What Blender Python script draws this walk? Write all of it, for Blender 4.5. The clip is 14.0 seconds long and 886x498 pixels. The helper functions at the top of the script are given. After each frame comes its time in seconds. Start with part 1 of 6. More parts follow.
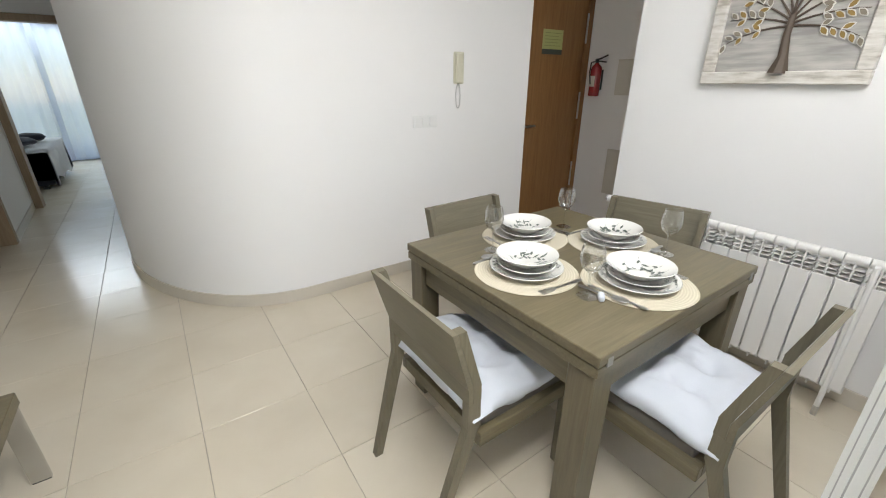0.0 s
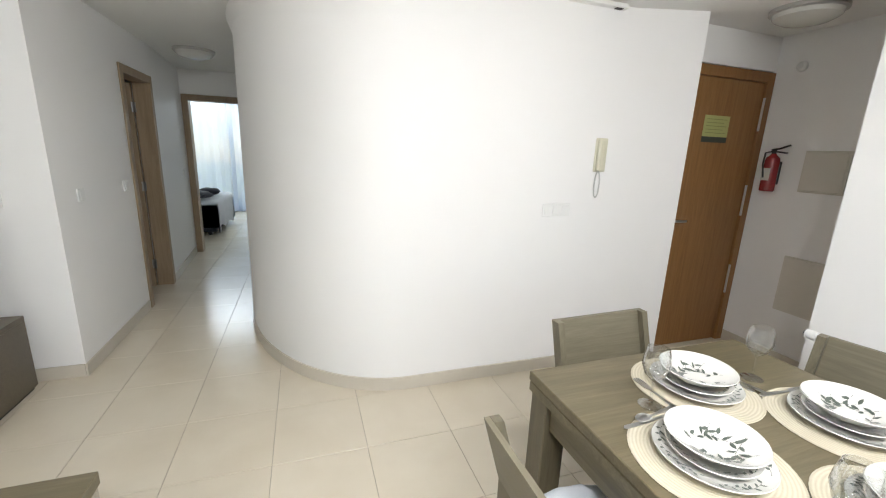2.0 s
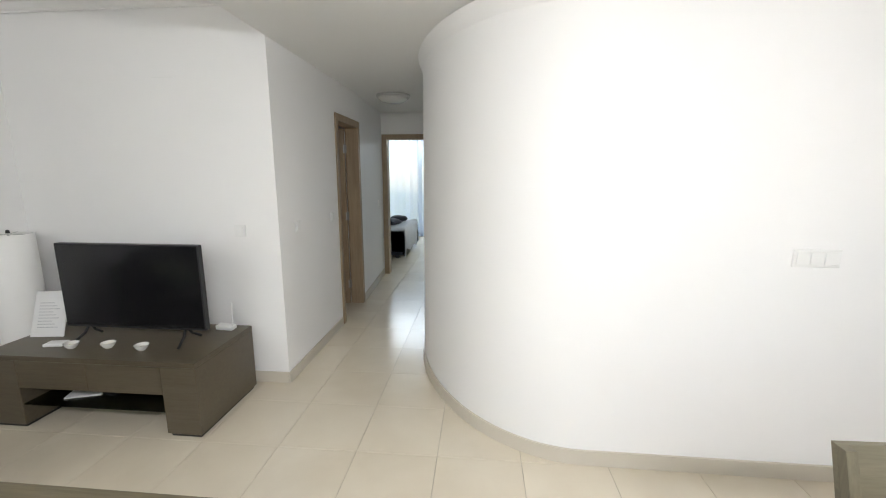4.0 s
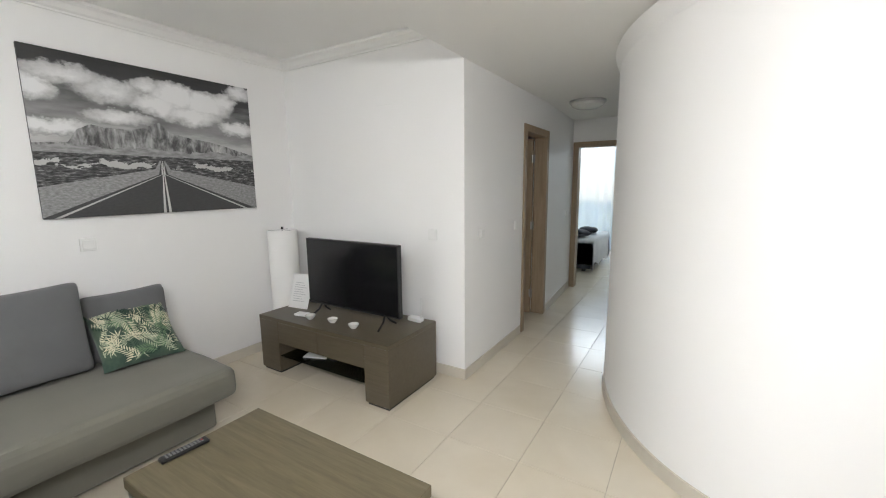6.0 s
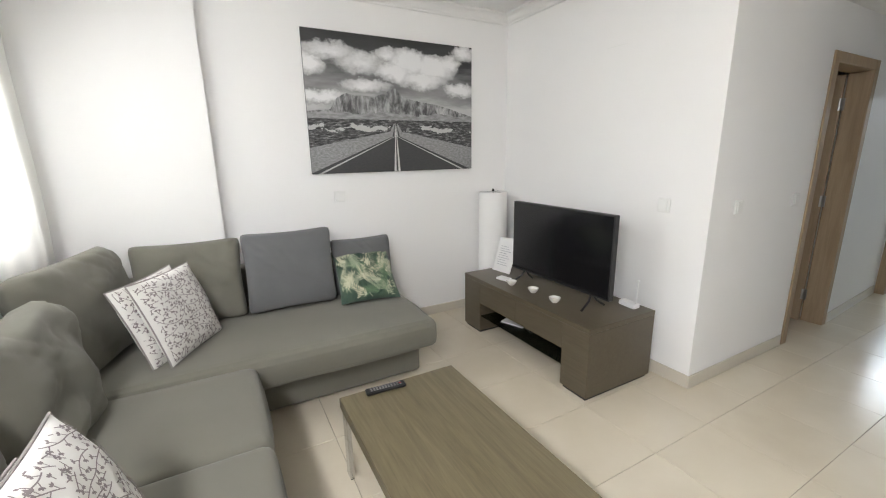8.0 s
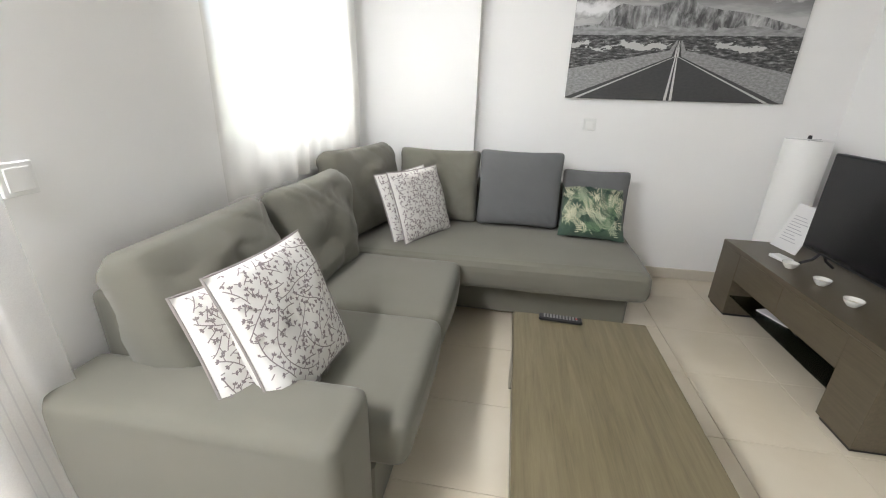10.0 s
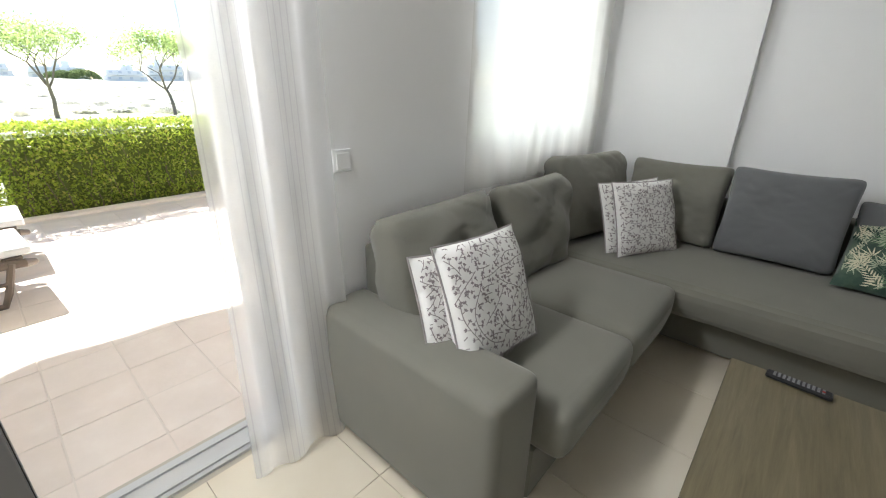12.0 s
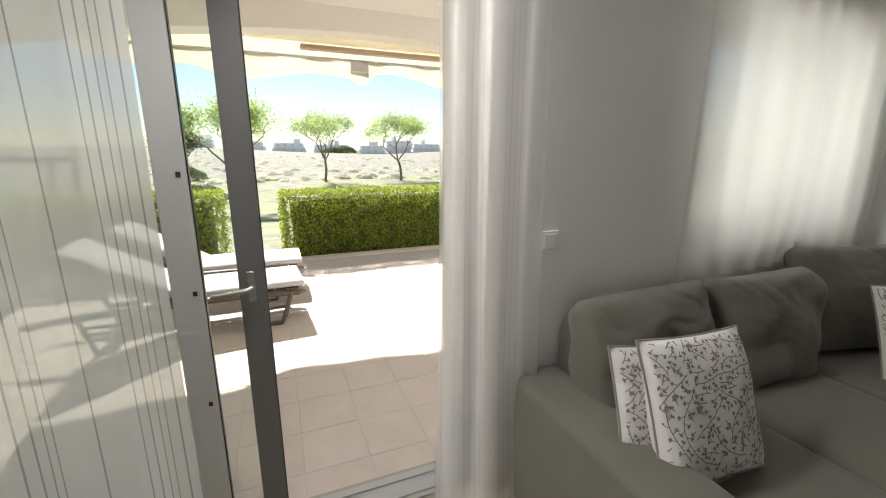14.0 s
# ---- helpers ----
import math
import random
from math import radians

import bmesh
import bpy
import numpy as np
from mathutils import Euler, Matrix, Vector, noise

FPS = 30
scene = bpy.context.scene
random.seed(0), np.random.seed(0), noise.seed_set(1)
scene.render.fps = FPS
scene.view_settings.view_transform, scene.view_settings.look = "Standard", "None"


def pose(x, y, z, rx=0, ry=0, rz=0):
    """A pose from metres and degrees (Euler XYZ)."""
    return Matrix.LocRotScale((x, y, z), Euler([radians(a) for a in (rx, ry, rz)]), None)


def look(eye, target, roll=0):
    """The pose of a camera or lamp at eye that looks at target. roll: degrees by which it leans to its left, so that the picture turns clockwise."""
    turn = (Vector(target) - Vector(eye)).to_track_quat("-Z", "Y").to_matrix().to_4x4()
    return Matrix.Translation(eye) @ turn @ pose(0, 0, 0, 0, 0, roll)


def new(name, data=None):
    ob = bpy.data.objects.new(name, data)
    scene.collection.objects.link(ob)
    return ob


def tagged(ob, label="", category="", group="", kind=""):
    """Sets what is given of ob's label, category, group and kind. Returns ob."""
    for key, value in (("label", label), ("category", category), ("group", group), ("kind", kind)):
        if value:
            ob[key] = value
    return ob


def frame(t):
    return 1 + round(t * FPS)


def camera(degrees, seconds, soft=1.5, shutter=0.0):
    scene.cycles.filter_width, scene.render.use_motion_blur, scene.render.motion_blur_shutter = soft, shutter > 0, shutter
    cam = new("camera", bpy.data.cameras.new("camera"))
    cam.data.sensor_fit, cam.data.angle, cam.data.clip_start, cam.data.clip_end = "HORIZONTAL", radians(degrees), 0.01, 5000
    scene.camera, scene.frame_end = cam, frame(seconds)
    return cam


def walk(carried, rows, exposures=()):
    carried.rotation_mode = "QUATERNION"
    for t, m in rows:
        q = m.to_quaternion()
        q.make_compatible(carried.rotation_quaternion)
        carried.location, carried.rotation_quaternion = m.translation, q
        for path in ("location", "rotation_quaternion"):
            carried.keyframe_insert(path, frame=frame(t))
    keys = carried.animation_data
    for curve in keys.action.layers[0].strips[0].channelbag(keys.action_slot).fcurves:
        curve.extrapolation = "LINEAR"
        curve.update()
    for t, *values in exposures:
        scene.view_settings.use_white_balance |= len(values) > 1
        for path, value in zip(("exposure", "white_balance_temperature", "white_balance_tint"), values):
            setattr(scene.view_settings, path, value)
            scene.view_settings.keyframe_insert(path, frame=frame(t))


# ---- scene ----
cam = camera(94.9, 14.0, soft=1.1)
PATH = [
    (0, (-0.142, 0.742, 1.424), (0.911, 2.260, 0.658), -0.1),
    (0.5, (-0.16, 0.76, 1.44), (0.821, 2.366, 0.765), 0.8),
    (1, (-0.143, 0.822, 1.443), (0.735, 2.514, 0.847), 1.4),
    (1.5, (-0.099, 0.952, 1.469), (0.661, 2.724, 0.937), 1.9),
    (2, (-0.047, 1.088, 1.495), (0.592, 2.925, 1.028), 2.1),
    (2.5, (-0.033, 1.182, 1.506), (0.444, 3.079, 1.088), 1.6),
    (3, (-0.038, 1.265, 1.524), (0.252, 3.206, 1.141), 0.9),
    (5.5, (0.009, 1.419, 1.534), (-0.86, 3.193, 1.223), -0.4),
    (6, (0.026, 1.404, 1.525), (-1.01, 3.086, 1.212), -0.6),
    (6.5, (0.005, 1.386, 1.528), (-1.183, 2.96, 1.193), -0.7),
    (7, (-0.091, 1.408, 1.518), (-1.443, 2.833, 1.145), -0.9),
    (7.5, (-0.144, 1.459, 1.496), (-1.689, 2.662, 1.088), -1.0),
    (8, (-0.126, 1.598, 1.481), (-1.834, 2.531, 1.022), -0.9),
    (8.5, (-0.119, 1.682, 1.435), (-1.955, 2.29, 0.924), -0.4),
    (11, (-0.049, 1.98, 1.356), (-1.697, 1.166, 0.568), 0.9),
    (11.5, (-0.027, 1.988, 1.36), (-1.55, 0.939, 0.599), 0.3),
    (12, (0.002, 1.992, 1.388), (-1.395, 0.764, 0.653), 1.2),
    (12.5, (0.008, 2.012, 1.396), (-1.187, 0.556, 0.726), 0.3),
    (13, (0.044, 2.003, 1.433), (-0.965, 0.383, 0.832), -0.5),
    (13.5, (0.049, 1.991, 1.385), (-0.811, 0.249, 0.91), 0.8),
    (14, (0.103, 2.007, 1.467), (-0.633, 0.204, 1.014), 0.1),
]
EXPOSURES = [(0.0, 2.38, 6500, 13), (1.0, 2.52, 6500, 13), (2.0, 2.7, 6500, 13), (3.0, 2.8, 6500, 13), (5.5, 2.82, 6500, 14), (6.5, 2.92, 6500, 14), (7.5, 3.0, 6500, 14), (8.5, 3.05, 6600, 15), (11.0, 2.8, 6400, 13), (12.5, 2.1, 6350, 12), (13.0, 1.9, 6500, 13), (13.5, 1.68, 6700, 14), (14.0, 1.5, 6900, 14)]
walk(cam, [(t, look(eye, target, roll)) for t, eye, target, roll in PATH], EXPOSURES)

# ---- world and sun ----
SUN_EL, SUN_AZ = 40.7, 172.0
world = bpy.data.worlds.new("world")
scene.world = world
world.use_nodes = True
wn = world.node_tree.nodes
sky = wn.new("ShaderNodeTexSky")
sky.sky_type, sky.sun_disc = "NISHITA", False
sky.sun_elevation, sky.sun_rotation = radians(SUN_EL), radians(SUN_AZ)
sky.air_density, sky.dust_density = 1.0, 0.0
world.node_tree.links.new(sky.outputs[0], wn["Background"].inputs[0])
wn["Background"].inputs[1].default_value = 0.053
sun = new("sun", bpy.data.lights.new("sun", "SUN"))
sun.data.energy, sun.data.angle, sun.data.color = 4.2, radians(0.6), (1.0, 0.96, 0.9)
sun_from = Vector((math.sin(radians(SUN_AZ)) * math.cos(radians(SUN_EL)), math.cos(radians(SUN_AZ)) * math.cos(radians(SUN_EL)), math.sin(radians(SUN_EL))))
sun.matrix_world = look(tuple(sun_from * 40), (0, 0, 0))


def daylight(name, eye, target, sx, sy, watts, color=(0.95, 0.98, 1.0)):
    """An area lamp in or just inside an opening, standing in for its daylight."""
    lp = new(name, bpy.data.lights.new(name, "AREA"))
    lp.data.shape, lp.data.size, lp.data.size_y, lp.data.energy, lp.data.color = "RECTANGLE", sx, sy, watts, color
    lp.matrix_world = look(eye, target)


# lamps at z 2.2 and higher are added inside the rooms, out of view
daylight("door_daylight", (0.02, 0.80, 2.2), (-0.7, 1.9, 0.3), 0.8, 0.16, 7)
daylight("glazing_daylight", (1.15, 0.80, 2.2), (1.2, 2.5, 0.6), 1.2, 0.16, 4.5)
daylight("window_daylight", (-2.35, 0.30, 1.56), (-2.35, 1.3, 1.56), 1.2, 0.94, 3.0)
daylight("window_top_daylight", (-2.15, 0.80, 2.22), (-2.1, 2.6, 0.9), 0.8, 0.12, 1.2)
daylight("bedroom_daylight", (-1.5, 11.42, 1.2), (-1.5, 10.0, 1.2), 2.2, 2.1, 1.0, (0.8, 0.93, 1.0))
daylight("bedroom_top_daylight", (-1.5, 11.05, 2.44), (-1.6, 9.6, 0.4), 2.2, 0.15, 8, (0.8, 0.93, 1.0))

# ---- materials ----
class Mat:
    """A node material with a few helpers."""

    def __init__(self, name, color=(0.8, 0.8, 0.8), rough=0.5, **more):
        self.m = bpy.data.materials.new(name)
        self.m.use_nodes = True
        self.n, self.l = self.m.node_tree.nodes, self.m.node_tree.links
        self.p = self.n["Principled BSDF"]
        self.set("Base Color", (*color, 1))
        self.set("Roughness", rough)
        for k, v in more.items():
            self.set(k.replace("_", " "), v)
        self.coord = self.n.new("ShaderNodeTexCoord")
        self.heights = None

    def set(self, key, value):
        self.p.inputs[key].default_value = value

    def node(self, kind, **inputs):
        nd = self.n.new("ShaderNode" + kind)
        for k, v in inputs.items():
            key = k.replace("_", " ")
            if isinstance(v, bpy.types.NodeSocket):
                self.l.new(v, nd.inputs[key])
            else:
                nd.inputs[key].default_value = v
        return nd

    def mapped(self, scale=(1, 1, 1), space="Object", offset=None):
        mp = self.node("Mapping", Vector=self.coord.outputs[space], Scale=scale)
        if offset is not None:
            self.l.new(offset, mp.inputs["Location"])
        return mp.outputs[0]

    def noise(self, scale, detail=3, vec=None, rough=0.55, distort=0.0):
        return self.node("TexNoise", Vector=vec if vec is not None else self.mapped(), Scale=scale, Detail=detail, Roughness=rough, Distortion=distort).outputs["Fac"]

    def ramp(self, fac, stops):
        r = self.n.new("ShaderNodeValToRGB")
        self.l.new(fac, r.inputs[0])
        els = r.color_ramp.elements
        while len(els) < len(stops):
            els.new(0.5)
        for e, (pos, c) in zip(els, stops):
            e.position = pos
            e.color = (*c, 1) if len(c) == 3 else c
        return r.outputs[0]

    def mix(self, fac, a, b, mode="MIX"):
        x = self.n.new("ShaderNodeMix")
        x.data_type, x.blend_type = "RGBA", mode
        for s, v in ((x.inputs[0], fac), (x.inputs[6], a), (x.inputs[7], b)):
            if isinstance(v, bpy.types.NodeSocket):
                self.l.new(v, s)
            else:
                s.default_value = v if isinstance(v, (int, float)) else (*v, 1)
        return x.outputs[2]

    def math(self, op, a, b=0.0, c=0.0):
        x = self.n.new("ShaderNodeMath")
        x.operation = op
        for s, v in zip(x.inputs, (a, b, c)):
            if isinstance(v, bpy.types.NodeSocket):
                self.l.new(v, s)
            else:
                s.default_value = v
        return x.outputs[0]

    def color(self, sock):
        self.l.new(sock, self.p.inputs["Base Color"])
        return self

    def rough(self, sock, lo, hi):
        mr = self.node("MapRange", Value=sock)
        mr.inputs[3].default_value, mr.inputs[4].default_value = lo, hi
        self.l.new(mr.outputs[0], self.p.inputs["Roughness"])
        return self

    def bump(self, sock, strength=0.3, dist=0.002):
        b = self.node("Bump", Height=sock, Strength=strength, Distance=dist)
        self.l.new(b.outputs[0], self.p.inputs["Normal"])
        return self


def paint(name, c, var=0.03, rough=0.6, bumps=0.12):
    m = Mat(name, c, rough)
    big, fine = m.noise(1.3, 3), m.noise(140, 2)
    lo = tuple(v * (1 - var) for v in c)
    m.color(m.mix(big, lo, c))
    return m.bump(fine, bumps, 0.001).rough(big, rough - 0.06, rough + 0.08).m


def wood(name, dark, mid, light, scale=1.0, axis=0, rough=0.45, bumps=0.25):
    m = Mat(name, mid, rough)
    sc = [26 * scale] * 3
    sc[axis] = 1.6 * scale
    rnd = m.node("ObjectInfo").outputs["Random"]
    shift = m.node("CombineXYZ", X=m.math("MULTIPLY", rnd, 7.0), Y=m.math("MULTIPLY", rnd, 5.0), Z=rnd).outputs[0]
    v = m.mapped(tuple(sc), offset=shift)
    g = m.noise(1.0, 6, v, 0.65, 1.2)
    fine = m.noise(4.5, 3, v, 0.7)
    both = m.mix(0.35, g, fine)
    m.color(m.ramp(both, [(0.3, dark), (0.5, mid), (0.72, light)]))
    return m.bump(both, bumps, 0.0015).rough(g, rough - 0.08, rough + 0.12).m


WALL = paint("white_wall_paint", (0.87, 0.864, 0.85), bumps=0.18)
CEIL = paint("ceiling_paint", (0.84, 0.835, 0.815), rough=0.75)
OUTWALL = paint("render_paint", (0.78, 0.76, 0.72), rough=0.85, bumps=0.4)
SKIRT = paint("stone_skirting", (0.64, 0.59, 0.5), 0.12, 0.3, 0.03)
GROUT = paint("grout", (0.5, 0.455, 0.375), 0.2, 0.9)
WHITE_PLASTIC = Mat("white_plastic", (0.82, 0.82, 0.8), 0.35).m
CREAM_PLASTIC = Mat("cream_plastic", (0.66, 0.64, 0.5), 0.4).m
BLACK_PLASTIC = Mat("black_plastic", (0.012, 0.012, 0.013), 0.4).m
SCREEN = Mat("screen", (0.008, 0.008, 0.009), 0.14).m
CHROME = Mat("chrome", (0.6, 0.6, 0.6), 0.22, Metallic=1.0).m
STEEL = Mat("steel", (0.55, 0.55, 0.54), 0.3, Metallic=1.0).m
DULL_METAL = Mat("dull_metal", (0.35, 0.34, 0.32), 0.45, Metallic=0.8).m
RADIATOR = Mat("radiator_enamel", (0.8, 0.79, 0.76), 0.3).m
DOORWOOD = wood("oak_door", (0.19, 0.085, 0.025), (0.26, 0.125, 0.04), (0.33, 0.165, 0.06), 0.7, 2, 0.4, 0.1)
FRAMEWOOD = wood("oak_frame", (0.25, 0.175, 0.105), (0.33, 0.24, 0.15), (0.4, 0.3, 0.195), 0.8, 2, 0.42, 0.1)
TABLEWOOD = wood("olive_stained_wood", (0.092, 0.076, 0.041), (0.14, 0.116, 0.066), (0.195, 0.163, 0.098), 1.0, 0, 0.36)
TABLEWOOD_Z = wood("olive_stained_wood_upright", (0.09, 0.075, 0.045), (0.132, 0.11, 0.068), (0.175, 0.148, 0.097), 1.0, 2, 0.42)
CHAIRWOOD = wood("grey_olive_chair_wood", (0.125, 0.11, 0.072), (0.165, 0.146, 0.098), (0.21, 0.188, 0.13), 1.0, 1, 0.42)
TABLEWOOD_Y = wood("olive_stained_wood_cross", (0.092, 0.076, 0.041), (0.14, 0.116, 0.066), (0.195, 0.163, 0.098), 1.0, 1, 0.4)
STANDWOOD = wood("dark_stained_wood", (0.075, 0.06, 0.038), (0.1, 0.081, 0.053), (0.125, 0.102, 0.069), 1.4, 0, 0.34, 0.12)


def tile_material():
    m = Mat("cream_tile", (0.66, 0.59, 0.47), 0.2)
    rnd = m.node("ObjectInfo").outputs["Random"]
    shift = m.node("CombineXYZ", X=m.math("MULTIPLY", rnd, 31.0), Y=m.math("MULTIPLY", rnd, 17.0)).outputs[0]
    v = m.mapped(offset=shift)
    cloud = m.noise(2.2, 4, v, 0.55, 0.4)
    speck = m.noise(60, 3, v)
    base = m.ramp(cloud, [(0.3, (0.63, 0.56, 0.435)), (0.7, (0.69, 0.625, 0.5))])
    base = m.mix(m.math("MULTIPLY", speck, 0.05), base, (0.5, 0.42, 0.31))
    m.color(m.mix(m.math("MULTIPLY", rnd, 0.12), base, (0.7, 0.64, 0.53)))
    return m.rough(cloud, 0.17, 0.27).m


def terracotta_material():
    m = Mat("terracotta_tile", (0.45, 0.27, 0.19), 0.8)
    rnd = m.node("ObjectInfo").outputs["Random"]
    shift = m.node("CombineXYZ", X=m.math("MULTIPLY", rnd, 23.0), Y=m.math("MULTIPLY", rnd, 11.0)).outputs[0]
    v = m.mapped(offset=shift)
    a, b = m.noise(5, 4, v), m.noise(45, 3, v)
    c = m.ramp(a, [(0.3, (0.65, 0.56, 0.49)), (0.55, (0.7, 0.61, 0.54)), (0.75, (0.75, 0.67, 0.6))])
    c = m.mix(m.math("MULTIPLY", rnd, 0.4), c, (0.73, 0.65, 0.58))
    m.color(m.mix(m.math("MULTIPLY", b, 0.25), c, (0.62, 0.52, 0.43)))
    return m.bump(b, 0.4, 0.002).m


def fabric(name, c, weave=900, rough=0.92, var=0.1):
    m = Mat(name, c, rough, Sheen_Weight=0.14, Sheen_Roughness=0.5)
    v = m.mapped()
    cloud, fine = m.noise(5, 4, v), m.noise(weave * 0.4, 2, v)
    lo, hi = tuple(x * (1 - var) for x in c), tuple(min(1, x * (1 + var)) for x in c)
    col = m.mix(cloud, lo, hi)
    m.color(m.mix(m.math("MULTIPLY", fine, 0.22), col, tuple(x * 0.72 for x in c)))
    return m.bump(fine, 0.3, 0.0008).m


TILE, TERRA = tile_material(), terracotta_material()
SOFA = fabric("grey_green_velour", (0.158, 0.153, 0.122))
SOFA_BLUE = fabric("blue_grey_velour", (0.135, 0.138, 0.138))
SEATPAD = fabric("pale_grey_cotton", (0.56, 0.59, 0.63), var=0.06)
CHAIRSEAT = fabric("taupe_upholstery", (0.2, 0.18, 0.155))


def sheer(name, c=(0.86, 0.87, 0.88), clear=0.34, stripes=(), body=0.3, line=0.0012):
    m = Mat(name, c, 0.9)
    uv = m.n.new("ShaderNodeUVMap").outputs[0]
    sep = m.node("SeparateXYZ", Vector=uv)
    u = sep.outputs[0]
    tr, tl, df = m.node("BsdfTransparent", Color=(1, 1, 1, 1)), m.node("BsdfTranslucent", Color=(*c, 1)), m.node("BsdfDiffuse", Color=(*c, 1))
    fibre = m.noise(500, 2)
    mask = None
    for x in stripes:
        d = m.math("LESS_THAN", m.math("ABSOLUTE", m.math("SUBTRACT", u, x)), line)
        mask = d if mask is None else m.math("MAXIMUM", mask, d)
    if mask is not None:
        col = m.mix(mask, c, (0.48, 0.48, 0.49))
        m.l.new(col, tl.inputs[0])
        m.l.new(col, df.inputs[0])
    cloth = m.n.new("ShaderNodeMixShader")
    cloth.inputs[0].default_value = body
    m.l.new(tl.outputs[0], cloth.inputs[1])
    m.l.new(df.outputs[0], cloth.inputs[2])
    out = m.n.new("ShaderNodeMixShader")
    f = m.node("MapRange", Value=fibre)
    f.inputs[3].default_value, f.inputs[4].default_value = 1 - clear - 0.08, 1 - clear + 0.08
    fac = f.outputs[0]
    if mask is not None:
        fac = m.math("MAXIMUM", fac, m.math("MULTIPLY", mask, 0.85))
    m.l.new(fac, out.inputs[0])
    m.l.new(tr.outputs[0], out.inputs[1])
    m.l.new(cloth.outputs[0], out.inputs[2])
    m.l.new(out.outputs[0], m.n["Material Output"].inputs[0])
    return m.m


def glass(name, tint=(1, 1, 1), rough=0.0, solid=False):
    m = Mat(name, tint, rough)
    g = m.node("BsdfGlass", Color=(*tint, 1), Roughness=rough, IOR=1.45)
    if solid:
        m.l.new(g.outputs[0], m.n["Material Output"].inputs[0])
        return m.m
    tr, gl = m.node("BsdfTransparent", Color=(*tint, 1)), m.node("BsdfGlossy", Roughness=0.02)
    fr = m.node("Fresnel", IOR=1.45)
    mx = m.n.new("ShaderNodeMixShader")
    m.l.new(m.math("MINIMUM", fr.outputs[0], 0.6), mx.inputs[0])
    m.l.new(tr.outputs[0], mx.inputs[1])
    m.l.new(gl.outputs[0], mx.inputs[2])
    m.l.new(mx.outputs[0], m.n["Material Output"].inputs[0])
    return m.m


PANE = glass("window_glass", (0.96, 0.98, 0.97))


def thin_glass(name):
    """Thin clear glass: it mirrors more towards its rims."""
    m = Mat(name, (1, 1, 1), 0.02)
    tr, gl = m.node("BsdfTransparent", Color=(0.975, 0.98, 0.98, 1)), m.node("BsdfGlossy", Roughness=0.03)
    lw = m.node("LayerWeight", Blend=0.5)
    mx = m.n.new("ShaderNodeMixShader")
    m.l.new(m.math("MULTIPLY_ADD", m.math("POWER", lw.outputs["Facing"], 2.0), 0.8, 0.08), mx.inputs[0])
    m.l.new(tr.outputs[0], mx.inputs[1])
    m.l.new(gl.outputs[0], mx.inputs[2])
    m.l.new(mx.outputs[0], m.n["Material Output"].inputs[0])
    return m.m


WINE = thin_glass("clear_drinking_glass")
SMOKE = glass("smoked_glass", (0.5, 0.53, 0.5))


# ---- mesh helpers ----
def box(bm, lo, hi, bevel=0.0, seg=1, m=None):
    r = bmesh.ops.create_cube(bm, size=1.0)
    vs = r["verts"]
    for v in vs:
        v.co = Vector([(a + b) / 2 + c * (b - a) for a, b, c in zip(lo, hi, v.co)])
    if bevel:
        es = list({e for v in vs for e in v.link_edges})
        rb = bmesh.ops.bevel(bm, geom=es, offset=bevel, segments=seg, profile=0.6, affect="EDGES")
        vs = list({v for f in rb["faces"] for v in f.verts} | {v for v in vs if v.is_valid})
    if m is not None:
        bmesh.ops.transform(bm, matrix=m, verts=vs)
    return vs


def prism(bm, outline, z0, z1):
    """An upright prism over a closed outline, counter-clockwise."""
    lo, hi = [bm.verts.new((x, y, z0)) for x, y in outline], [bm.verts.new((x, y, z1)) for x, y in outline]
    n = len(outline)
    for i in range(n):
        bm.faces.new((lo[i], lo[(i + 1) % n], hi[(i + 1) % n], hi[i]))
    bm.faces.new(hi)
    bm.faces.new(lo[::-1])
    return lo + hi


def lathe(bm, profile, seg=24, at=(0, 0, 0)):
    rings = []
    for r, z in profile:
        if r < 1e-5:
            rings.append([bm.verts.new((at[0], at[1], at[2] + z))])
        else:
            rings.append([bm.verts.new((at[0] + r * math.cos(2 * math.pi * i / seg), at[1] + r * math.sin(2 * math.pi * i / seg), at[2] + z)) for i in range(seg)])
    for a, b in zip(rings, rings[1:]):
        for i in range(seg):
            j = (i + 1) % seg
            if len(a) == 1 and len(b) == 1:
                continue
            if len(a) == 1:
                bm.faces.new((a[0], b[j], b[i]))
            elif len(b) == 1:
                bm.faces.new((a[i], a[j], b[0]))
            else:
                bm.faces.new((a[i], a[j], b[j], b[i]))


def tube(bm, pts, r, seg=8, cap=True):
    """A round bar along the points; r is one radius or one for each point."""
    rs = r if isinstance(r, (list, tuple)) else [r] * len(pts)
    pts = [Vector(p) for p in pts]
    rings, ref = [], None
    for i, p in enumerate(pts):
        d = (pts[min(i + 1, len(pts) - 1)] - pts[max(i - 1, 0)]).normalized()
        if ref is None:
            ref = d.orthogonal().normalized()
        ref = (ref - d * ref.dot(d)).normalized()
        o = d.cross(ref)
        rings.append([bm.verts.new(p + (ref * math.cos(2 * math.pi * k / seg) + o * math.sin(2 * math.pi * k / seg)) * rs[i]) for k in range(seg)])
    for a, b in zip(rings, rings[1:]):
        for k in range(seg):
            bm.faces.new((a[k], a[(k + 1) % seg], b[(k + 1) % seg], b[k]))
    if cap:
        bm.faces.new(rings[0][::-1])
        bm.faces.new(rings[-1])


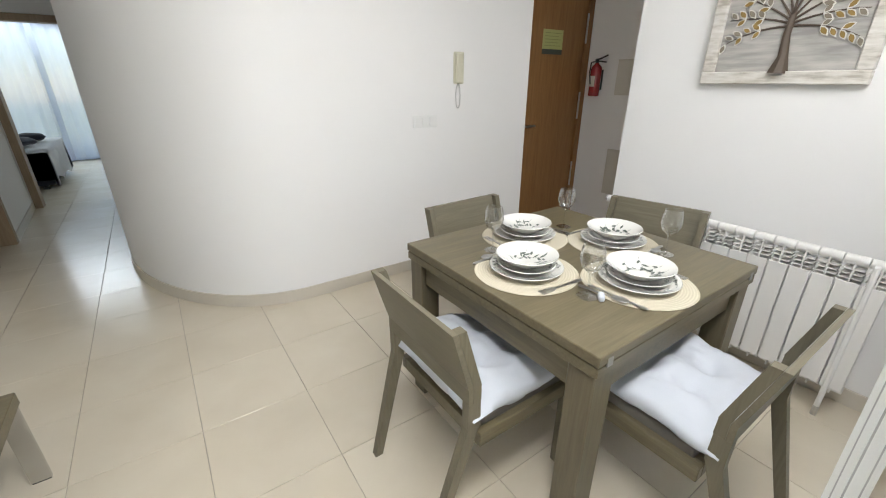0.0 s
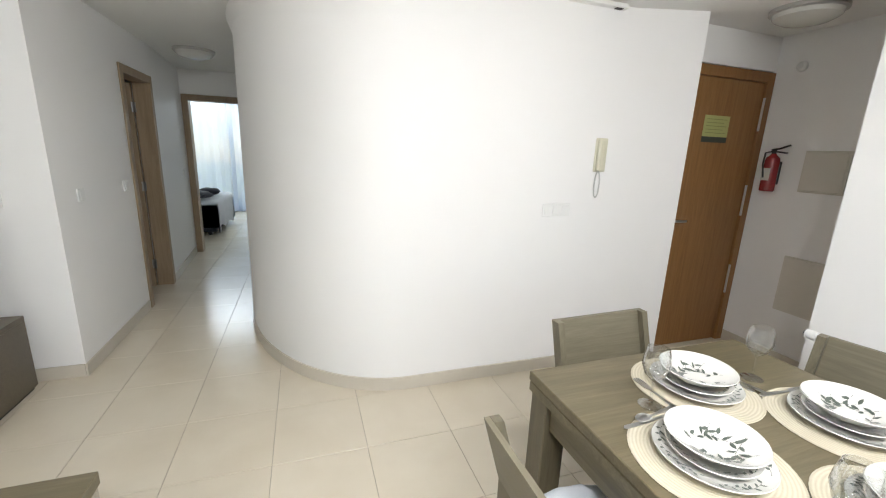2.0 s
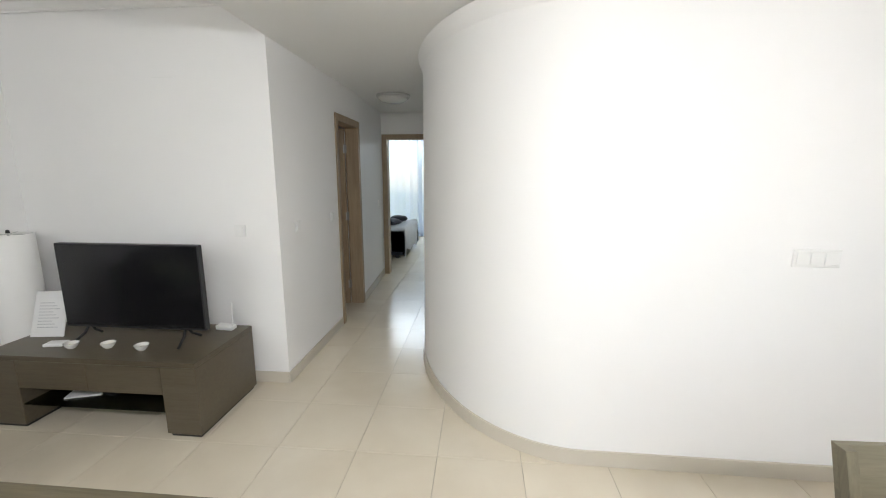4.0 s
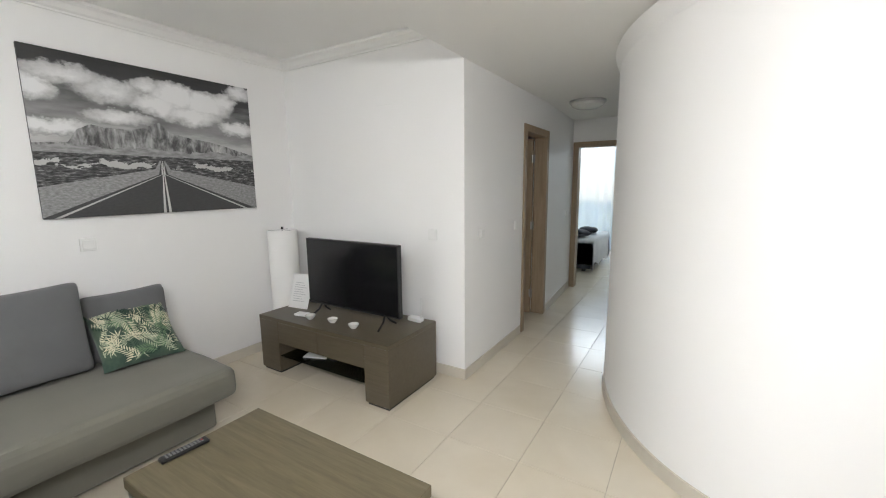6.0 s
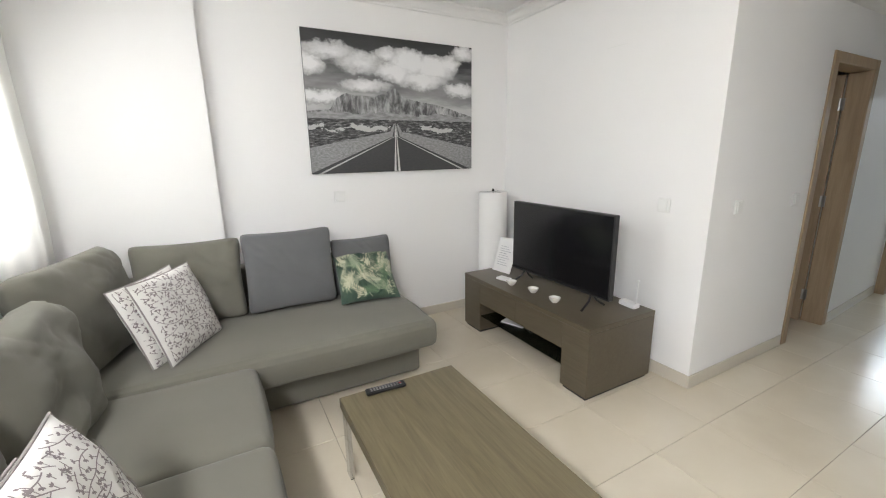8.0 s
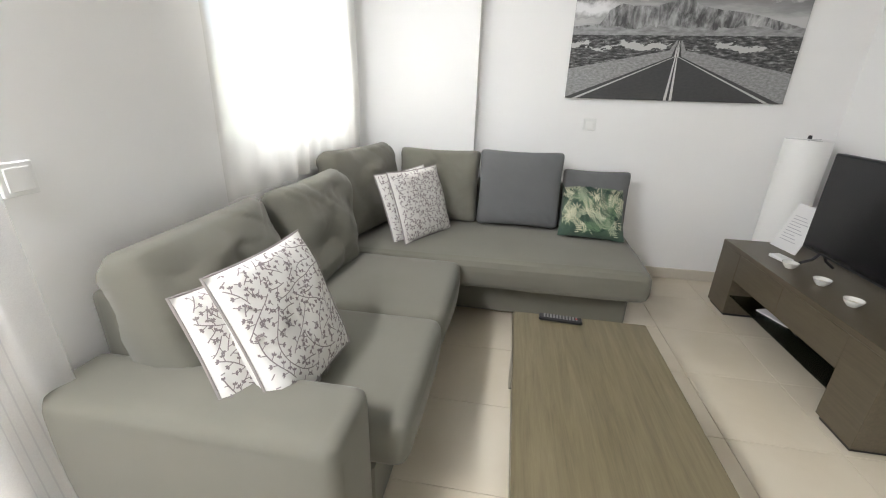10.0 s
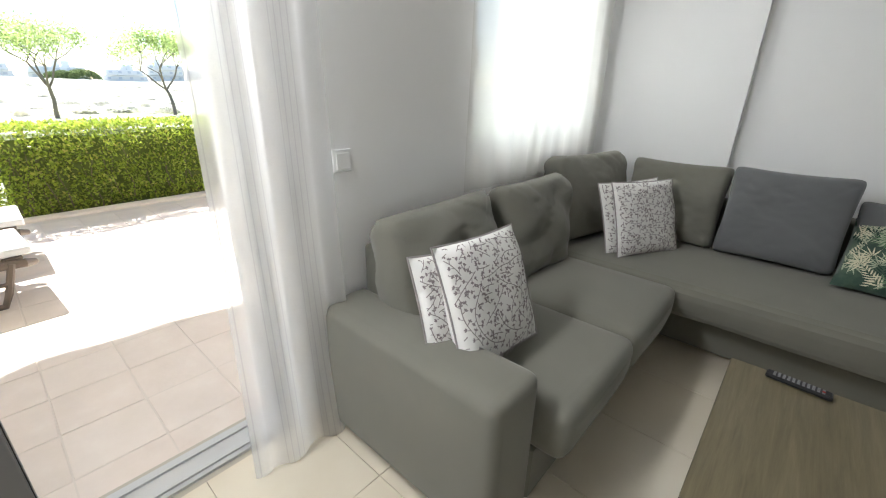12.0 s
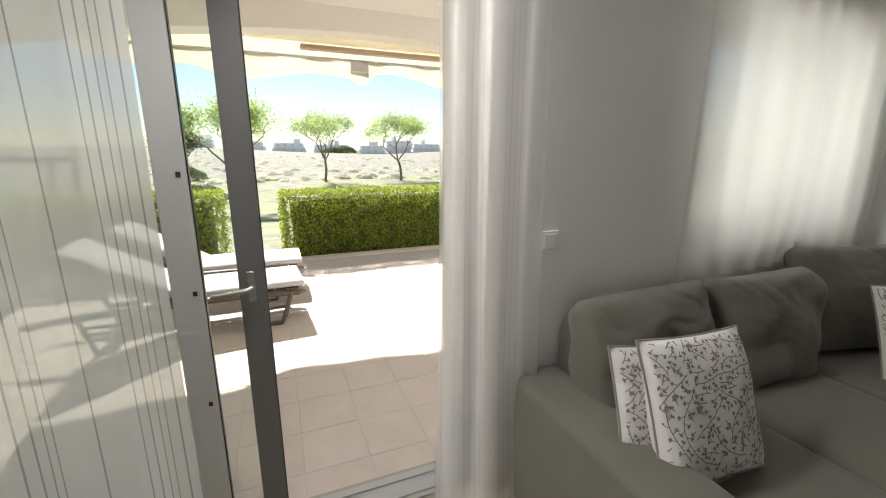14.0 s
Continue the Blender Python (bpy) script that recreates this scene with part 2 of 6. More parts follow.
def pillow(bm, w, h, t, n=14, corner=0.75, wave=0.0, seed=0, tufts=(), crease=0.0, rounded=0):
    """A soft cushion in the xz plane, w wide, h high, t thick, its centre at the origin."""
    sides = []
    for s in (1, -1):
        grid = []
        for j in range(n + 1):
            row = []
            for i in range(n + 1):
                u, v = 2 * i / n - 1, 2 * j / n - 1
                pinch = 1 - 0.05 * (1 - abs(u) ** 2) * abs(v) ** 3 - 0.05 * (1 - abs(v) ** 2) * abs(u) ** 3
                if rounded and max(abs(u), abs(v)) > 0:
                    pinch *= max(abs(u), abs(v)) / (abs(u) ** rounded + abs(v) ** rounded) ** (1 / rounded)
                d = ((1 - abs(u) ** 2.6) * (1 - abs(v) ** 2.6)) ** corner
                for tu, tv in tufts:
                    d *= 1 - 0.75 * math.exp(-((u - tu) ** 2 + (v - tv) ** 2) / 0.035)
                k = wave * noise.noise(Vector((u * 1.7 + seed, v * 1.7, s * 2.0 + seed))) + wave * 0.1 * noise.noise(Vector((u * 5 + seed, v * 5, s * 3.0)))
                if crease:
                    q = noise.noise(Vector((u * 1.0 + seed * 3, v * 1.9 - u * 1.3, s)))
                    k -= crease * max(0.0, 1 - abs(q) * 6) ** 2 * (0.15 + 0.85 * max(0.0, v))
                    q = noise.noise(Vector((u * 2.4 + v * 1.3 + seed * 5, v * 4.2 - u, s * 2)))
                    k -= crease * 0.35 * max(0.0, 1 - abs(q) * 5) ** 2
                y = s * (t / 2 * d + k * min(1, d * 2))
                row.append(bm.verts.new((u * w / 2 * pinch, y, v * h / 2 * pinch)))
            grid.append(row)
        for j in range(n):
            for i in range(n):
                q = (grid[j][i], grid[j][i + 1], grid[j + 1][i + 1], grid[j + 1][i])
                bm.faces.new(q if s < 0 else q[::-1])
        sides.append(grid)
    bmesh.ops.remove_doubles(bm, verts=bm.verts[:], dist=0.0004)


def slab_cushion(bm, lo, hi, r=0.05, puff=0.02, n=10, seed=0):
    """A box cushion with rounded edges and a slightly swollen top."""
    vs = box(bm, lo, hi)
    es = list({e for v in vs for e in v.link_edges})
    bmesh.ops.bevel(bm, geom=es, offset=r, segments=4, profile=0.6, affect="EDGES")
    big = [f for f in bm.faces if f.calc_area() > 0.02]
    bmesh.ops.subdivide_edges(bm, edges=list({e for f in big for e in f.edges}), cuts=n, use_grid_fill=True)
    c = [(a + b) / 2 for a, b in zip(lo, hi)]
    h = [(b - a) / 2 for a, b in zip(lo, hi)]
    for v in bm.verts:
        u = [max(-1, min(1, (v.co[i] - c[i]) / h[i])) for i in range(3)]
        k = noise.noise(v.co * 4 + Vector((seed, 0, 0))) * 0.006
        for i in range(3):
            o = [q for q in range(3) if q != i]
            v.co[i] += (puff * u[i] * (1 - u[o[0]] ** 2) * (1 - u[o[1]] ** 2)) + k * u[i]


def mesh_of(name, bm, material=None, smooth=False, angle=35):
    bmesh.ops.recalc_face_normals(bm, faces=bm.faces[:])
    me = bpy.data.meshes.new(name)
    bm.to_mesh(me)
    bm.free()
    if material is not None:
        me.materials.append(material)
    if smooth:
        me.polygons.foreach_set("use_smooth", [True] * len(me.polygons))
        me.set_sharp_from_angle(angle=radians(angle))
    return me


def part(name, bm, material, parent=None, label="", smooth=False, angle=35, m=None):
    ob = new(name, mesh_of(name, bm, material, smooth, angle))
    if parent is not None:
        ob.parent = parent
    if m is not None:
        ob.matrix_basis = m
    return tagged(ob, label)


def setting(name, bm, material, smooth=False, parent=None):
    ob = part(name, bm, material, parent, smooth=smooth)
    return tagged(ob, kind="structure")


def thing(name, m, label, category, group=""):
    ob = new(name)
    ob.empty_display_size = 0.1
    ob.matrix_basis = m if isinstance(m, Matrix) else Matrix.Translation(m)
    return tagged(ob, label, category, group)


def boxes(*bs, bevel=0.0):
    bm = bmesh.new()
    for lo, hi in bs:
        box(bm, lo, hi, bevel)
    return bm

# ---- the setting: levels and lines of the plan ----
W_X, S_Y, TV_Y, C_X = -3.35, 0.67, 4.06, -1.42
N_Y, P_Y, D_Y, E_X, T_X = 7.44, 3.37, 3.40, 3.35, 2.28
LOW, HIGH = 2.40, 2.66
CX, CY, CRX, CRY = 0.55, 5.0, 1.06, 1.63
BED_Y = 11.3


def wall(name, *bs):
    return setting(name, boxes(*bs), WALL)


setting("floor_slab", boxes(((-3.7, 0.40, -0.2), (3.7, 11.6, -0.006)), ((-4.6, 7.3, -0.2), (-3.7, 11.6, -0.006))), GROUT)
# window over the sofa and terrace door
WX0, WX1, WZ0, WZ1 = -3.0, -1.71, 1.03, 2.10
DX0, DX1, DZ = -0.62, 1.86, 2.14
wall("wall_south", ((-3.6, 0.42, -0.1), (WX0, S_Y, 2.8)), ((WX0, 0.42, -0.1), (WX1, S_Y, WZ0)), ((WX0, 0.42, WZ1), (WX1, S_Y, 2.8)),
     ((WX1, 0.42, -0.1), (DX0, S_Y, 2.8)), ((DX0, 0.42, DZ), (DX1, S_Y, 2.8)), ((DX1, 0.42, -0.1), (2.6, S_Y, 2.8)))
wall("wall_west", ((-3.6, S_Y, -0.1), (W_X, 7.3, 2.8)), ((W_X, S_Y, -0.1), (W_X + 0.08, 1.60, HIGH)))
wall("wall_tv", ((W_X, TV_Y, -0.1), (C_X, TV_Y + 0.12, 2.8)))
D1A, D1B = 5.31, 5.98
wall("wall_corridor", ((C_X - 0.12, TV_Y + 0.12, -0.1), (C_X, D1A, 2.8)), ((C_X - 0.12, D1B, -0.1), (C_X, D1B + 0.08, 2.8)), ((C_X - 0.12, D1A, 2.1), (C_X, D1B, 2.8)))
bm = bmesh.new()
prism(bm, [(C_X - 0.2, D1B + 0.08), (C_X, D1B + 0.08), (C_X - 0.08, N_Y), (C_X - 0.2, N_Y)], -0.1, 2.8)
setting("wall_corridor_end", bm, WALL)
BDX0, BDX1 = C_X - 0.065, -0.60
wall("wall_north", ((-4.6, N_Y, -0.1), (BDX0, N_Y + 0.12, 2.8)), ((BDX1, N_Y, -0.1), (1.0, N_Y + 0.12, 2.8)), ((BDX0, N_Y, 2.1), (BDX1, N_Y + 0.12, 2.8)))
wall("wall_entry_east", ((E_X, 2.2, -0.1), (E_X + 0.2, 3.6, 2.8)))
wall("wall_dining_east", ((T_X, S_Y, -0.1), (T_X + 0.15, 2.26, 2.8)))
wall("wall_entry_south", ((T_X + 0.15, 2.11, -0.1), (E_X, 2.26, 2.8)))
DRX0, DRX1 = 2.42, 3.32
wall("wall_entry_north", ((2.38, D_Y, 2.16), (E_X, D_Y + 0.2, 2.8)), ((DRX1, D_Y, -0.1), (E_X, D_Y + 0.2, 2.16)), ((2.36, D_Y, -0.1), (DRX0, D_Y + 0.2, 2.16)))



def arc(o=0.0, angles=range(0, 91, 3)):
    """The line of the round wall, moved outwards by o."""
    return [(CX - (CRX + o) * math.sin(radians(a)), CY - (CRY + o) * math.cos(radians(a))) for a in angles]


# the round wall between dining room and corridor
bm = bmesh.new()
ARC = arc()
front = [(CX - CRX, N_Y)] + ARC[::-1] + [(1.95, P_Y - 0.01), (2.40, P_Y - 0.15), (2.40, D_Y)]
prism(bm, front + [(2.36, 3.6), (CX + 0.3, 3.6), (CX - 0.3, 4.6), (CX - 0.3, N_Y)], -0.1, 2.8)
setting("wall_round", bm, WALL, smooth=True)
bm = bmesh.new()
lip = [(x, y, z) for o, z in ((0.001, 2.3), (0.035, 2.395)) for x, y in arc(o)]
k = len(ARC)
vs = [bm.verts.new(p) for p in lip]
back = [bm.verts.new((x, y, 2.395)) for x, y in arc(-0.002)]
for i in range(k - 1):
    bm.faces.new((vs[i], vs[i + 1], vs[k + i + 1], vs[k + i]))
    bm.faces.new((vs[k + i], vs[k + i + 1], back[i + 1], back[i]))
setting("trim_round_wall", bm, WALL, smooth=True)

# ceilings
setting("ceiling_low", boxes(((C_X, S_Y, LOW), (E_X, D_Y, 2.8)), ((C_X, D_Y, LOW), (1.2, D1B, 2.8)), ((C_X - 0.1, D1B, LOW), (1.2, N_Y, 2.8))), CEIL)
setting("ceiling_high", boxes(((W_X, S_Y, HIGH), (C_X, TV_Y, 2.8))), CEIL)
setting("ceiling_rooms", boxes(((-3.6, TV_Y + 0.12, 2.5), (C_X - 0.12, N_Y, 2.8)), ((-4.6, N_Y + 0.12, 2.5), (1.0, BED_Y, 2.8))), CEIL)


def cornice(bm, a, b, inward):
    """A coved moulding under the high ceiling, from a to b."""
    a, b, n = Vector((*a, 0)), Vector((*b, 0)), Vector((*inward, 0))
    prof = [(0, 0), (0.012, 0), (0.014, 0.012), (0.03, 0.022), (0.052, 0.05), (0.07, 0.058), (0.08, 0.062), (0.08, 0.08), (0, 0.08)]
    rows = [[bm.verts.new(p + n * d + Vector((0, 0, HIGH - 0.08 + h))) for d, h in prof] for p in (a, b)]
    for i in range(len(prof)):
        j = (i + 1) % len(prof)
        bm.faces.new((rows[0][i], rows[0][j], rows[1][j], rows[1][i]))
    bm.faces.new(rows[0])
    bm.faces.new(rows[1][::-1])


bm = bmesh.new()
cornice(bm, (W_X + 0.002, S_Y), (W_X + 0.002, TV_Y), (1, 0))
cornice(bm, (W_X, TV_Y - 0.002), (C_X, TV_Y - 0.002), (0, -1))
cornice(bm, (W_X, S_Y + 0.002), (C_X, S_Y + 0.002), (0, 1))
setting("trim_cornice", bm, CEIL)

# skirting
SK, SD = 0.085, 0.012


def skirt(name, *bs):
    return setting(name, boxes(*bs, bevel=0.002), SKIRT)


skirt("baseboard_tv_wall", ((W_X, TV_Y - SD, 0), (C_X - 0.001, TV_Y - 0.001, SK)))
skirt("baseboard_corridor", ((C_X + 0.001, TV_Y - SD, 0), (C_X + SD, D1A - 0.07, SK)))
bm = bmesh.new()
prism(bm, [(C_X - 0.002, D1B + 0.081), (C_X + SD, D1B + 0.081), (C_X + SD - 0.08, N_Y - 0.016), (C_X - 0.082, N_Y - 0.016)], 0, SK)
setting("baseboard_corridor_end", bm, SKIRT)
skirt("baseboard_west", ((W_X + 0.001, 1.61, 0), (W_X + SD, TV_Y - SD - 0.001, SK)))
skirt("baseboard_south", ((W_X + 0.1, S_Y + 0.001, 0), (DX0 - 0.02, S_Y + SD, SK)))
skirt("baseboard_dining_east", ((T_X - SD, S_Y, 0), (T_X - 0.001, 2.26, SK)), ((T_X - SD, 2.261, 0), (E_X - 0.02, 2.26 + SD, SK)))
skirt("baseboard_entry_east", ((E_X - SD, 2.28, 0), (E_X - 0.001, D_Y - 0.001, SK)))
bm = bmesh.new()
off = [(CX - CRX - SD, N_Y - 0.01)] + arc(SD)[::-1] + [(1.95, P_Y - 0.01 - SD), (2.402 + SD, P_Y - 0.155 - SD), (2.402 + SD, D_Y - 0.02)]
inn = [(CX - CRX + 0.003, N_Y - 0.01)] + arc(-0.003)[::-1] + [(1.95, P_Y - 0.007), (2.397, P_Y - 0.147), (2.397, D_Y - 0.02)]
prism(bm, off + inn[::-1], 0, SK)
setting("baseboard_round_wall", bm, SKIRT)


# ---- doors and frames ----
def frame_around(name, axis, at, depth, a, b, top, w=0.07, proud=0.012, material=FRAMEWOOD, label=""):
    """A door frame lining the opening a..b in a wall whose faces are at and at + depth."""
    lo, hi = min(at, at + depth) - proud, max(at, at + depth) + proud
    segs = [((a, 0.0), (a + 0.02, top - 0.02)), ((b - 0.02, 0.0), (b, top - 0.02)), ((a, top - 0.02), (b, top))]
    bm = bmesh.new()

    def put(p, q, l, h):
        if axis == "x":
            box(bm, (l, p[0], p[1]), (h, q[0], q[1]), 0.002)
        else:
            box(bm, (p[0], l, p[1]), (q[0], h, q[1]), 0.002)

    for p, q in segs:
        put(p, q, lo + 0.002, hi - 0.002)
    for l, h in ((lo - 0.003, lo + proud - 0.001), (hi - proud + 0.001, hi + 0.003)):
        put((a - w + 0.02, 0), (a + 0.018, top + w - 0.02), l, h)
        put((b - 0.018, 0), (b + w - 0.02, top + w - 0.02), l, h)
        put((a + 0.018, top - 0.018), (b - 0.018, top + w - 0.02), l, h)
    return setting(name, bm, material)


# corridor door: the leaf stands open into the room behind, against the far jamb
d1 = frame_around("door_frame_corridor", "x", C_X, -0.12, D1A, D1B, 2.05)
leaf = thing("door_1", pose(C_X - 0.135, D1B - 0.035, 0.0, 0, 0, 3), "oak veneer door standing open into the room beside the corridor", "door")
leaf["kind"] = "structure"
bm = bmesh.new()
box(bm, (-0.74, -0.035, 0.008), (0.0, 0.0, 2.02), 0.003)
part("leaf", bm, FRAMEWOOD, leaf)
for z in (0.25, 1.05, 1.8):
    bm = bmesh.new()
    box(bm, (-0.004, -0.045, z - 0.045), (0.028, -0.036, z + 0.045), 0.001)
    tube(bm, [(-0.002, -0.046, z - 0.045), (-0.002, -0.046, z + 0.045)], 0.006)
    part("hinge", bm, STEEL, leaf, "steel hinge")
frame_around("door_frame_bedroom", "y", N_Y, 0.12, BDX0 + 0.05, BDX1, 2.04, w=0.075)

# entrance door
frame_around("door_frame_entrance", "y", D_Y, 0.12, DRX0, DRX1 - 0.03, 2.10, w=0.07, material=DOORWOOD)
ent = thing("door_entrance", (0, 0, 0), "brown oak entrance door, closed, with a notice stuck on it", "door")
ent["kind"] = "structure"
bm = boxes(((DRX0 + 0.022, D_Y + 0.004, 0.008), (DRX1 - 0.052, D_Y + 0.05, 2.078)), bevel=0.003)
part("leaf", bm, DOORWOOD, ent)
bm = bmesh.new()
tube(bm, [(2.555, D_Y + 0.004, 1.05), (2.555, D_Y - 0.045, 1.05), (2.66, D_Y - 0.048, 1.05)], 0.009)
tube(bm, [(2.555, D_Y + 0.003, 1.05), (2.555, D_Y - 0.006, 1.05)], 0.024, 16)
part("door_handle", bm, STEEL, ent, "steel lever handle", smooth=True)
for z in (0.55, 1.2, 1.85):
    bm = bmesh.new()
    tube(bm, [(3.262, D_Y - 0.018, z - 0.12), (3.262, D_Y - 0.018, z + 0.12)], 0.008)
    part("hinge", bm, STEEL, ent, "long steel hinge", smooth=True)

# ---- terrace door: white frame, two glass leaves slid to the east ----
ALU = Mat("white_lacquered_aluminium", (0.5, 0.5, 0.49), 0.35).m
# outer sash: base colour darkened for the light standing behind it
ALU_BACKLIT = Mat("backlit_aluminium", (0.15, 0.148, 0.145), 0.4).m
td = thing("door_terrace", (0, 0, 0), "white aluminium sliding terrace door standing open", "sliding door")
td["kind"] = "structure"
bm = boxes(((DX0, 0.43, 0.0), (DX0 + 0.05, 0.59, DZ)), ((DX1 - 0.05, 0.43, 0.0), (DX1, 0.59, DZ)), ((DX0 + 0.05, 0.43, DZ - 0.05), (DX1 - 0.05, 0.59, DZ)), bevel=0.002)
part("frame", bm, ALU, td)
bm = boxes(((DX0 + 0.05, 0.43, -0.02), (DX1 - 0.05, 0.59, 0.006)), ((DX0 + 0.05, 0.468, 0.006), (DX1 - 0.05, 0.476, 0.016)), ((DX0 + 0.05, 0.561, 0.006), (DX1 - 0.05, 0.569, 0.016)))
part("track", bm, ALU, td)


def sash(name, x0, x1, y, material, handle_side=None):
    s = part(name, boxes(((x0, y - 0.022, 0.025), (x0 + 0.085, y + 0.022, DZ - 0.055)), ((x1 - 0.085, y - 0.022, 0.025), (x1, y + 0.022, DZ - 0.055)),
                         ((x0 + 0.085, y - 0.022, 0.025), (x1 - 0.085, y + 0.022, 0.105)), ((x0 + 0.085, y - 0.022, DZ - 0.13), (x1 - 0.085, y + 0.022, DZ - 0.055)), bevel=0.002), material, td)
    part("gasket", boxes(((x0 - 0.004, y - 0.012, 0.03), (x0 - 0.0005, y + 0.012, DZ - 0.06))), BLACK_PLASTIC, s)
    g = part("pane", boxes(((x0 + 0.08, y - 0.005, 0.1), (x1 - 0.08, y + 0.005, DZ - 0.125))), PANE, s)
    g.visible_shadow = False
    return s


inner = sash("sash", 0.345, 1.30, 0.565, ALU)
outer = sash("sash", 0.165, 1.22, 0.472, ALU_BACKLIT)
bm = bmesh.new()
for z in (0.64, 1.03, 1.40):
    box(bm, (0.36, 0.588, z), (0.372, 0.59, z + 0.016), 0.0005)
part("strike", bm, BLACK_PLASTIC, inner)
bm = bmesh.new()
tube(bm, [(0.21, 0.494, 1.015), (0.21, 0.527, 1.015), (0.225, 0.534, 1.013), (0.335, 0.532, 1.003)], [0.011, 0.011, 0.009, 0.007])
box(bm, (0.198, 0.494, 0.96), (0.222, 0.5, 1.07), 0.002)
part("door_handle", bm, DULL_METAL, outer, "grey lever handle", smooth=True)

# ---- window over the sofa ----
win = thing("window_1", (0, 0, 0), "white aluminium window with a lowered shutter box above the sofa", "window")
win["kind"] = "structure"
mx = (WX0 + WX1) / 2
part("window_frame", boxes(((WX0, 0.47, WZ0), (WX0 + 0.045, 0.53, WZ1)), ((WX1 - 0.045, 0.47, WZ0), (WX1, 0.53, WZ1)), ((WX0 + 0.045, 0.47, WZ0), (WX1 - 0.045, 0.53, WZ0 + 0.045)), ((WX0 + 0.045, 0.47, WZ1 - 0.045), (WX1 - 0.045, 0.53, WZ1)), bevel=0.002), ALU, win)
for a, b, y in ((WX0 + 0.045, mx + 0.03, 0.485), (mx - 0.03, WX1 - 0.045, 0.515)):
    s = part("sash", boxes(((a, y - 0.012, WZ0 + 0.045), (a + 0.05, y + 0.012, WZ1 - 0.045)), ((b - 0.05, y - 0.012, WZ0 + 0.045), (b, y + 0.012, WZ1 - 0.045)),
                           ((a + 0.05, y - 0.012, WZ0 + 0.045), (b - 0.05, y + 0.012, WZ0 + 0.09)), ((a + 0.05, y - 0.012, WZ1 - 0.09), (b - 0.05, y + 0.012, WZ1 - 0.045)), bevel=0.002), ALU, win)
    part("pane", boxes(((a + 0.048, y - 0.003, WZ0 + 0.088), (b - 0.048, y + 0.003, WZ1 - 0.088))), PANE, s).visible_shadow = False
part("window_sill", boxes(((WX0 + 0.001, 0.535, WZ0 - 0.02), (WX1 - 0.001, S_Y + 0.015, WZ0 + 0.004)), bevel=0.003), SKIRT, win)
bm = bmesh.new()
box(bm, (-1.925, 0.505, 1.49), (-1.9, 0.528, 1.61), 0.003)
part("handle", bm, STEEL, win)

# ---- outside ----
def ground_material():
    m = Mat("dry_grass", (0.2, 0.2, 0.1), 0.95)
    v = m.mapped((1, 1, 1))
    a, b, c = m.noise(0.12, 4, v), m.noise(1.2, 4, v), m.noise(25, 3, v)
    green = m.mix(b, (0.2, 0.25, 0.1), (0.31, 0.33, 0.18))
    far = m.node("MapRange", Value=m.node("SeparateXYZ", Vector=v).outputs[1])
    far.inputs[1].default_value, far.inputs[2].default_value = -48.0, -58.0
    dry = m.math("MAXIMUM", m.math("MULTIPLY", far.outputs[0], 0.85), m.ramp(a, [(0.45, (0, 0, 0)), (0.62, (1, 1, 1))]))
    scrub = m.mix(m.ramp(m.noise(0.9, 6, v, 0.7), [(0.46, (0, 0, 0)), (0.56, (1, 1, 1))]), (0.33, 0.325, 0.3), (0.16, 0.165, 0.145))
    col = m.mix(dry, green, scrub)
    m.color(m.mix(m.math("MULTIPLY", c, 0.35), col, (0.18, 0.2, 0.1)))
    return m.bump(c, 0.6, 0.03).m


def hill(x, y):
    """Height of the ground outside."""
    d = -y
    if d < 6:
        return -0.12
    k = min(1, (d - 6) / 20)
    z = -0.12 - 1.5 * k
    if d > 45:
        z += min(6.0, (d - 45) * 0.045) * (0.75 + 0.25 * math.sin(x * 0.03))
    if d > 26:
        z += 0.35 * noise.noise(Vector((x * 0.05, y * 0.05, 0)))
    return z


bm = bmesh.new()
xs = [-900, -500, -300, -200] + list(range(-140, 90, 6)) + [100, 200, 400, 900]
ys = [40, 0.3, -3, -5.4, -8, -12, -16, -20, -26, -32, -38, -45, -52, -60, -70, -82, -96, -115, -140, -175, -230, -320, -500, -900, -2500]
grid = [[bm.verts.new((x, y, hill(x, y) if y < -5.3 else -0.12)) for x in xs] for y in ys]
for j in range(len(ys) - 1):
    for i in range(len(xs) - 1):
        bm.faces.new((grid[j][i], grid[j + 1][i], grid[j + 1][i + 1], grid[j][i + 1]))
setting("ground", bm, ground_material(), smooth=True)

TY0 = -4.0
setting("terrace_slab", boxes(((-6.0, TY0, -0.25), (5.0, 0.42, -0.0325))), paint("pale_mortar", (0.68, 0.6, 0.53), 0.1, 0.9))
setting("terrace_kerb", boxes(((-6.0, TY0 - 0.16, -0.25), (5.0, TY0 - 0.002, 0.0)), bevel=0.01), TERRA)
setting("wall_outside", boxes(((-6.0, 0.24, -0.1), (WX0, 0.418, 3.2)), ((WX0, 0.24, -0.1), (WX1, 0.418, WZ0)), ((WX0, 0.24, WZ1 + 0.02), (WX1, 0.418, 3.2)), ((WX1, 0.24, -0.1), (DX0, 0.418, 3.2)),
                              ((DX0, 0.24, DZ), (DX1, 0.418, 3.2)), ((DX1, 0.24, -0.1), (6.0, 0.418, 3.2))), OUTWALL)

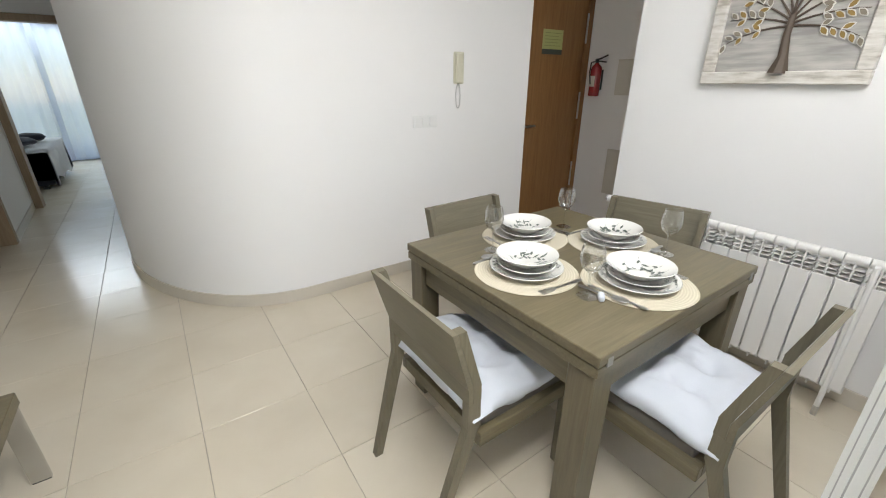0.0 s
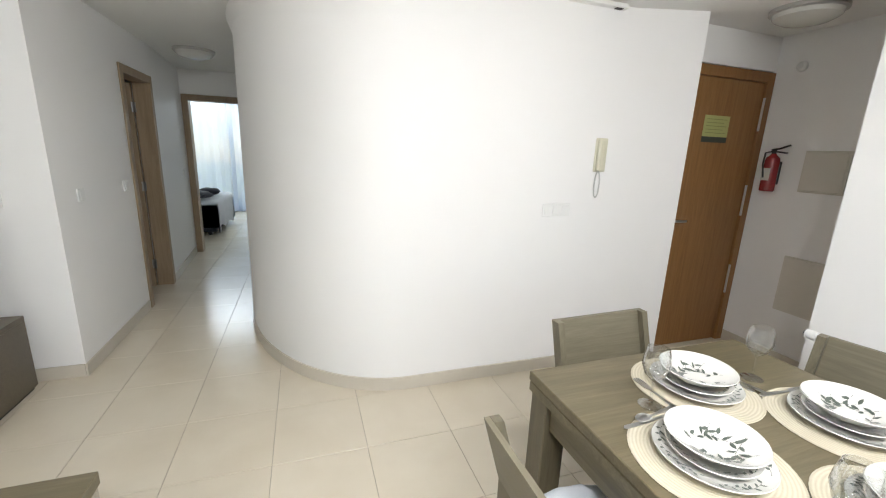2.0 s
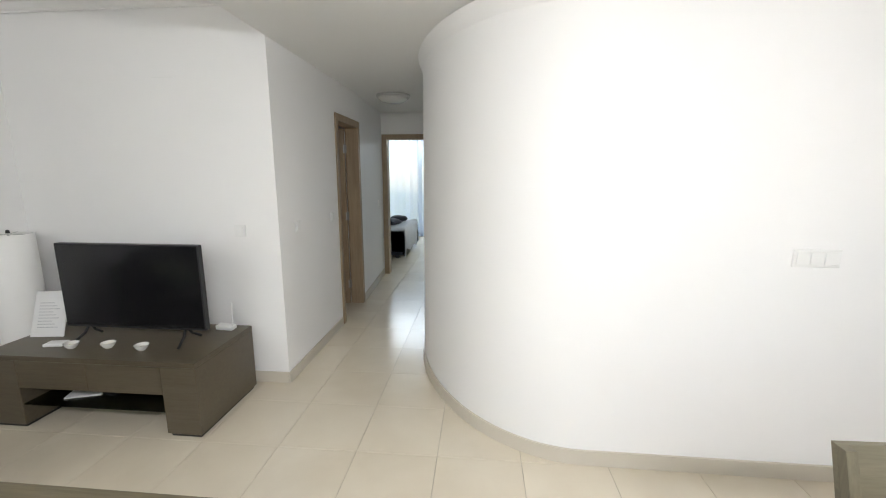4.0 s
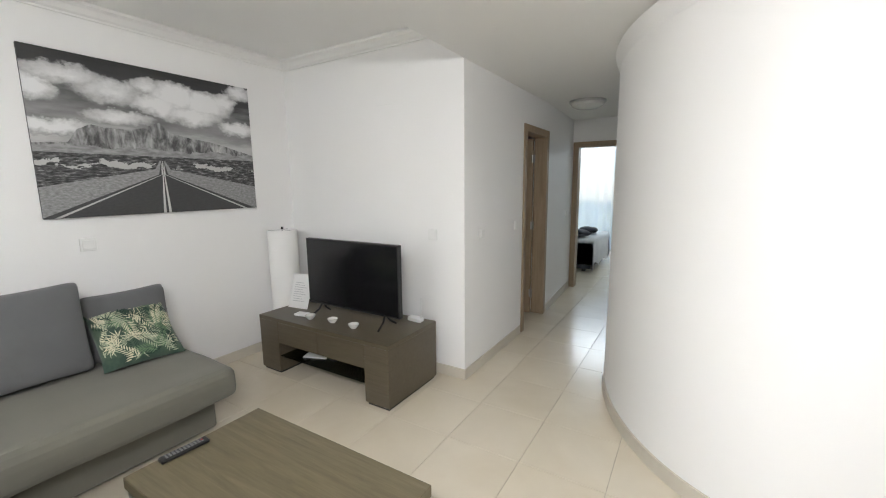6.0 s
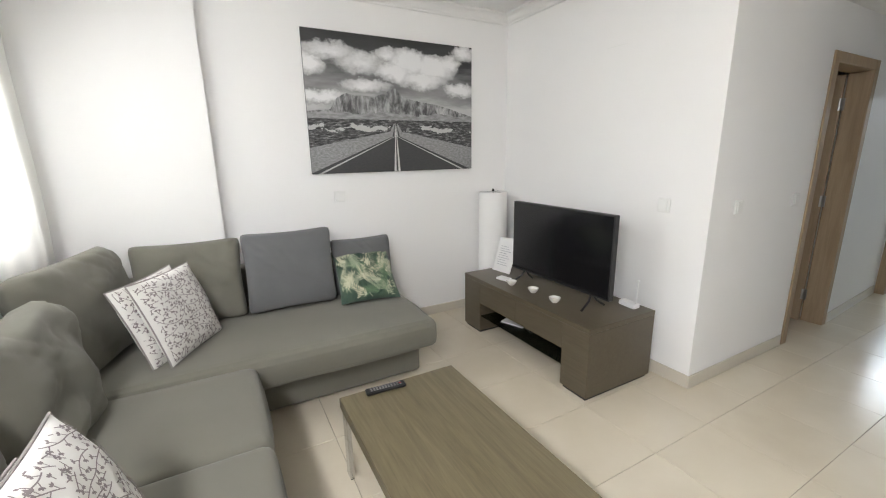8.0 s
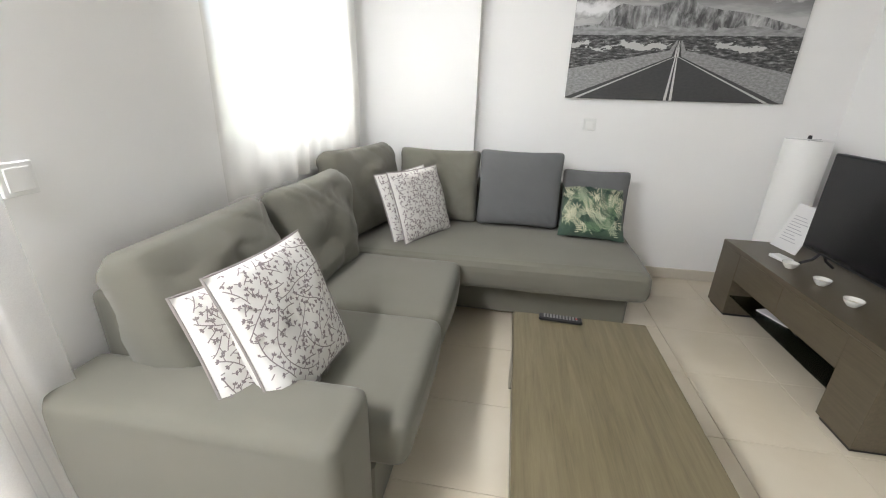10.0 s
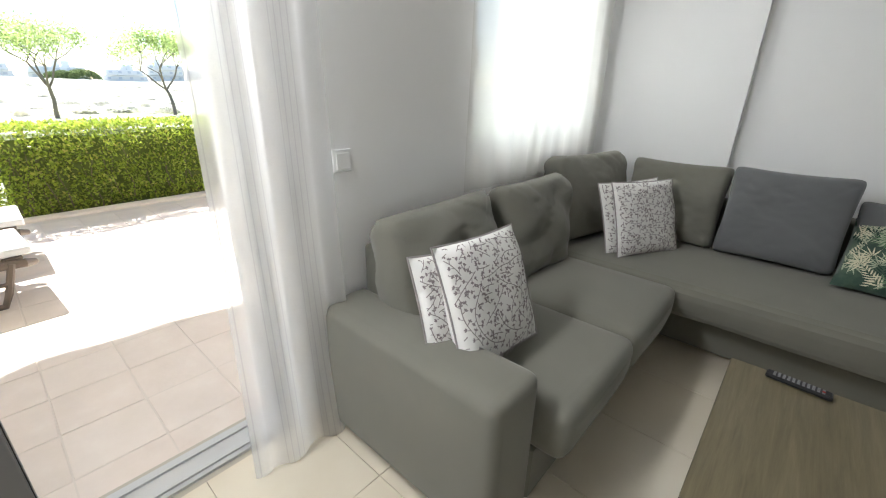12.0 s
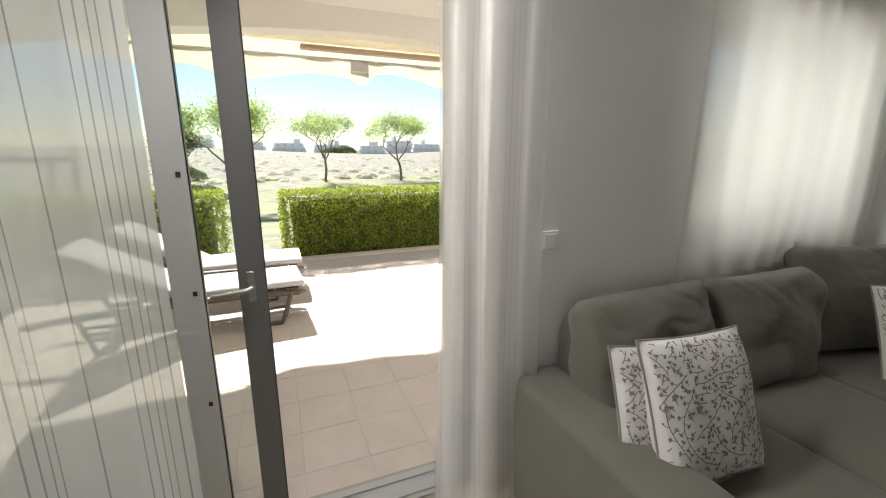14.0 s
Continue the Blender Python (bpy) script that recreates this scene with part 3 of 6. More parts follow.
# arcade: a beam with a shallow arch on two piers, and the porch ceiling
bm = bmesh.new()
y0, y1 = -3.3, -3.0
arch = []
for i in range(33):
    x = -3.24 + 5.84 * i / 32
    u = (-1.1 - x) / 2.14 if x < -1.1 else ((x + 1.1) / 3.7) ** 0.8
    arch.append((x, 2.2 + 0.6 * math.sqrt(max(0, 1 - (u * 0.985) ** 2))))
ring = [(-3.8, 3.6), (-3.8, -0.1), (-3.24, -0.1)] + arch + [(2.6, -0.1), (5.0, -0.1), (5.0, 3.6)]
f = [bm.verts.new((x, y0, z)) for x, z in ring]
b = [bm.verts.new((x, y1, z)) for x, z in ring]
n = len(ring)
for i in range(n):
    bm.faces.new((f[i], f[(i + 1) % n], b[(i + 1) % n], b[i]))
bmesh.ops.triangle_fill(bm, use_beauty=True, edges=[e for e in bm.edges if all(abs(v.co.y - y0) < 1e-5 for v in e.verts)])
bmesh.ops.triangle_fill(bm, use_beauty=True, edges=[e for e in bm.edges if all(abs(v.co.y - y1) < 1e-5 for v in e.verts)])
setting("wall_arcade", bm, OUTWALL)
# unseen west end of ceiling and arcade, added to keep sun off the sofa window
setting("ceiling_porch", boxes(((-3.8, -3.0, 3.05), (5.0, 0.24, 3.3))), OUTWALL)

# awning under the arch
AWN = sheer("awning_canvas", (0.78, 0.75, 0.62), 0.02)
aw = thing("awning", (0, -3.42, 0), "cream canvas awning under the arch, valance hanging in folds", "awning")
part("cassette", boxes(((-2.8, -0.1, 2.68), (-0.3, 0.02, 2.73)), bevel=0.01), Mat("awning_case", (0.4, 0.3, 0.2), 0.5).m, aw)
part("roll", boxes(((-2.9, 0.03, 2.74), (2.5, 0.1, 3.1))), AWN, aw, "cream rolled canvas")
part("front_rail", boxes(((-2.9, -0.16, 2.60), (1.9, -0.12, 2.63)), bevel=0.006), ALU, aw)
part("bracket", boxes(((-1.12, -0.2, 2.48), (-0.9, -0.1, 2.6)), bevel=0.01), ALU, aw)
bm = bmesh.new()
rows = []
for j in range(5):
    row = []
    for i in range(121):
        x = -2.9 + 4.8 * i / 120
        low = 2.41 - 0.05 * math.sin(x * 2.1 + 1) - 0.035 * math.sin(x * 5.3) - 0.12 * max(0, 1 - abs(x + 1.05) / 0.16)
        z = 2.96 + (low - 2.96) * j / 4
        row.append(bm.verts.new((x, -0.14 + 0.03 * math.sin(x * 9) * j / 4, z)))
    rows.append(row)
for a, b in zip(rows, rows[1:]):
    for i in range(120):
        bm.faces.new((a[i], a[i + 1], b[i + 1], b[i]))
bmesh.ops.solidify(bm, geom=bm.faces[:], thickness=0.002)
part("valance", bm, AWN, aw, smooth=True)


# ---- hedges, trees and the far slope ----
def leaf_material(name, stops, glow=0.5):
    m = Mat(name, stops[0][1], 0.5)
    col = m.ramp(m.node("NewGeometry").outputs["Random Per Island"], stops)
    m.color(col)
    tl = m.n.new("ShaderNodeBsdfTranslucent")
    m.l.new(col, tl.inputs[0])
    mx = m.n.new("ShaderNodeMixShader")
    mx.inputs[0].default_value = glow
    m.l.new(m.p.outputs[0], mx.inputs[1])
    m.l.new(tl.outputs[0], mx.inputs[2])
    m.l.new(mx.outputs[0], m.n["Material Output"].inputs[0])
    return m.m


HEDGE_LEAF = leaf_material("hedge_leaf", [(0.0, (0.17, 0.24, 0.03)), (0.45, (0.3, 0.4, 0.05)), (0.85, (0.42, 0.5, 0.07)), (1.0, (0.5, 0.46, 0.13))])
TREE_LEAF = leaf_material("tree_leaf", [(0.0, (0.26, 0.36, 0.12)), (0.6, (0.42, 0.54, 0.2)), (1.0, (0.58, 0.66, 0.34))], 0.65)
DARK_LEAF = leaf_material("dark_tree_leaf", [(0.0, (0.05, 0.08, 0.025)), (1.0, (0.13, 0.18, 0.06))], 0.3)
BARK = paint("bark", (0.26, 0.22, 0.18), 0.3, 0.9, 0.6)


def leaves(name, pts, size, material, parent, rg, label=""):
    """Many small bent leaves at the points."""
    n = len(pts)
    co, faces = np.zeros((n * 4, 3)), []
    for i, p in enumerate(pts):
        d = Vector((rg.gauss(0, 1), rg.gauss(0, 1), rg.gauss(0, 1))).normalized()
        s = d.orthogonal().normalized()
        s.rotate(Euler((rg.random() * 6, rg.random() * 6, 0)))
        s = (s - d * s.dot(d)).normalized()
        l = size * rg.uniform(0.6, 1.3)
        p = Vector(p)
        for k, q in enumerate((p, p + d * l * 0.5 + s * l * 0.27, p + d * l, p + d * l * 0.5 - s * l * 0.27)):
            co[i * 4 + k] = q
        faces.append((i * 4, i * 4 + 1, i * 4 + 2, i * 4 + 3))
    me = bpy.data.meshes.new(name)
    me.from_pydata(co.tolist(), [], faces)
    me.materials.append(material)
    ob = new(name, me)
    ob.parent = parent
    return tagged(ob, label, kind="stuff")


# solid core: the shade between the leaves, put in as dark olive
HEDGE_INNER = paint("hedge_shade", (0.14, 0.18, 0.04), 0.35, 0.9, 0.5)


def hedge(x0, x1, y0, y1, h, label, seed):
    t = thing("hedge", (0, 0, 0), label, "hedge", "clipped hedges")
    rg = random.Random(seed)
    bm = bmesh.new()
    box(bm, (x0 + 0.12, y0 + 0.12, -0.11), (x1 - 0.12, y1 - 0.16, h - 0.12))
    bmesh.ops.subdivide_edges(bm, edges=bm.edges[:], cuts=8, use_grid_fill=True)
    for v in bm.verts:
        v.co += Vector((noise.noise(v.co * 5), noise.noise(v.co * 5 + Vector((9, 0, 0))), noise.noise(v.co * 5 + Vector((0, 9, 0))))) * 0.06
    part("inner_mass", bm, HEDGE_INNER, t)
    bm = bmesh.new()
    for i in range(int((x1 - x0) * 9)):
        x, y = rg.uniform(x0 + 0.05, x1 - 0.05), y1 - rg.uniform(0.05, 0.12)
        pts = [(x, y, -0.12)]
        for s in range(5):
            pts.append((pts[-1][0] + rg.uniform(-0.05, 0.05), y + rg.uniform(-0.02, 0.03), -0.12 + (s + 1) * (h * 0.85) / 5))
        tube(bm, pts, [0.011, 0.01, 0.008, 0.006, 0.005, 0.003], 4)
    tagged(part("twig_mass", bm, paint("twig_bark", (0.2, 0.17, 0.1), 0.3, 0.9), t), kind="stuff")
    pts = []
    for _ in range(int((x1 - x0) * h * 6200)):
        side = rg.random()
        x, y, z = rg.uniform(x0, x1), rg.uniform(y0, y1), rg.uniform(-0.02, h)
        if side < 0.62:
            y = y1 - abs(rg.gauss(0, 0.05))
            if noise.noise(Vector((x * 6, z * 6, seed))) < -0.25 and rg.random() < 0.7 or rg.random() > 0.93 + z:
                continue
        elif side < 0.9:
            z = h - abs(rg.gauss(0, 0.03)) + 0.03 * noise.noise(Vector((x * 7, y * 7, 0)))
        else:
            x = rg.choice((x0, x1)) + rg.gauss(0, 0.03)
        pts.append((x, y + 0.03 * noise.noise(Vector((x * 5, z * 5, 2))), z))
    leaves("foliage", pts, 0.042, HEDGE_LEAF, t, rg)


hedge(-4.9, 0.03, -4.95, -4.22, 0.93, "clipped yellow-green hedge along the terrace edge", 1)
hedge(0.86, 4.6, -4.95, -4.22, 0.95, "clipped green hedge beyond the sun loungers", 2)


def tree(x, y, h, crown_r, crown_h, material, label, seed, trunk=0.17, leaf=0.13, n=5200, fork=0.45, dense=0.9, lean=0.0):
    rg = random.Random(seed)
    z0 = hill(x, y) - 0.05
    t = thing("tree", (x, y, z0), label, "tree", "trees on the lawn")
    tips = []
    bm = bmesh.new()

    def limb(p, d, ln, r, k):
        pts, rs = [p.copy()], [r]
        for s in range(5):
            d = (d + Vector((rg.gauss(0, 0.1), rg.gauss(0, 0.1), 0.05))).normalized()
            p = p + d * ln / 5
            pts.append(p.copy())
            rs.append(r * (1 - 0.06 * (s + 1)))
        tube(bm, pts, rs, 7)
        if k < 4:
            for q in range(3 if k else 4):
                a = rg.uniform(0, 6.28) if k else q * 1.57 + rg.uniform(-0.3, 0.3)
                o = Vector((math.cos(a), math.sin(a), 0))
                limb(p, (Vector((d.x, d.y, max(0.35, d.z))) * 0.8 + o * (0.8 if k else 0.7)).normalized(), ln * 0.66 if k else (h - h * fork) * 0.5, rs[-1] * 0.7, k + 1)
        if k >= 3:
            tips.append(p.copy())

    limb(Vector((0, 0, 0)), Vector((lean, 0, 1)).normalized(), h * fork, trunk, 0)
    part("trunk", bm, BARK, t, smooth=True, angle=80)
    zs = [p.z for p in tips]
    mx_, mn = max(zs), min(zs)
    rr = max(math.hypot(p.x, p.y) for p in tips)
    pts = []
    for _ in range(n):
        p = rg.choice(tips)
        s = crown_r * 0.115
        q = Vector((p.x + rg.gauss(0, s), p.y + rg.gauss(0, s), p.z + rg.gauss(0, s * 1.15 * dense)))
        pts.append(tuple(q))
    leaves("crown", pts, leaf, material, t, rg)
    return t


tree(-5.0, -44, 6.7, 3.4, 2.0, TREE_LEAF, "small spreading tree with a thin bright crown on the lawn", 3, leaf=0.19, n=5600, fork=0.36)
tree(-13.4, -44, 7.2, 3.6, 2.0, TREE_LEAF, "bright green spreading tree with a forked trunk on the lawn", 5, leaf=0.2, n=7000, fork=0.34)
tree(1.6, -17, 4.3, 1.9, 2.0, TREE_LEAF, "young leaning tree with a dense green crown", 7, trunk=0.1, leaf=0.1, n=9000, fork=0.42, dense=1.0, lean=0.05)
tree(8.5, -46, 5.0, 3.0, 3.0, DARK_LEAF, "dark rounded tree far on the lawn", 9, leaf=0.2, n=7000, dense=1.0)
tree(16, -22, 5.0, 3.0, 3.0, TREE_LEAF, "tree with light foliage beyond the second hedge", 12, leaf=0.15)

# low shrubs in rows, far bushes
rg = random.Random(21)
SHRUB = leaf_material("dry_shrub", [(0.0, (0.66, 0.64, 0.5)), (1.0, (0.74, 0.72, 0.58))], 0.7)


def tuft(name, w, h, material, count, leaf, seed):
    """A low rounded bush: a dome of many small leaves."""
    rg = random.Random(seed)
    co, faces = [], []
    for i in range(count):
        a, u = rg.uniform(0, 2 * math.pi), math.sqrt(rg.random())
        edge = 1 + 0.25 * noise.noise(Vector((math.cos(a) * 1.5 + seed, math.sin(a) * 1.5, 0)))
        r = w * u * edge
        top = h * math.sqrt(max(0.05, 1 - u * u)) * (1 + 0.3 * noise.noise(Vector((math.cos(a) * u * 2, math.sin(a) * u * 2, seed))))
        p = Vector((r * math.cos(a), r * math.sin(a), top * (1 - 0.5 * rg.random() ** 2)))
        d = Vector((rg.gauss(0, 1), rg.gauss(0, 1), abs(rg.gauss(0.6, 0.6)))).normalized() * leaf * rg.uniform(0.7, 1.4)
        q = d.orthogonal().normalized() * leaf * 0.35
        co += [tuple(p), tuple(p + d * 0.5 + q), tuple(p + d), tuple(p + d * 0.5 - q)]
        faces.append((i * 4, i * 4 + 1, i * 4 + 2, i * 4 + 3))
    me = bpy.data.meshes.new(name)
    me.from_pydata(co, [], faces)
    me.materials.append(material)
    return me


GREY_SHRUB = leaf_material("grey_shrub", [(0.0, (0.4, 0.4, 0.35)), (1.0, (0.6, 0.6, 0.52))], 0.6)
shr = [tuft("shrub", 0.75, 0.5, m_, 260, 0.16, k) for k, m_ in enumerate((SHRUB, GREY_SHRUB, SHRUB, GREY_SHRUB))]
for i in range(300):
    if i < 95:
        x, y = rg.uniform(-34, 20), -47.5 + rg.uniform(-1.2, 1.2)
    else:
        x, y = rg.uniform(-80, 30), -55 - 65 * rg.random() ** 1.5
    s = new("shrub", rg.choice(shr))
    k = rg.uniform(0.5, 1.0) * (1.15 if i < 95 else 1.0)
    s.matrix_basis = pose(x, y, hill(x, y) - 0.05, 0, 0, rg.uniform(0, 360)) @ Matrix.Diagonal((k, k, k * rg.uniform(0.7, 1.1), 1))
    tagged(s, "low dry shrub on the far slope", "shrub", "shrubs on the slope")
BUSH_LEAF = leaf_material("bush_leaf", [(0.0, (0.09, 0.13, 0.05)), (1.0, (0.2, 0.26, 0.11))], 0.4)
for k, (x, y, w, h) in enumerate(((-42, -262, 7, 4.5), (-34, -264, 6, 3.8), (9, -50, 1.8, 1.5), (4.6, -28, 1.6, 1.2))):
    ob = new("bush", tuft("bush", w, h, BUSH_LEAF, 2600, w * 0.09, 50 + k))
    ob.matrix_basis = pose(x, y, hill(x, y) - 0.05)
    tagged(ob, "dark green rounded bush in the distance", "bush", "distant bushes")


# ---- far apartment blocks ----
# window colour lightened to carry the haze of distance
BW, BG = paint("far_white_render", (0.95, 0.945, 0.93), 0.05, 0.9), Mat("hazed_window_glass", (0.7, 0.72, 0.76), 0.6).m


def block(x, y, w, floors, seed):
    rg = random.Random(seed)
    z = hill(x, y) - 3.2
    b = thing("apartment_building", (x, y, z), "white stepped apartment building far away on the ridge", "building", "distant buildings")
    for f in range(floors):
        a = w / 2 - f * w * 0.05 * rg.uniform(0.3, 1.8)
        body = part("storey", boxes(((-a, -5, f * 3.1), (a, 5, f * 3.1 + 3.0)), ((-a - 0.4, 5.0, f * 3.1), (a + 0.4, 6.6, f * 3.1 + 0.25)), ((-a - 0.4, 6.45, f * 3.1 + 0.25), (a + 0.4, 6.6, f * 3.1 + 1.1))), BW, b)
        n = int(a * 2 / 4.2)
        for i in range(n):
            xx = -a + (i + 0.5) * 2 * a / n
            part("window", boxes(((xx - 0.75, 5.002, f * 3.1 + 0.5), (xx + 0.75, 5.06, f * 3.1 + 2.3))), BG, body)
    for i in range(2):
        xx = rg.uniform(-w * 0.3, w * 0.3)
        part("stair_tower", boxes(((xx - 1.6, -2 - 0.3 * i, floors * 3.1 - 0.102), (xx + 1.6, 2 + 0.4 * i, floors * 3.1 + 2.6 + 0.3 * i))), BW, b)


for i, (x, y, w, f) in enumerate(((-36, -285, 26, 3), (-66, -300, 24, 3), (-88, -305, 22, 4), (-112, -312, 26, 3), (-10, -290, 22, 3), (14, -300, 24, 3), (46, -310, 26, 3))):
    block(x, y, w, f, i)


# ---- sun loungers ----
LOUNGE = paint("brown_resin", (0.13, 0.1, 0.075), 0.1, 0.5, 0.05)
PAD = fabric("white_lounger_pad", (0.62, 0.63, 0.62), var=0.1)


def sun_lounger(m):
    t = thing("sun_lounger", m, "brown resin sun lounger with a thin white pad, back raised", "sun lounger", "sun loungers")
    for s in (-1, 1):
        bm = bmesh.new()
        tube(bm, [(-0.95, s * 0.31, 0.28), (-0.5, s * 0.33, 0.31), (0.4, s * 0.33, 0.31), (0.93, s * 0.3, 0.27), (0.98, s * 0.24, 0.25)], [0.028, 0.03, 0.03, 0.03, 0.02], 8)
        part("side_rail", bm, LOUNGE, t, smooth=True)
        for x in (-0.55, 0.66):
            bm = bmesh.new()
            tube(bm, [(x - 0.1, s * 0.32, 0.29), (x - 0.05, s * 0.33, 0.12), (x - 0.02, s * 0.33, 0.02), (x + 0.1, s * 0.33, 0.015), (x + 0.14, s * 0.33, 0.1), (x + 0.2, s * 0.32, 0.29)], 0.022, 8)
            tube(bm, [(x - 0.05, s * 0.33, 0.16), (x + 0.16, s * 0.33, 0.16)], 0.015, 6)
            part("leg", bm, LOUNGE, t, smooth=True)
    for i in range(9):
        part("slat", boxes(((0.0 + i * 0.105, -0.3, 0.3), (0.085 + i * 0.105, 0.3, 0.318)), bevel=0.004), LOUNGE, t)
    bk = part("backrest_frame", boxes(*[((-0.80 + i * 0.105, -0.28, 0.0), (-0.715 + i * 0.105, 0.28, 0.018)) for i in range(8)], ((-0.82, -0.3, -0.02), (0, -0.281, 0.02)), ((-0.82, 0.281, -0.02), (0, 0.3, 0.02)), bevel=0.003), LOUNGE, t, m=pose(-0.02, 0, 0.31, 0, 32, 0))
    bm = bmesh.new()
    slab_cushion(bm, (0.0, -0.29, 0.32), (0.98, 0.29, 0.375), 0.02, 0.012, 7)
    part("mattress", bm, PAD, t, "white padded seat cushion", smooth=True, angle=80)
    bm = bmesh.new()
    slab_cushion(bm, (-0.84, -0.29, 0.02), (0.02, 0.29, 0.075), 0.02, 0.012, 7)
    part("back_pad", bm, PAD, t, "white padded back cushion", smooth=True, angle=80, m=pose(-0.02, 0, 0.31, 0, 32, 0))


sun_lounger(pose(0.93, -2.0, -0.03, 0, 0, 184))
sun_lounger(pose(0.88, -2.9, -0.03, 0, 0, 180))

# pergola beyond the second hedge
pg = thing("pergola", (14.0, -30, hill(14.0, -30)), "dark wooden pergola with a flat roof beyond the lawn", "pergola")
for x in (-2, 2):
    for y in (-1.5, 1.5):
        part("post", boxes(((x - 0.12, y - 0.12, 0), (x + 0.12, y + 0.12, 2.5))), BARK, pg)
for i in range(9):
    part("rafter", boxes(((-2.4 + i * 0.6 - 0.05, -2.0, 2.65), (-2.4 + i * 0.6 + 0.05, 2.0, 2.8))), BARK, pg)
part("beam", boxes(((-2.5, -1.6, 2.5), (2.5, -1.4, 2.65)), ((-2.5, 1.4, 2.5), (2.5, 1.6, 2.65))), BARK, pg)


# ---- dining corner ----
TBX0, TBX1, TBY0, TBY1, TBZ = 0.668, 1.645, 1.21, 2.185, 0.77


def dining_table():
    t = thing("dining_table", ((TBX0 + TBX1) / 2, (TBY0 + TBY1) / 2, 0), "square olive-stained wooden extending dining table laid for four", "table")
    hx, hy = (TBX1 - TBX0) / 2, (TBY1 - TBY0) / 2
    part("tabletop", boxes(((-hx, -hy, TBZ - 0.034), (hx, hy, TBZ)), bevel=0.003), TABLEWOOD, t)
    part("lower_leaf", boxes(((-hx + 0.002, -hy + 0.002, TBZ - 0.072), (hx - 0.002, hy - 0.002, TBZ - 0.037)), bevel=0.003), TABLEWOOD, t)
    ap = part("apron", boxes(((-hx + 0.03, -hy + 0.1, TBZ - 0.172), (-hx + 0.052, hy - 0.1, TBZ - 0.073)), ((hx - 0.052, -hy + 0.1, TBZ - 0.172), (hx - 0.03, hy - 0.1, TBZ - 0.073)),
                             ((-hx + 0.1, -hy + 0.03, TBZ - 0.172), (hx - 0.1, -hy + 0.052, TBZ - 0.073)), ((-hx + 0.1, hy - 0.052, TBZ - 0.172), (hx - 0.1, hy - 0.03, TBZ - 0.073)), bevel=0.002), TABLEWOOD_Y, t)
    for sx in (-1, 1):
        for sy in (-1, 1):
            x0, x1 = sorted((sx * (hx - 0.01), sx * (hx - 0.1)))
            y0, y1 = sorted((sy * (hy - 0.01), sy * (hy - 0.1)))
            part("leg", boxes(((x0, y0, 0), (x1, y1, TBZ - 0.0735)), bevel=0.004), TABLEWOOD_Z, t)
    for x in (-hx + 0.05, hx - 0.05):
        part("hinge", boxes(((x - 0.012, -hy - 0.002, TBZ - 0.045), (x + 0.012, -hy + 0.003, TBZ - 0.016)), bevel=0.001), DULL_METAL, t, "small brass-coloured hinge")


dining_table()

CHAIRWOOD_Z = wood("grey_olive_chair_leg", (0.11, 0.096, 0.062), (0.155, 0.136, 0.09), (0.2, 0.176, 0.12), 1.0, 2, 0.42)


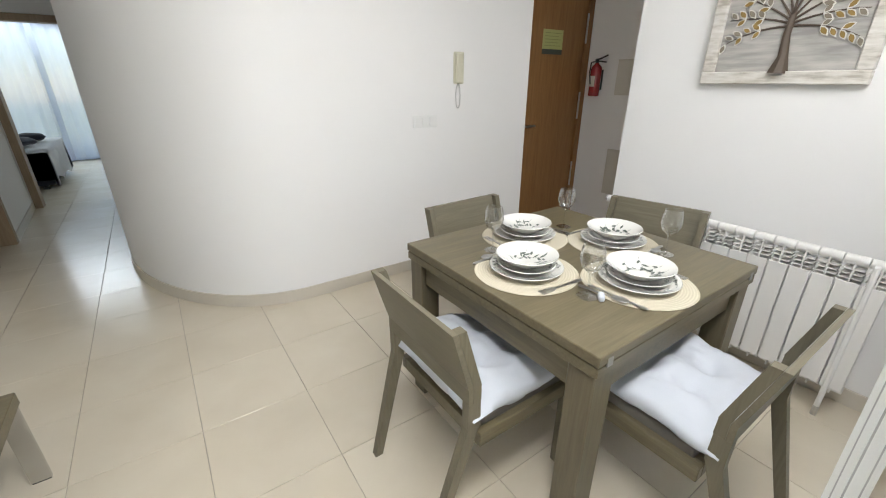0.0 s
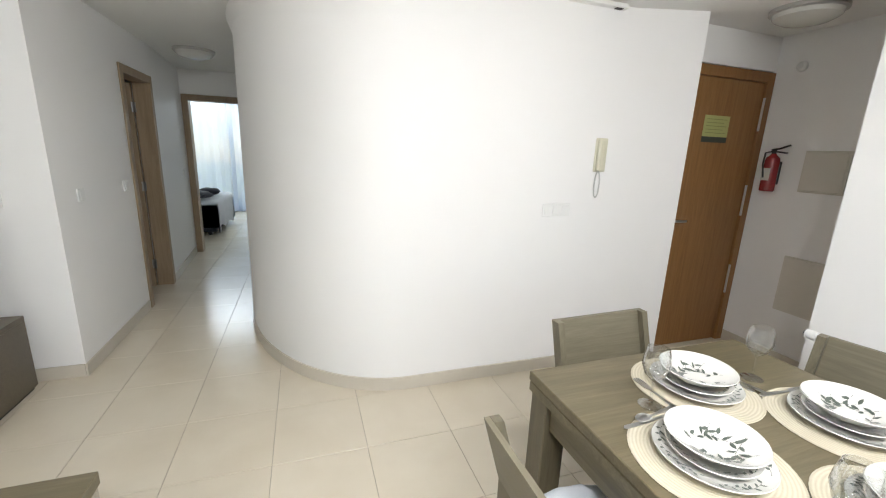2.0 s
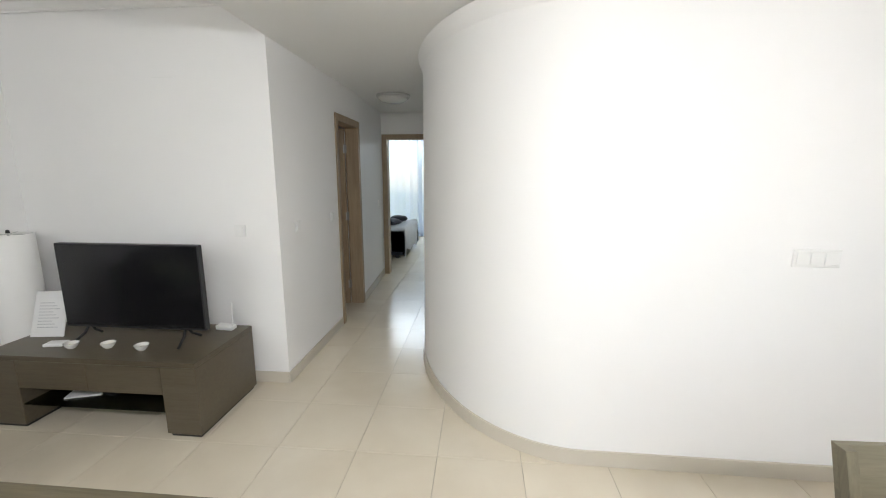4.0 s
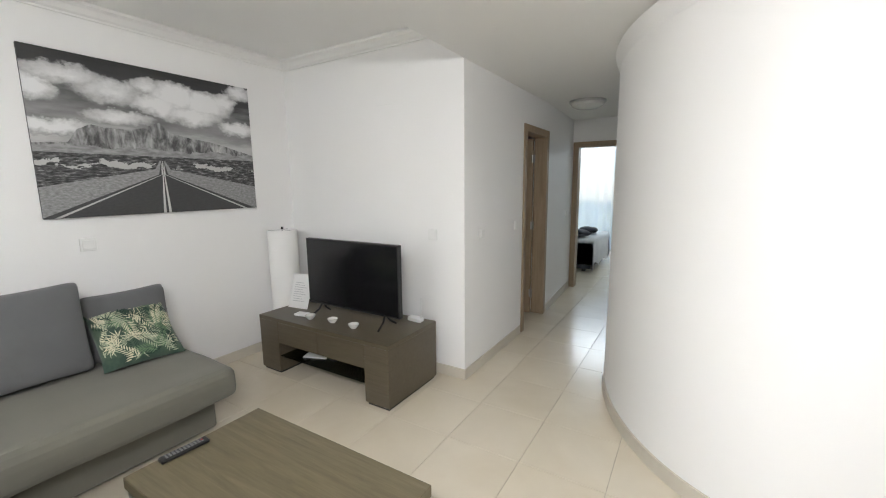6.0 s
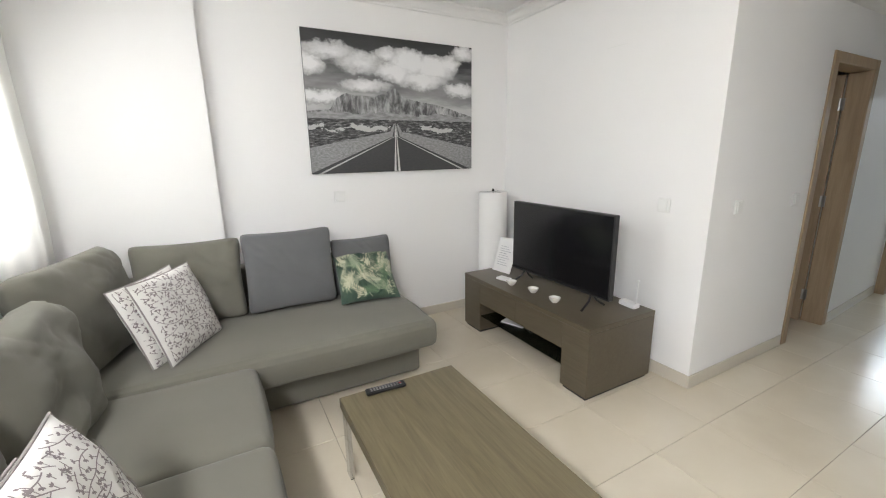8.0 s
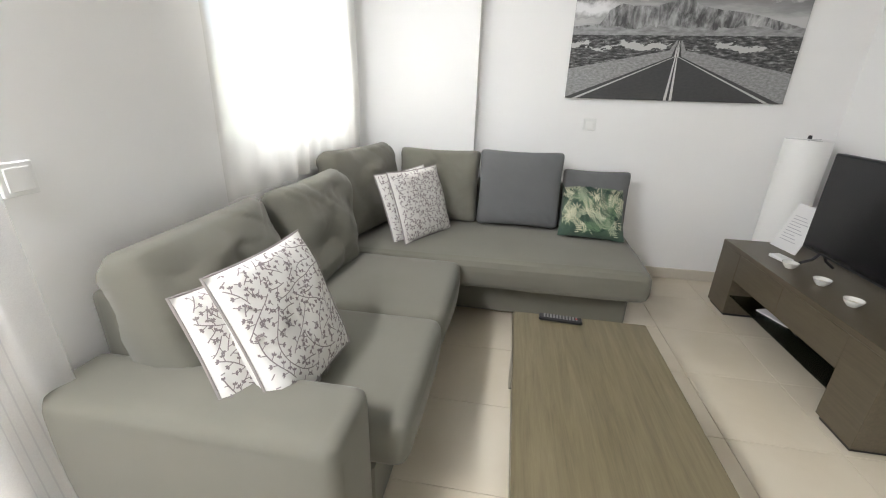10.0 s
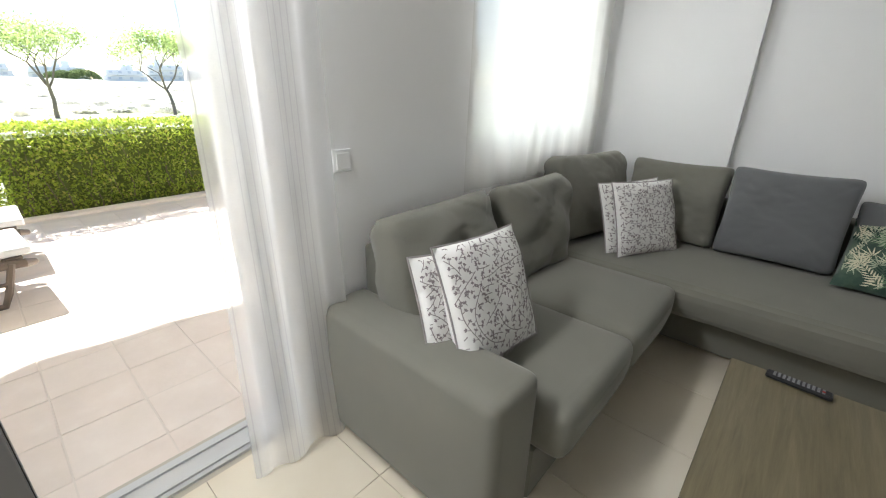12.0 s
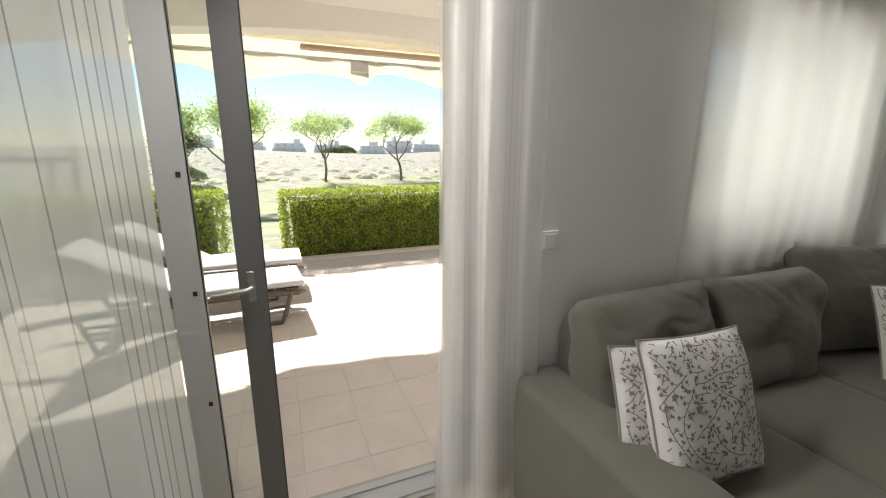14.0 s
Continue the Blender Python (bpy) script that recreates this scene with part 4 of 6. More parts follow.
def dining_chair(m, label, cushion):
    """A chair that faces its own +x; origin on the floor under the middle of the seat."""
    c = thing("dining_chair", m, label, "chair", "chairs round the table")
    w, d, sz = 0.245, 0.25, 0.41
    for sy in (-1, 1):
        bm = bmesh.new()
        for z0, z1, xa, xb in ((0.0, 0.45, -0.355, -0.225), (0.45, 0.545, -0.225, -0.225), (0.5455, 0.60, -0.225, -0.225), (0.60, 0.81, -0.225, -0.285)):
            ra = 0.016 if z0 == 0 else 0.024
            ba, bb = (ra, 0.024) if z0 < 0.5 else (0.006, 0.006)
            y0, y1 = sorted((sy * w, sy * (w - 0.03)))
            inn = -0.022 * sy if z0 == 0 else 0.0
            vs = [bm.verts.new(p) for p in ((xa - ba, y0 + inn, z0), (xa + ra, y0 + inn, z0), (xa + ra, y1 + inn, z0), (xa - ba, y1 + inn, z0), (xb - bb, y0, z1), (xb + 0.022, y0, z1), (xb + 0.022, y1, z1), (xb - bb, y1, z1))]
            for q in ((0, 1, 5, 4), (1, 2, 6, 5), (2, 3, 7, 6), (3, 0, 4, 7), (3, 2, 1, 0), (4, 5, 6, 7)):
                bm.faces.new([vs[k] for k in q])
        part("leg", bm, CHAIRWOOD_Z, c)
        bm = bmesh.new()
        y0, y1 = sorted((sy * w, sy * (w - 0.032)))
        box(bm, (d - 0.04, y0, 0), (d, y1, sz - 0.062), 0.003)
        part("leg", bm, CHAIRWOOD_Z, c)
    part("seat_frame", boxes(((-0.2, -w, sz - 0.06), (d, -w + 0.028, sz - 0.005)), ((-0.2, w - 0.028, sz - 0.06), (d, w, sz - 0.005)), ((d - 0.028, -w + 0.029, sz - 0.06), (d, w - 0.029, sz - 0.005)),
                             ((-0.2, -w + 0.029, sz - 0.06), (-0.17, w - 0.029, sz - 0.005)), bevel=0.003), TABLEWOOD, c)
    bm = bmesh.new()
    slab_cushion(bm, (-0.168, -w + 0.031, sz - 0.05), (d - 0.03, w - 0.031, sz + 0.022), 0.014, 0.01, 3)
    part("seat", bm, CHAIRSEAT, c, "taupe fabric seat", smooth=True, angle=60)
    bm = bmesh.new()
    rows = []
    for z, x in ((0.5455, -0.249), (0.60, -0.249), (0.70, -0.2776), (0.81, -0.309)):
        rows.append([bm.verts.new((x + 0.017, y, z)) for y in (-w, 0, w)] + [bm.verts.new((x, y, z)) for y in (w, 0, -w)])
    for a, b in zip(rows, rows[1:]):
        for i in range(6):
            bm.faces.new((a[i], a[(i + 1) % 6], b[(i + 1) % 6], b[i]))
    bm.faces.new(rows[0][::-1])
    bm.faces.new(rows[-1])
    part("backrest", bm, CHAIRWOOD, c)
    if cushion:
        s = thing("seat_cushion", m @ pose(0.01, 0, sz + 0.068), "pale grey tufted cotton cushion lying on a dining chair", "cushion", "cushions on the dining chairs")
        bm = bmesh.new()
        pillow(bm, 0.49, 0.51, 0.14, 36, 0.5, 0.035, cushion, ((-0.3, -0.3), (0.3, -0.3), (-0.3, 0.3), (0.3, 0.3)), 0.016)
        part("cover", bm, SEATPAD, s, smooth=True, angle=80, m=pose(0, 0, 0, 90, 0, 0))
    return c


dining_chair(pose(0.692, 1.70, 0, 0, 0, 0), "olive-stained wooden dining chair with grey cushion, before the table", 1)
dining_chair(pose(1.168, 1.205, 0, 0, 0, 90), "olive-stained wooden dining chair with grey cushion, next to the radiator", 5)
dining_chair(pose(1.197, 2.172, 0, 0, 0, -88), "olive-stained wooden dining chair pushed in under the table", 9)
dining_chair(pose(1.735, 1.76, 0, 0, 0, 192), "olive-stained wooden dining chair between table and wall", 13)


def straw_material():
    m = Mat("woven_straw", (0.58, 0.53, 0.4), 0.85)
    sep = m.node("SeparateXYZ", Vector=m.coord.outputs["Object"])
    r = m.math("SQRT", m.math("ADD", m.math("MULTIPLY", sep.outputs[0], sep.outputs[0]), m.math("MULTIPLY", sep.outputs[1], sep.outputs[1])))
    ring = m.math("SINE", m.math("MULTIPLY", r, 700.0))
    n = m.noise(160, 3)
    col = m.mix(m.math("MULTIPLY_ADD", ring, 0.25, 0.6), (0.45, 0.4, 0.29), (0.66, 0.61, 0.48))
    m.color(m.mix(m.math("MULTIPLY", n, 0.3), col, (0.38, 0.33, 0.23)))
    return m.bump(ring, 0.4, 0.001).m


def china_material():
    """White glazed china with a scatter of olive sprigs."""
    m = Mat("glazed_china", (0.8, 0.8, 0.77), 0.12, Coat_Weight=0.4)
    m.color(m.mix(m.noise(8, 2), (0.68, 0.675, 0.63), (0.74, 0.735, 0.69)))
    return m.m


STRAW, CHINA = straw_material(), china_material()
LEAF_INK = Mat("grey_green_ink", (0.1, 0.12, 0.1), 0.3).m


def sprigs(profile_z, r0, r1, count, seed, big=1.0, rim=False):
    """Flat painted leaves lying on a dish whose height at radius r is profile_z(r)."""
    rg = random.Random(seed)
    bm = bmesh.new()

    def put(cx, cy, ang, ln, wd):
        pts = []
        for s, t in ((0, 0), (0.3, 0.9), (0.65, 0.8), (1, 0), (0.65, -0.8), (0.3, -0.9)):
            x = cx + (s * math.cos(ang) - t * wd / ln * math.sin(ang)) * ln
            y = cy + (s * math.sin(ang) + t * wd / ln * math.cos(ang)) * ln
            pts.append(bm.verts.new((x, y, profile_z(math.hypot(x, y)) + 0.0018)))
        c = bm.verts.new((cx + math.cos(ang) * ln / 2, cy + math.sin(ang) * ln / 2, profile_z(math.hypot(cx + math.cos(ang) * ln / 2, cy + math.sin(ang) * ln / 2)) + 0.0021))
        for i in range(6):
            bm.faces.new((c, pts[i], pts[(i + 1) % 6]))

    for k in range(count):
        a0 = 2 * math.pi * k / count + rg.uniform(-0.2, 0.2)
        r = r1 * rg.uniform(0.72, 0.86)
        turn = rg.choice((-1, 1)) * rg.uniform(0.25, 0.5)
        if rim:
            r, turn = r1 * rg.uniform(0.9, 0.94), 0.9
        x, y, ang = r * math.cos(a0), r * math.sin(a0), a0 + (math.pi / 2 + 0.1 if rim else math.pi + turn)
        for s in range(6):
            nx, ny = x + math.cos(ang) * 0.011 * big, y + math.sin(ang) * 0.011 * big
            if math.hypot(nx, ny) < r0 or math.hypot(nx, ny) > r1:
                break
            put(x, y, ang, 0.012 * big, 0.0007)
            side = 1 if s % 2 else -1
            tip = math.hypot(nx + math.cos(ang + side * 0.8) * 0.016, ny + math.sin(ang + side * 0.8) * 0.016)
            if r0 < tip < r1:
                put(nx, ny, ang + side * 0.8, rg.uniform(0.011, 0.018) * big, rg.uniform(0.0022, 0.0038) * big)
            x, y, ang = nx, ny, ang + turn * 0.15
    return bm


def dish_profile(R, base, depth, lip=0.004):
    """A coupe dish: outside and inside line."""
    return [(0, 0), (base, 0), (base + 0.003, 0.003), (R * 0.8, depth * 0.55), (R, depth), (R - lip * 0.4, depth + lip * 0.5), (R - lip, depth), (R * 0.78, depth * 0.55 + 0.004), (base * 0.9, 0.005), (0, 0.0045)]


def dish_height(R, base, depth):
    pts = [(0, 0.0045), (base * 0.9, 0.005), (R * 0.78, depth * 0.55 + 0.004), (R - 0.004, depth)]

    def h(r):
        for (a, za), (b, zb) in zip(pts, pts[1:]):
            if r <= b:
                return za + (zb - za) * (r - a) / (b - a)
        return depth
    return h


def place_setting(x, y, ang, k):
    g = "place settings on the table"
    z = TBZ
    mat_ = thing("placemat", pose(x, y, z + 0.0005, 0, 0, ang), "round natural woven straw placemat on the dining table", "placemat", g)
    bm = bmesh.new()
    prof = [(0, 0.0), (0.188, 0.0), (0.19, 0.002)] + [(0.188 - 0.0235 * i / 1.0 * 0.5, 0.0043 if i % 2 else 0.0039) for i in range(0, 16)] + [(0, 0.004)]
    lathe(bm, prof, 48)
    part("disc", bm, STRAW, mat_, smooth=True)
    z += 0.006
    for name, R, base, dep, cnt, lab in (("dinner_plate", 0.135, 0.085, 0.022, 5, "white china dinner plate with grey olive sprigs"), ("side_plate", 0.105, 0.065, 0.02, 5, "smaller white china plate with olive sprigs"), ("soup_bowl", 0.113, 0.05, 0.042, 8, "white china bowl with dark olive sprigs")):
        t = thing(name, pose(x, y, z, 0, 0, ang + 37 * k), lab + ", stacked on the placemat", "plate" if name != "soup_bowl" else "bowl", g)
        bm = bmesh.new()
        lathe(bm, dish_profile(R, base, dep), 40)
        part("dish", bm, CHINA, t, smooth=True, angle=70)
        part("sprigs", sprigs(dish_height(R, base, dep), R * 0.25 if name == "soup_bowl" else R * 0.7, R * 0.96, cnt * (1 if name == "soup_bowl" else 2), k * 7 + int(R * 1000), 1.55 if name == "soup_bowl" else 1.1, name != "soup_bowl"), LEAF_INK, t, "painted grey-green olive leaves")
        z += 0.0135 if name != "soup_bowl" else 0
    # cutlery to the right of the plates, in the diner's frame
    m = pose(x, y, TBZ + 0.0065, 0, 0, ang)
    for name, off, rot in (("knife", (0.02, -0.158, 0.0), 3), ("spoon", (0.0, -0.176, 0.0), 9), ("fork", (0.0, 0.162, 0.0), -4)):
        t = thing(name, m @ pose(*off, 0, 0, rot), f"stainless steel table {name} lying on a placemat", name, g)
        bm = bmesh.new()
        for a, b, wa, wb in ((-0.1, -0.09, 0.005, 0.008), (-0.09, 0.0, 0.008, 0.0035), (0.0, 0.02, 0.0035, 0.003)):
            vs = [bm.verts.new((xx, yy, zz)) for zz in (0, 0.0025) for xx, yy in ((a, -wa), (b, -wb), (b, wb), (a, wa))]
            for q in ((3, 2, 1, 0), (4, 5, 6, 7), (0, 1, 5, 4), (2, 3, 7, 6), (1, 2, 6, 5), (3, 0, 4, 7)):
                bm.faces.new([vs[i] for i in q])
        part("handle", bm, STEEL, t)
        bm = bmesh.new()
        if name == "knife":
            prism(bm, [(0.02, -0.006), (0.1, -0.008), (0.11, 0.0), (0.1, 0.007), (0.02, 0.006)], 0, 0.0018)
            part("blade", bm, STEEL, t)
        elif name == "spoon":
            lathe(bm, [(0.0, 0.0), (0.012, 0.001), (0.019, 0.005), (0.018, 0.006), (0.011, 0.0025), (0.0, 0.0015)], 16)
            bmesh.ops.scale(bm, vec=(1.5, 1, 1), verts=bm.verts[:])
            part("bowl", bm, STEEL, t, smooth=True, m=pose(0.045, 0, 0))
        else:
            prism(bm, [(0.02, -0.004), (0.035, -0.011), (0.05, -0.012), (0.05, 0.012), (0.035, 0.011), (0.02, 0.004)], 0, 0.002)
            for i in range(4):
                yy = -0.0105 + i * 0.007
                box(bm, (0.0495, yy - 0.0015, 0), (0.09, yy + 0.0015, 0.002))
            part("tines", bm, STEEL, t)


def wine_glass(x, y, k):
    g = thing("wine_glass", (x, y, TBZ + 0.0005), "clear stemmed wine glass standing on the dining table", "wine glass", "wine glasses on the table")
    bm = bmesh.new()
    prof = [(0, 0.0), (0.034, 0.0), (0.034, 0.0015), (0.008, 0.004), (0.0038, 0.015), (0.0038, 0.075), (0.007, 0.085), (0.03, 0.105), (0.04, 0.135), (0.037, 0.165), (0.031, 0.188), (0.0298, 0.188), (0.0355, 0.165), (0.0385, 0.135), (0.029, 0.107), (0.0, 0.09)]
    lathe(bm, prof, 28)
    part("glass", bm, WINE, g, smooth=True, angle=60)


place_setting(0.885, 1.685, 180, 1)
place_setting(1.135, 1.395, 270, 2)
place_setting(1.14, 1.945, 90, 3)
place_setting(1.4, 1.675, 0, 4)
for k, (x, y) in enumerate(((0.92, 1.91), (0.912, 1.435), (1.395, 1.935), (1.46, 1.475))):
    wine_glass(x, y, k)
nk = thing("napkin_ring", (0.93, 1.395, TBZ + 0.0005), "small white folded napkin between the cutlery", "napkin")
bm = bmesh.new()
slab_cushion(bm, (-0.018, -0.009, 0), (0.018, 0.009, 0.02), 0.006, 0.003, 2)
part("cloth", bm, SEATPAD, nk, smooth=True, m=pose(0, 0, 0, 0, 0, 40))


def radiator():
    r = thing("radiator", (2.12, 0, 0), "white aluminium sectional radiator on the wall beside the table", "radiator")
    y1, n, p = 2.10, 15, 0.08
    for i in range(n):
        y = y1 - i * p
        bm = bmesh.new()
        box(bm, (-0.04, y - 0.077, 0.16), (-0.032, y - 0.003, 0.655), 0.002)
        box(bm, (-0.032, y - 0.043, 0.13), (0.035, y - 0.037, 0.74), 0.001)
        box(bm, (0.02, y - 0.074, 0.16), (0.026, y - 0.006, 0.72), 0.001)
        for z in (0.665, 0.685, 0.705):
            box(bm, (-0.03, y - 0.074, z), (0.02, y - 0.006, z + 0.003))
        s = part("section", bm, RADIATOR, r)
        bm = bmesh.new()
        tube(bm, [(-0.012, y - 0.002, 0.745), (-0.012, y - 0.078, 0.745)], 0.021, 12)
        part("header", bm, RADIATOR, s, smooth=True)
        bm = bmesh.new()
        tube(bm, [(0.0, y - 0.002, 0.15), (0.0, y - 0.078, 0.15)], 0.018, 10)
        part("header", bm, RADIATOR, s, smooth=True)
    bm = bmesh.new()
    tube(bm, [(-0.012, y1, 0.745), (-0.012, y1 + 0.035, 0.745)], 0.013, 12)
    tube(bm, [(-0.012, y1 + 0.035, 0.745), (-0.012, y1 + 0.075, 0.745)], 0.021, 14)
    part("valve", bm, WHITE_PLASTIC, r, smooth=True)
    bm = bmesh.new()
    tube(bm, [(-0.012, y1 + 0.076, 0.745), (-0.012, y1 + 0.082, 0.745)], 0.016, 12)
    part("valve_cap", bm, BLACK_PLASTIC, r, smooth=True)
    bm = bmesh.new()
    tube(bm, [(-0.04, 0.955, 0.0), (-0.04, 0.955, 0.05)], 0.012, 10)
    part("pipe_collar", bm, STEEL, r, smooth=True)
    bm = bmesh.new()
    tube(bm, [(-0.04, 0.955, 0.05), (-0.04, 0.955, 0.74), (-0.02, 0.955, 0.745)], 0.011, 10)
    part("pipe", bm, WHITE_PLASTIC, r, smooth=True)
    part("bracket", boxes(((0.036, 1.5, 0.6), (0.158, 1.52, 0.66)), ((0.036, 1.2, 0.6), (0.158, 1.22, 0.66)), ((0.036, 1.9, 0.6), (0.158, 1.92, 0.66))), RADIATOR, r)


radiator()


# ---- tree relief picture ----
def whitewash():
    m = Mat("whitewashed_wood", (0.62, 0.6, 0.55), 0.7)
    v = m.mapped((6, 6, 30))
    n = m.noise(1.5, 4, v)
    m.color(m.ramp(n, [(0.35, (0.42, 0.39, 0.33)), (0.5, (0.62, 0.59, 0.53)), (0.7, (0.74, 0.72, 0.67))]))
    return m.bump(n, 0.4, 0.002).m


def tree_picture():
    cy, z0, w, h = 1.53, 1.405, 0.64, 0.66
    t = thing("tree_picture", pose(T_X - 0.002, cy, z0, 0, 0, -90), "square whitewashed picture with a carved golden tree, on the wall", "wall picture")
    WW = whitewash()
    bg = Mat("silver_grey_board", (0.4, 0.385, 0.35), 0.6)
    n = bg.noise(4, 5, bg.mapped((1, 1, 8)))
    bg.color(bg.ramp(n, [(0.35, (0.3, 0.29, 0.27)), (0.65, (0.52, 0.5, 0.46))]))
    part("board", boxes(((-w / 2 + 0.04, -0.022, 0.04), (w / 2 - 0.04, -0.003, h - 0.04)), bevel=0.001), bg.m, t)
    fw = 0.055
    for lo, hi in (((-w / 2, 0), (w / 2, fw)), ((-w / 2, h - fw), (w / 2, h)), ((-w / 2, fw + 0.0005), (-w / 2 + fw, h - fw - 0.0005)), ((w / 2 - fw, fw + 0.0005), (w / 2, h - fw - 0.0005))):
        part("frame_strip", boxes(((lo[0], -0.04, lo[1]), (hi[0], 0.0, hi[1])), bevel=0.004), WW, t)
    bm, rg, spots = bmesh.new(), random.Random(3), []
    tube(bm, [(0.0, -0.026, 0.046), (0.004, -0.026, 0.12), (-0.004, -0.026, 0.2), (0.0, -0.026, 0.28)], [0.042, 0.02, 0.015, 0.013], 8)

    def branch(x, z, a, ln, r, bend, first):
        n = int(ln / 0.036)
        pts, rs = [(x, -0.026, z)], [r]
        for s in range(n):
            a += bend / n
            x, z = x + math.sin(a) * 0.036, z + math.cos(a) * 0.036
            pts.append((x, -0.026, z))
            rs.append(r * (1 - 0.75 * (s + 1) / n))
            if s >= first:
                spots.append((x, z, a + (0.75 if s % 2 else -0.75)))
                if s % 2 == 0:
                    spots.append((x, z, a + 0.75))
        spots.append((x, z, a))
        tube(bm, pts, rs, 6)

    for k in range(11):
        a = -1.85 + k * 3.7 / 10
        z = 0.285 - 0.05 * abs(a) / 1.85
        ln = 0.255 if abs(a) > 1.2 else 0.27
        branch(0.0, z, a * 0.8, ln, 0.0055, a * 0.3, 2)
    part("carved_tree", bm, Mat("dark_brown_wood", (0.09, 0.065, 0.045), 0.6).m, t, "dark brown carved trunk and branches", smooth=True)
    gold, dull, white = Mat("gold_paint", (0.3, 0.2, 0.06), 0.5, Metallic=0.3).m, Mat("grey_leaf_paint", (0.22, 0.19, 0.14), 0.6).m, Mat("white_leaf_paint", (0.7, 0.68, 0.62), 0.6).m
    bms = [bmesh.new(), bmesh.new(), bmesh.new()]
    for x, z, an in spots:
        ln = rg.uniform(0.044, 0.052)
        if abs(x + math.sin(an) * ln) > w / 2 - 0.06 or z + math.cos(an) * ln > h - 0.06 or z < 0.09:
            continue
        y0 = -0.029 - rg.random() * 0.004
        for b, grow, y in ((bms[2], 1.0, y0), (bms[0 if rg.random() < 0.6 else 1], 0.72, y0 - 0.0025)):
            vs = []
            for s, q in ((0, 0), (0.3, 0.22), (0.6, 0.24), (0.85, 0.12), (1, 0), (0.85, -0.12), (0.6, -0.24), (0.3, -0.22)):
                s = 0.5 + (s - 0.5) * grow
                q *= grow
                vs.append((x + (s * math.sin(an) + q * math.cos(an)) * ln, z + (s * math.cos(an) - q * math.sin(an)) * ln))
            top = [b.verts.new((p, y - 0.001, q)) for p, q in vs]
            bot = [b.verts.new((p, y + 0.002, q)) for p, q in vs]
            b.faces.new(top)
            for k in range(8):
                b.faces.new((bot[k], bot[(k + 1) % 8], top[(k + 1) % 8], top[k]))
    for b, mt, nm, lb in zip(bms, (gold, dull, white), ("golden_leaves", "grey_leaves", "leaf_outlines"), ("gold painted leaves", "grey-brown painted leaves", "white outlines of the leaves")):
        tagged(part(nm, b, mt, t, lb), kind="stuff")


tree_picture()


# ---- things on the walls ----
def switch_plate(name, m, w, h, rockers, label):
    """A plate on a wall, in its xz plane, facing -y."""
    s = thing(name, m, label, "light switch" if name == "light_switch" else "wall socket")
    part("plate", boxes(((-w / 2, -0.011, -h / 2), (w / 2, 0.0, h / 2)), bevel=0.003), WHITE_PLASTIC, s)
    for i in range(rockers):
        a = -w / 2 + 0.012 + i * (w - 0.024) / rockers
        b = a + (w - 0.024) / rockers - 0.002
        part("rocker", boxes(((a, -0.017, -h / 2 + 0.012), (b, -0.0115, h / 2 - 0.012)), bevel=0.002), WHITE_PLASTIC, s)
    return s


switch_plate("light_switch", pose(C_X + 0.001, 4.345, 1.135, 0, 0, 90), 0.082, 0.085, 1, "white light switch on the white corridor wall")
switch_plate("light_switch", pose(C_X + 0.001, 5.08, 1.132, 0, 0, 90), 0.082, 0.085, 1, "white light switch beside the corridor door")
switch_plate("light_switch", pose(C_X + 0.001, 6.9, 1.13, 0, 0, 90), 0.082, 0.085, 1, "white light switch near the bedroom door")
switch_plate("wall_socket", pose(-1.70, TV_Y - 0.001, 1.137, 0, 0, 0), 0.082, 0.085, 1, "white blank plate on the wall beside the television")
switch_plate("wall_socket", pose(1.52, P_Y - 0.001, 1.148, 0, 0, 0), 0.21, 0.085, 3, "white triple switch plate below the door phone")
switch_plate("light_switch", pose(W_X + 0.001, 2.435, 1.16, 0, 0, 90), 0.09, 0.085, 1, "white thermostat plate on the wall under the road picture")
switch_plate("light_switch", pose(-0.905, S_Y + 0.001, 1.126, 0, 0, 180), 0.085, 0.085, 1, "white light switch between curtain and window")
ph = thing("door_phone", pose(1.815, P_Y - 0.001, 1.40), "cream plastic door phone with a handset on the wall", "intercom")
part("wall_plate", boxes(((-0.045, -0.02, 0.0), (0.045, 0.0, 0.215)), bevel=0.006), CREAM_PLASTIC, ph)
part("handset", boxes(((-0.04, -0.05, 0.005), (0.012, -0.021, 0.21)), bevel=0.01), CREAM_PLASTIC, ph)
bm = bmesh.new()
pts = []
for i in range(70):
    u = i / 69
    a = u * 2 * math.pi
    base = Vector((-0.01 + 0.02 * math.sin(a), -0.02, -0.085 - 0.085 * -math.cos(a) - 0.0))
    pts.append(base + Vector((0.004 * math.cos(i * 1.9), 0.004 * math.sin(i * 1.9), 0)))
tube(bm, pts, 0.003, 5)
part("cord", bm, Mat("grey_cord", (0.5, 0.5, 0.48), 0.5).m, ph, "pale grey coiled cord", smooth=True)

nt = thing("door_notice", (2.85, D_Y + 0.0015, 1.63), "yellow-green printed notice with a dark foot, on the door", "sign")
part("sheet", boxes(((-0.125, 0.0, 0.04), (0.125, 0.0018, 0.19)), bevel=0.0005), Mat("yellow_green_paper", (0.42, 0.43, 0.16), 0.6).m, nt)
part("footer", boxes(((-0.125, 0.0, 0.0), (0.125, 0.0018, 0.0395))), Mat("dark_green_print", (0.05, 0.06, 0.045), 0.6).m, nt)
part("text_lines", boxes(*[((-0.1, -0.0006, 0.065 + k * 0.024), (0.1 - 0.03 * (k % 2), 0.0, 0.07 + k * 0.024)) for k in range(5)]), Mat("green_print", (0.26, 0.28, 0.09), 0.6).m, nt)

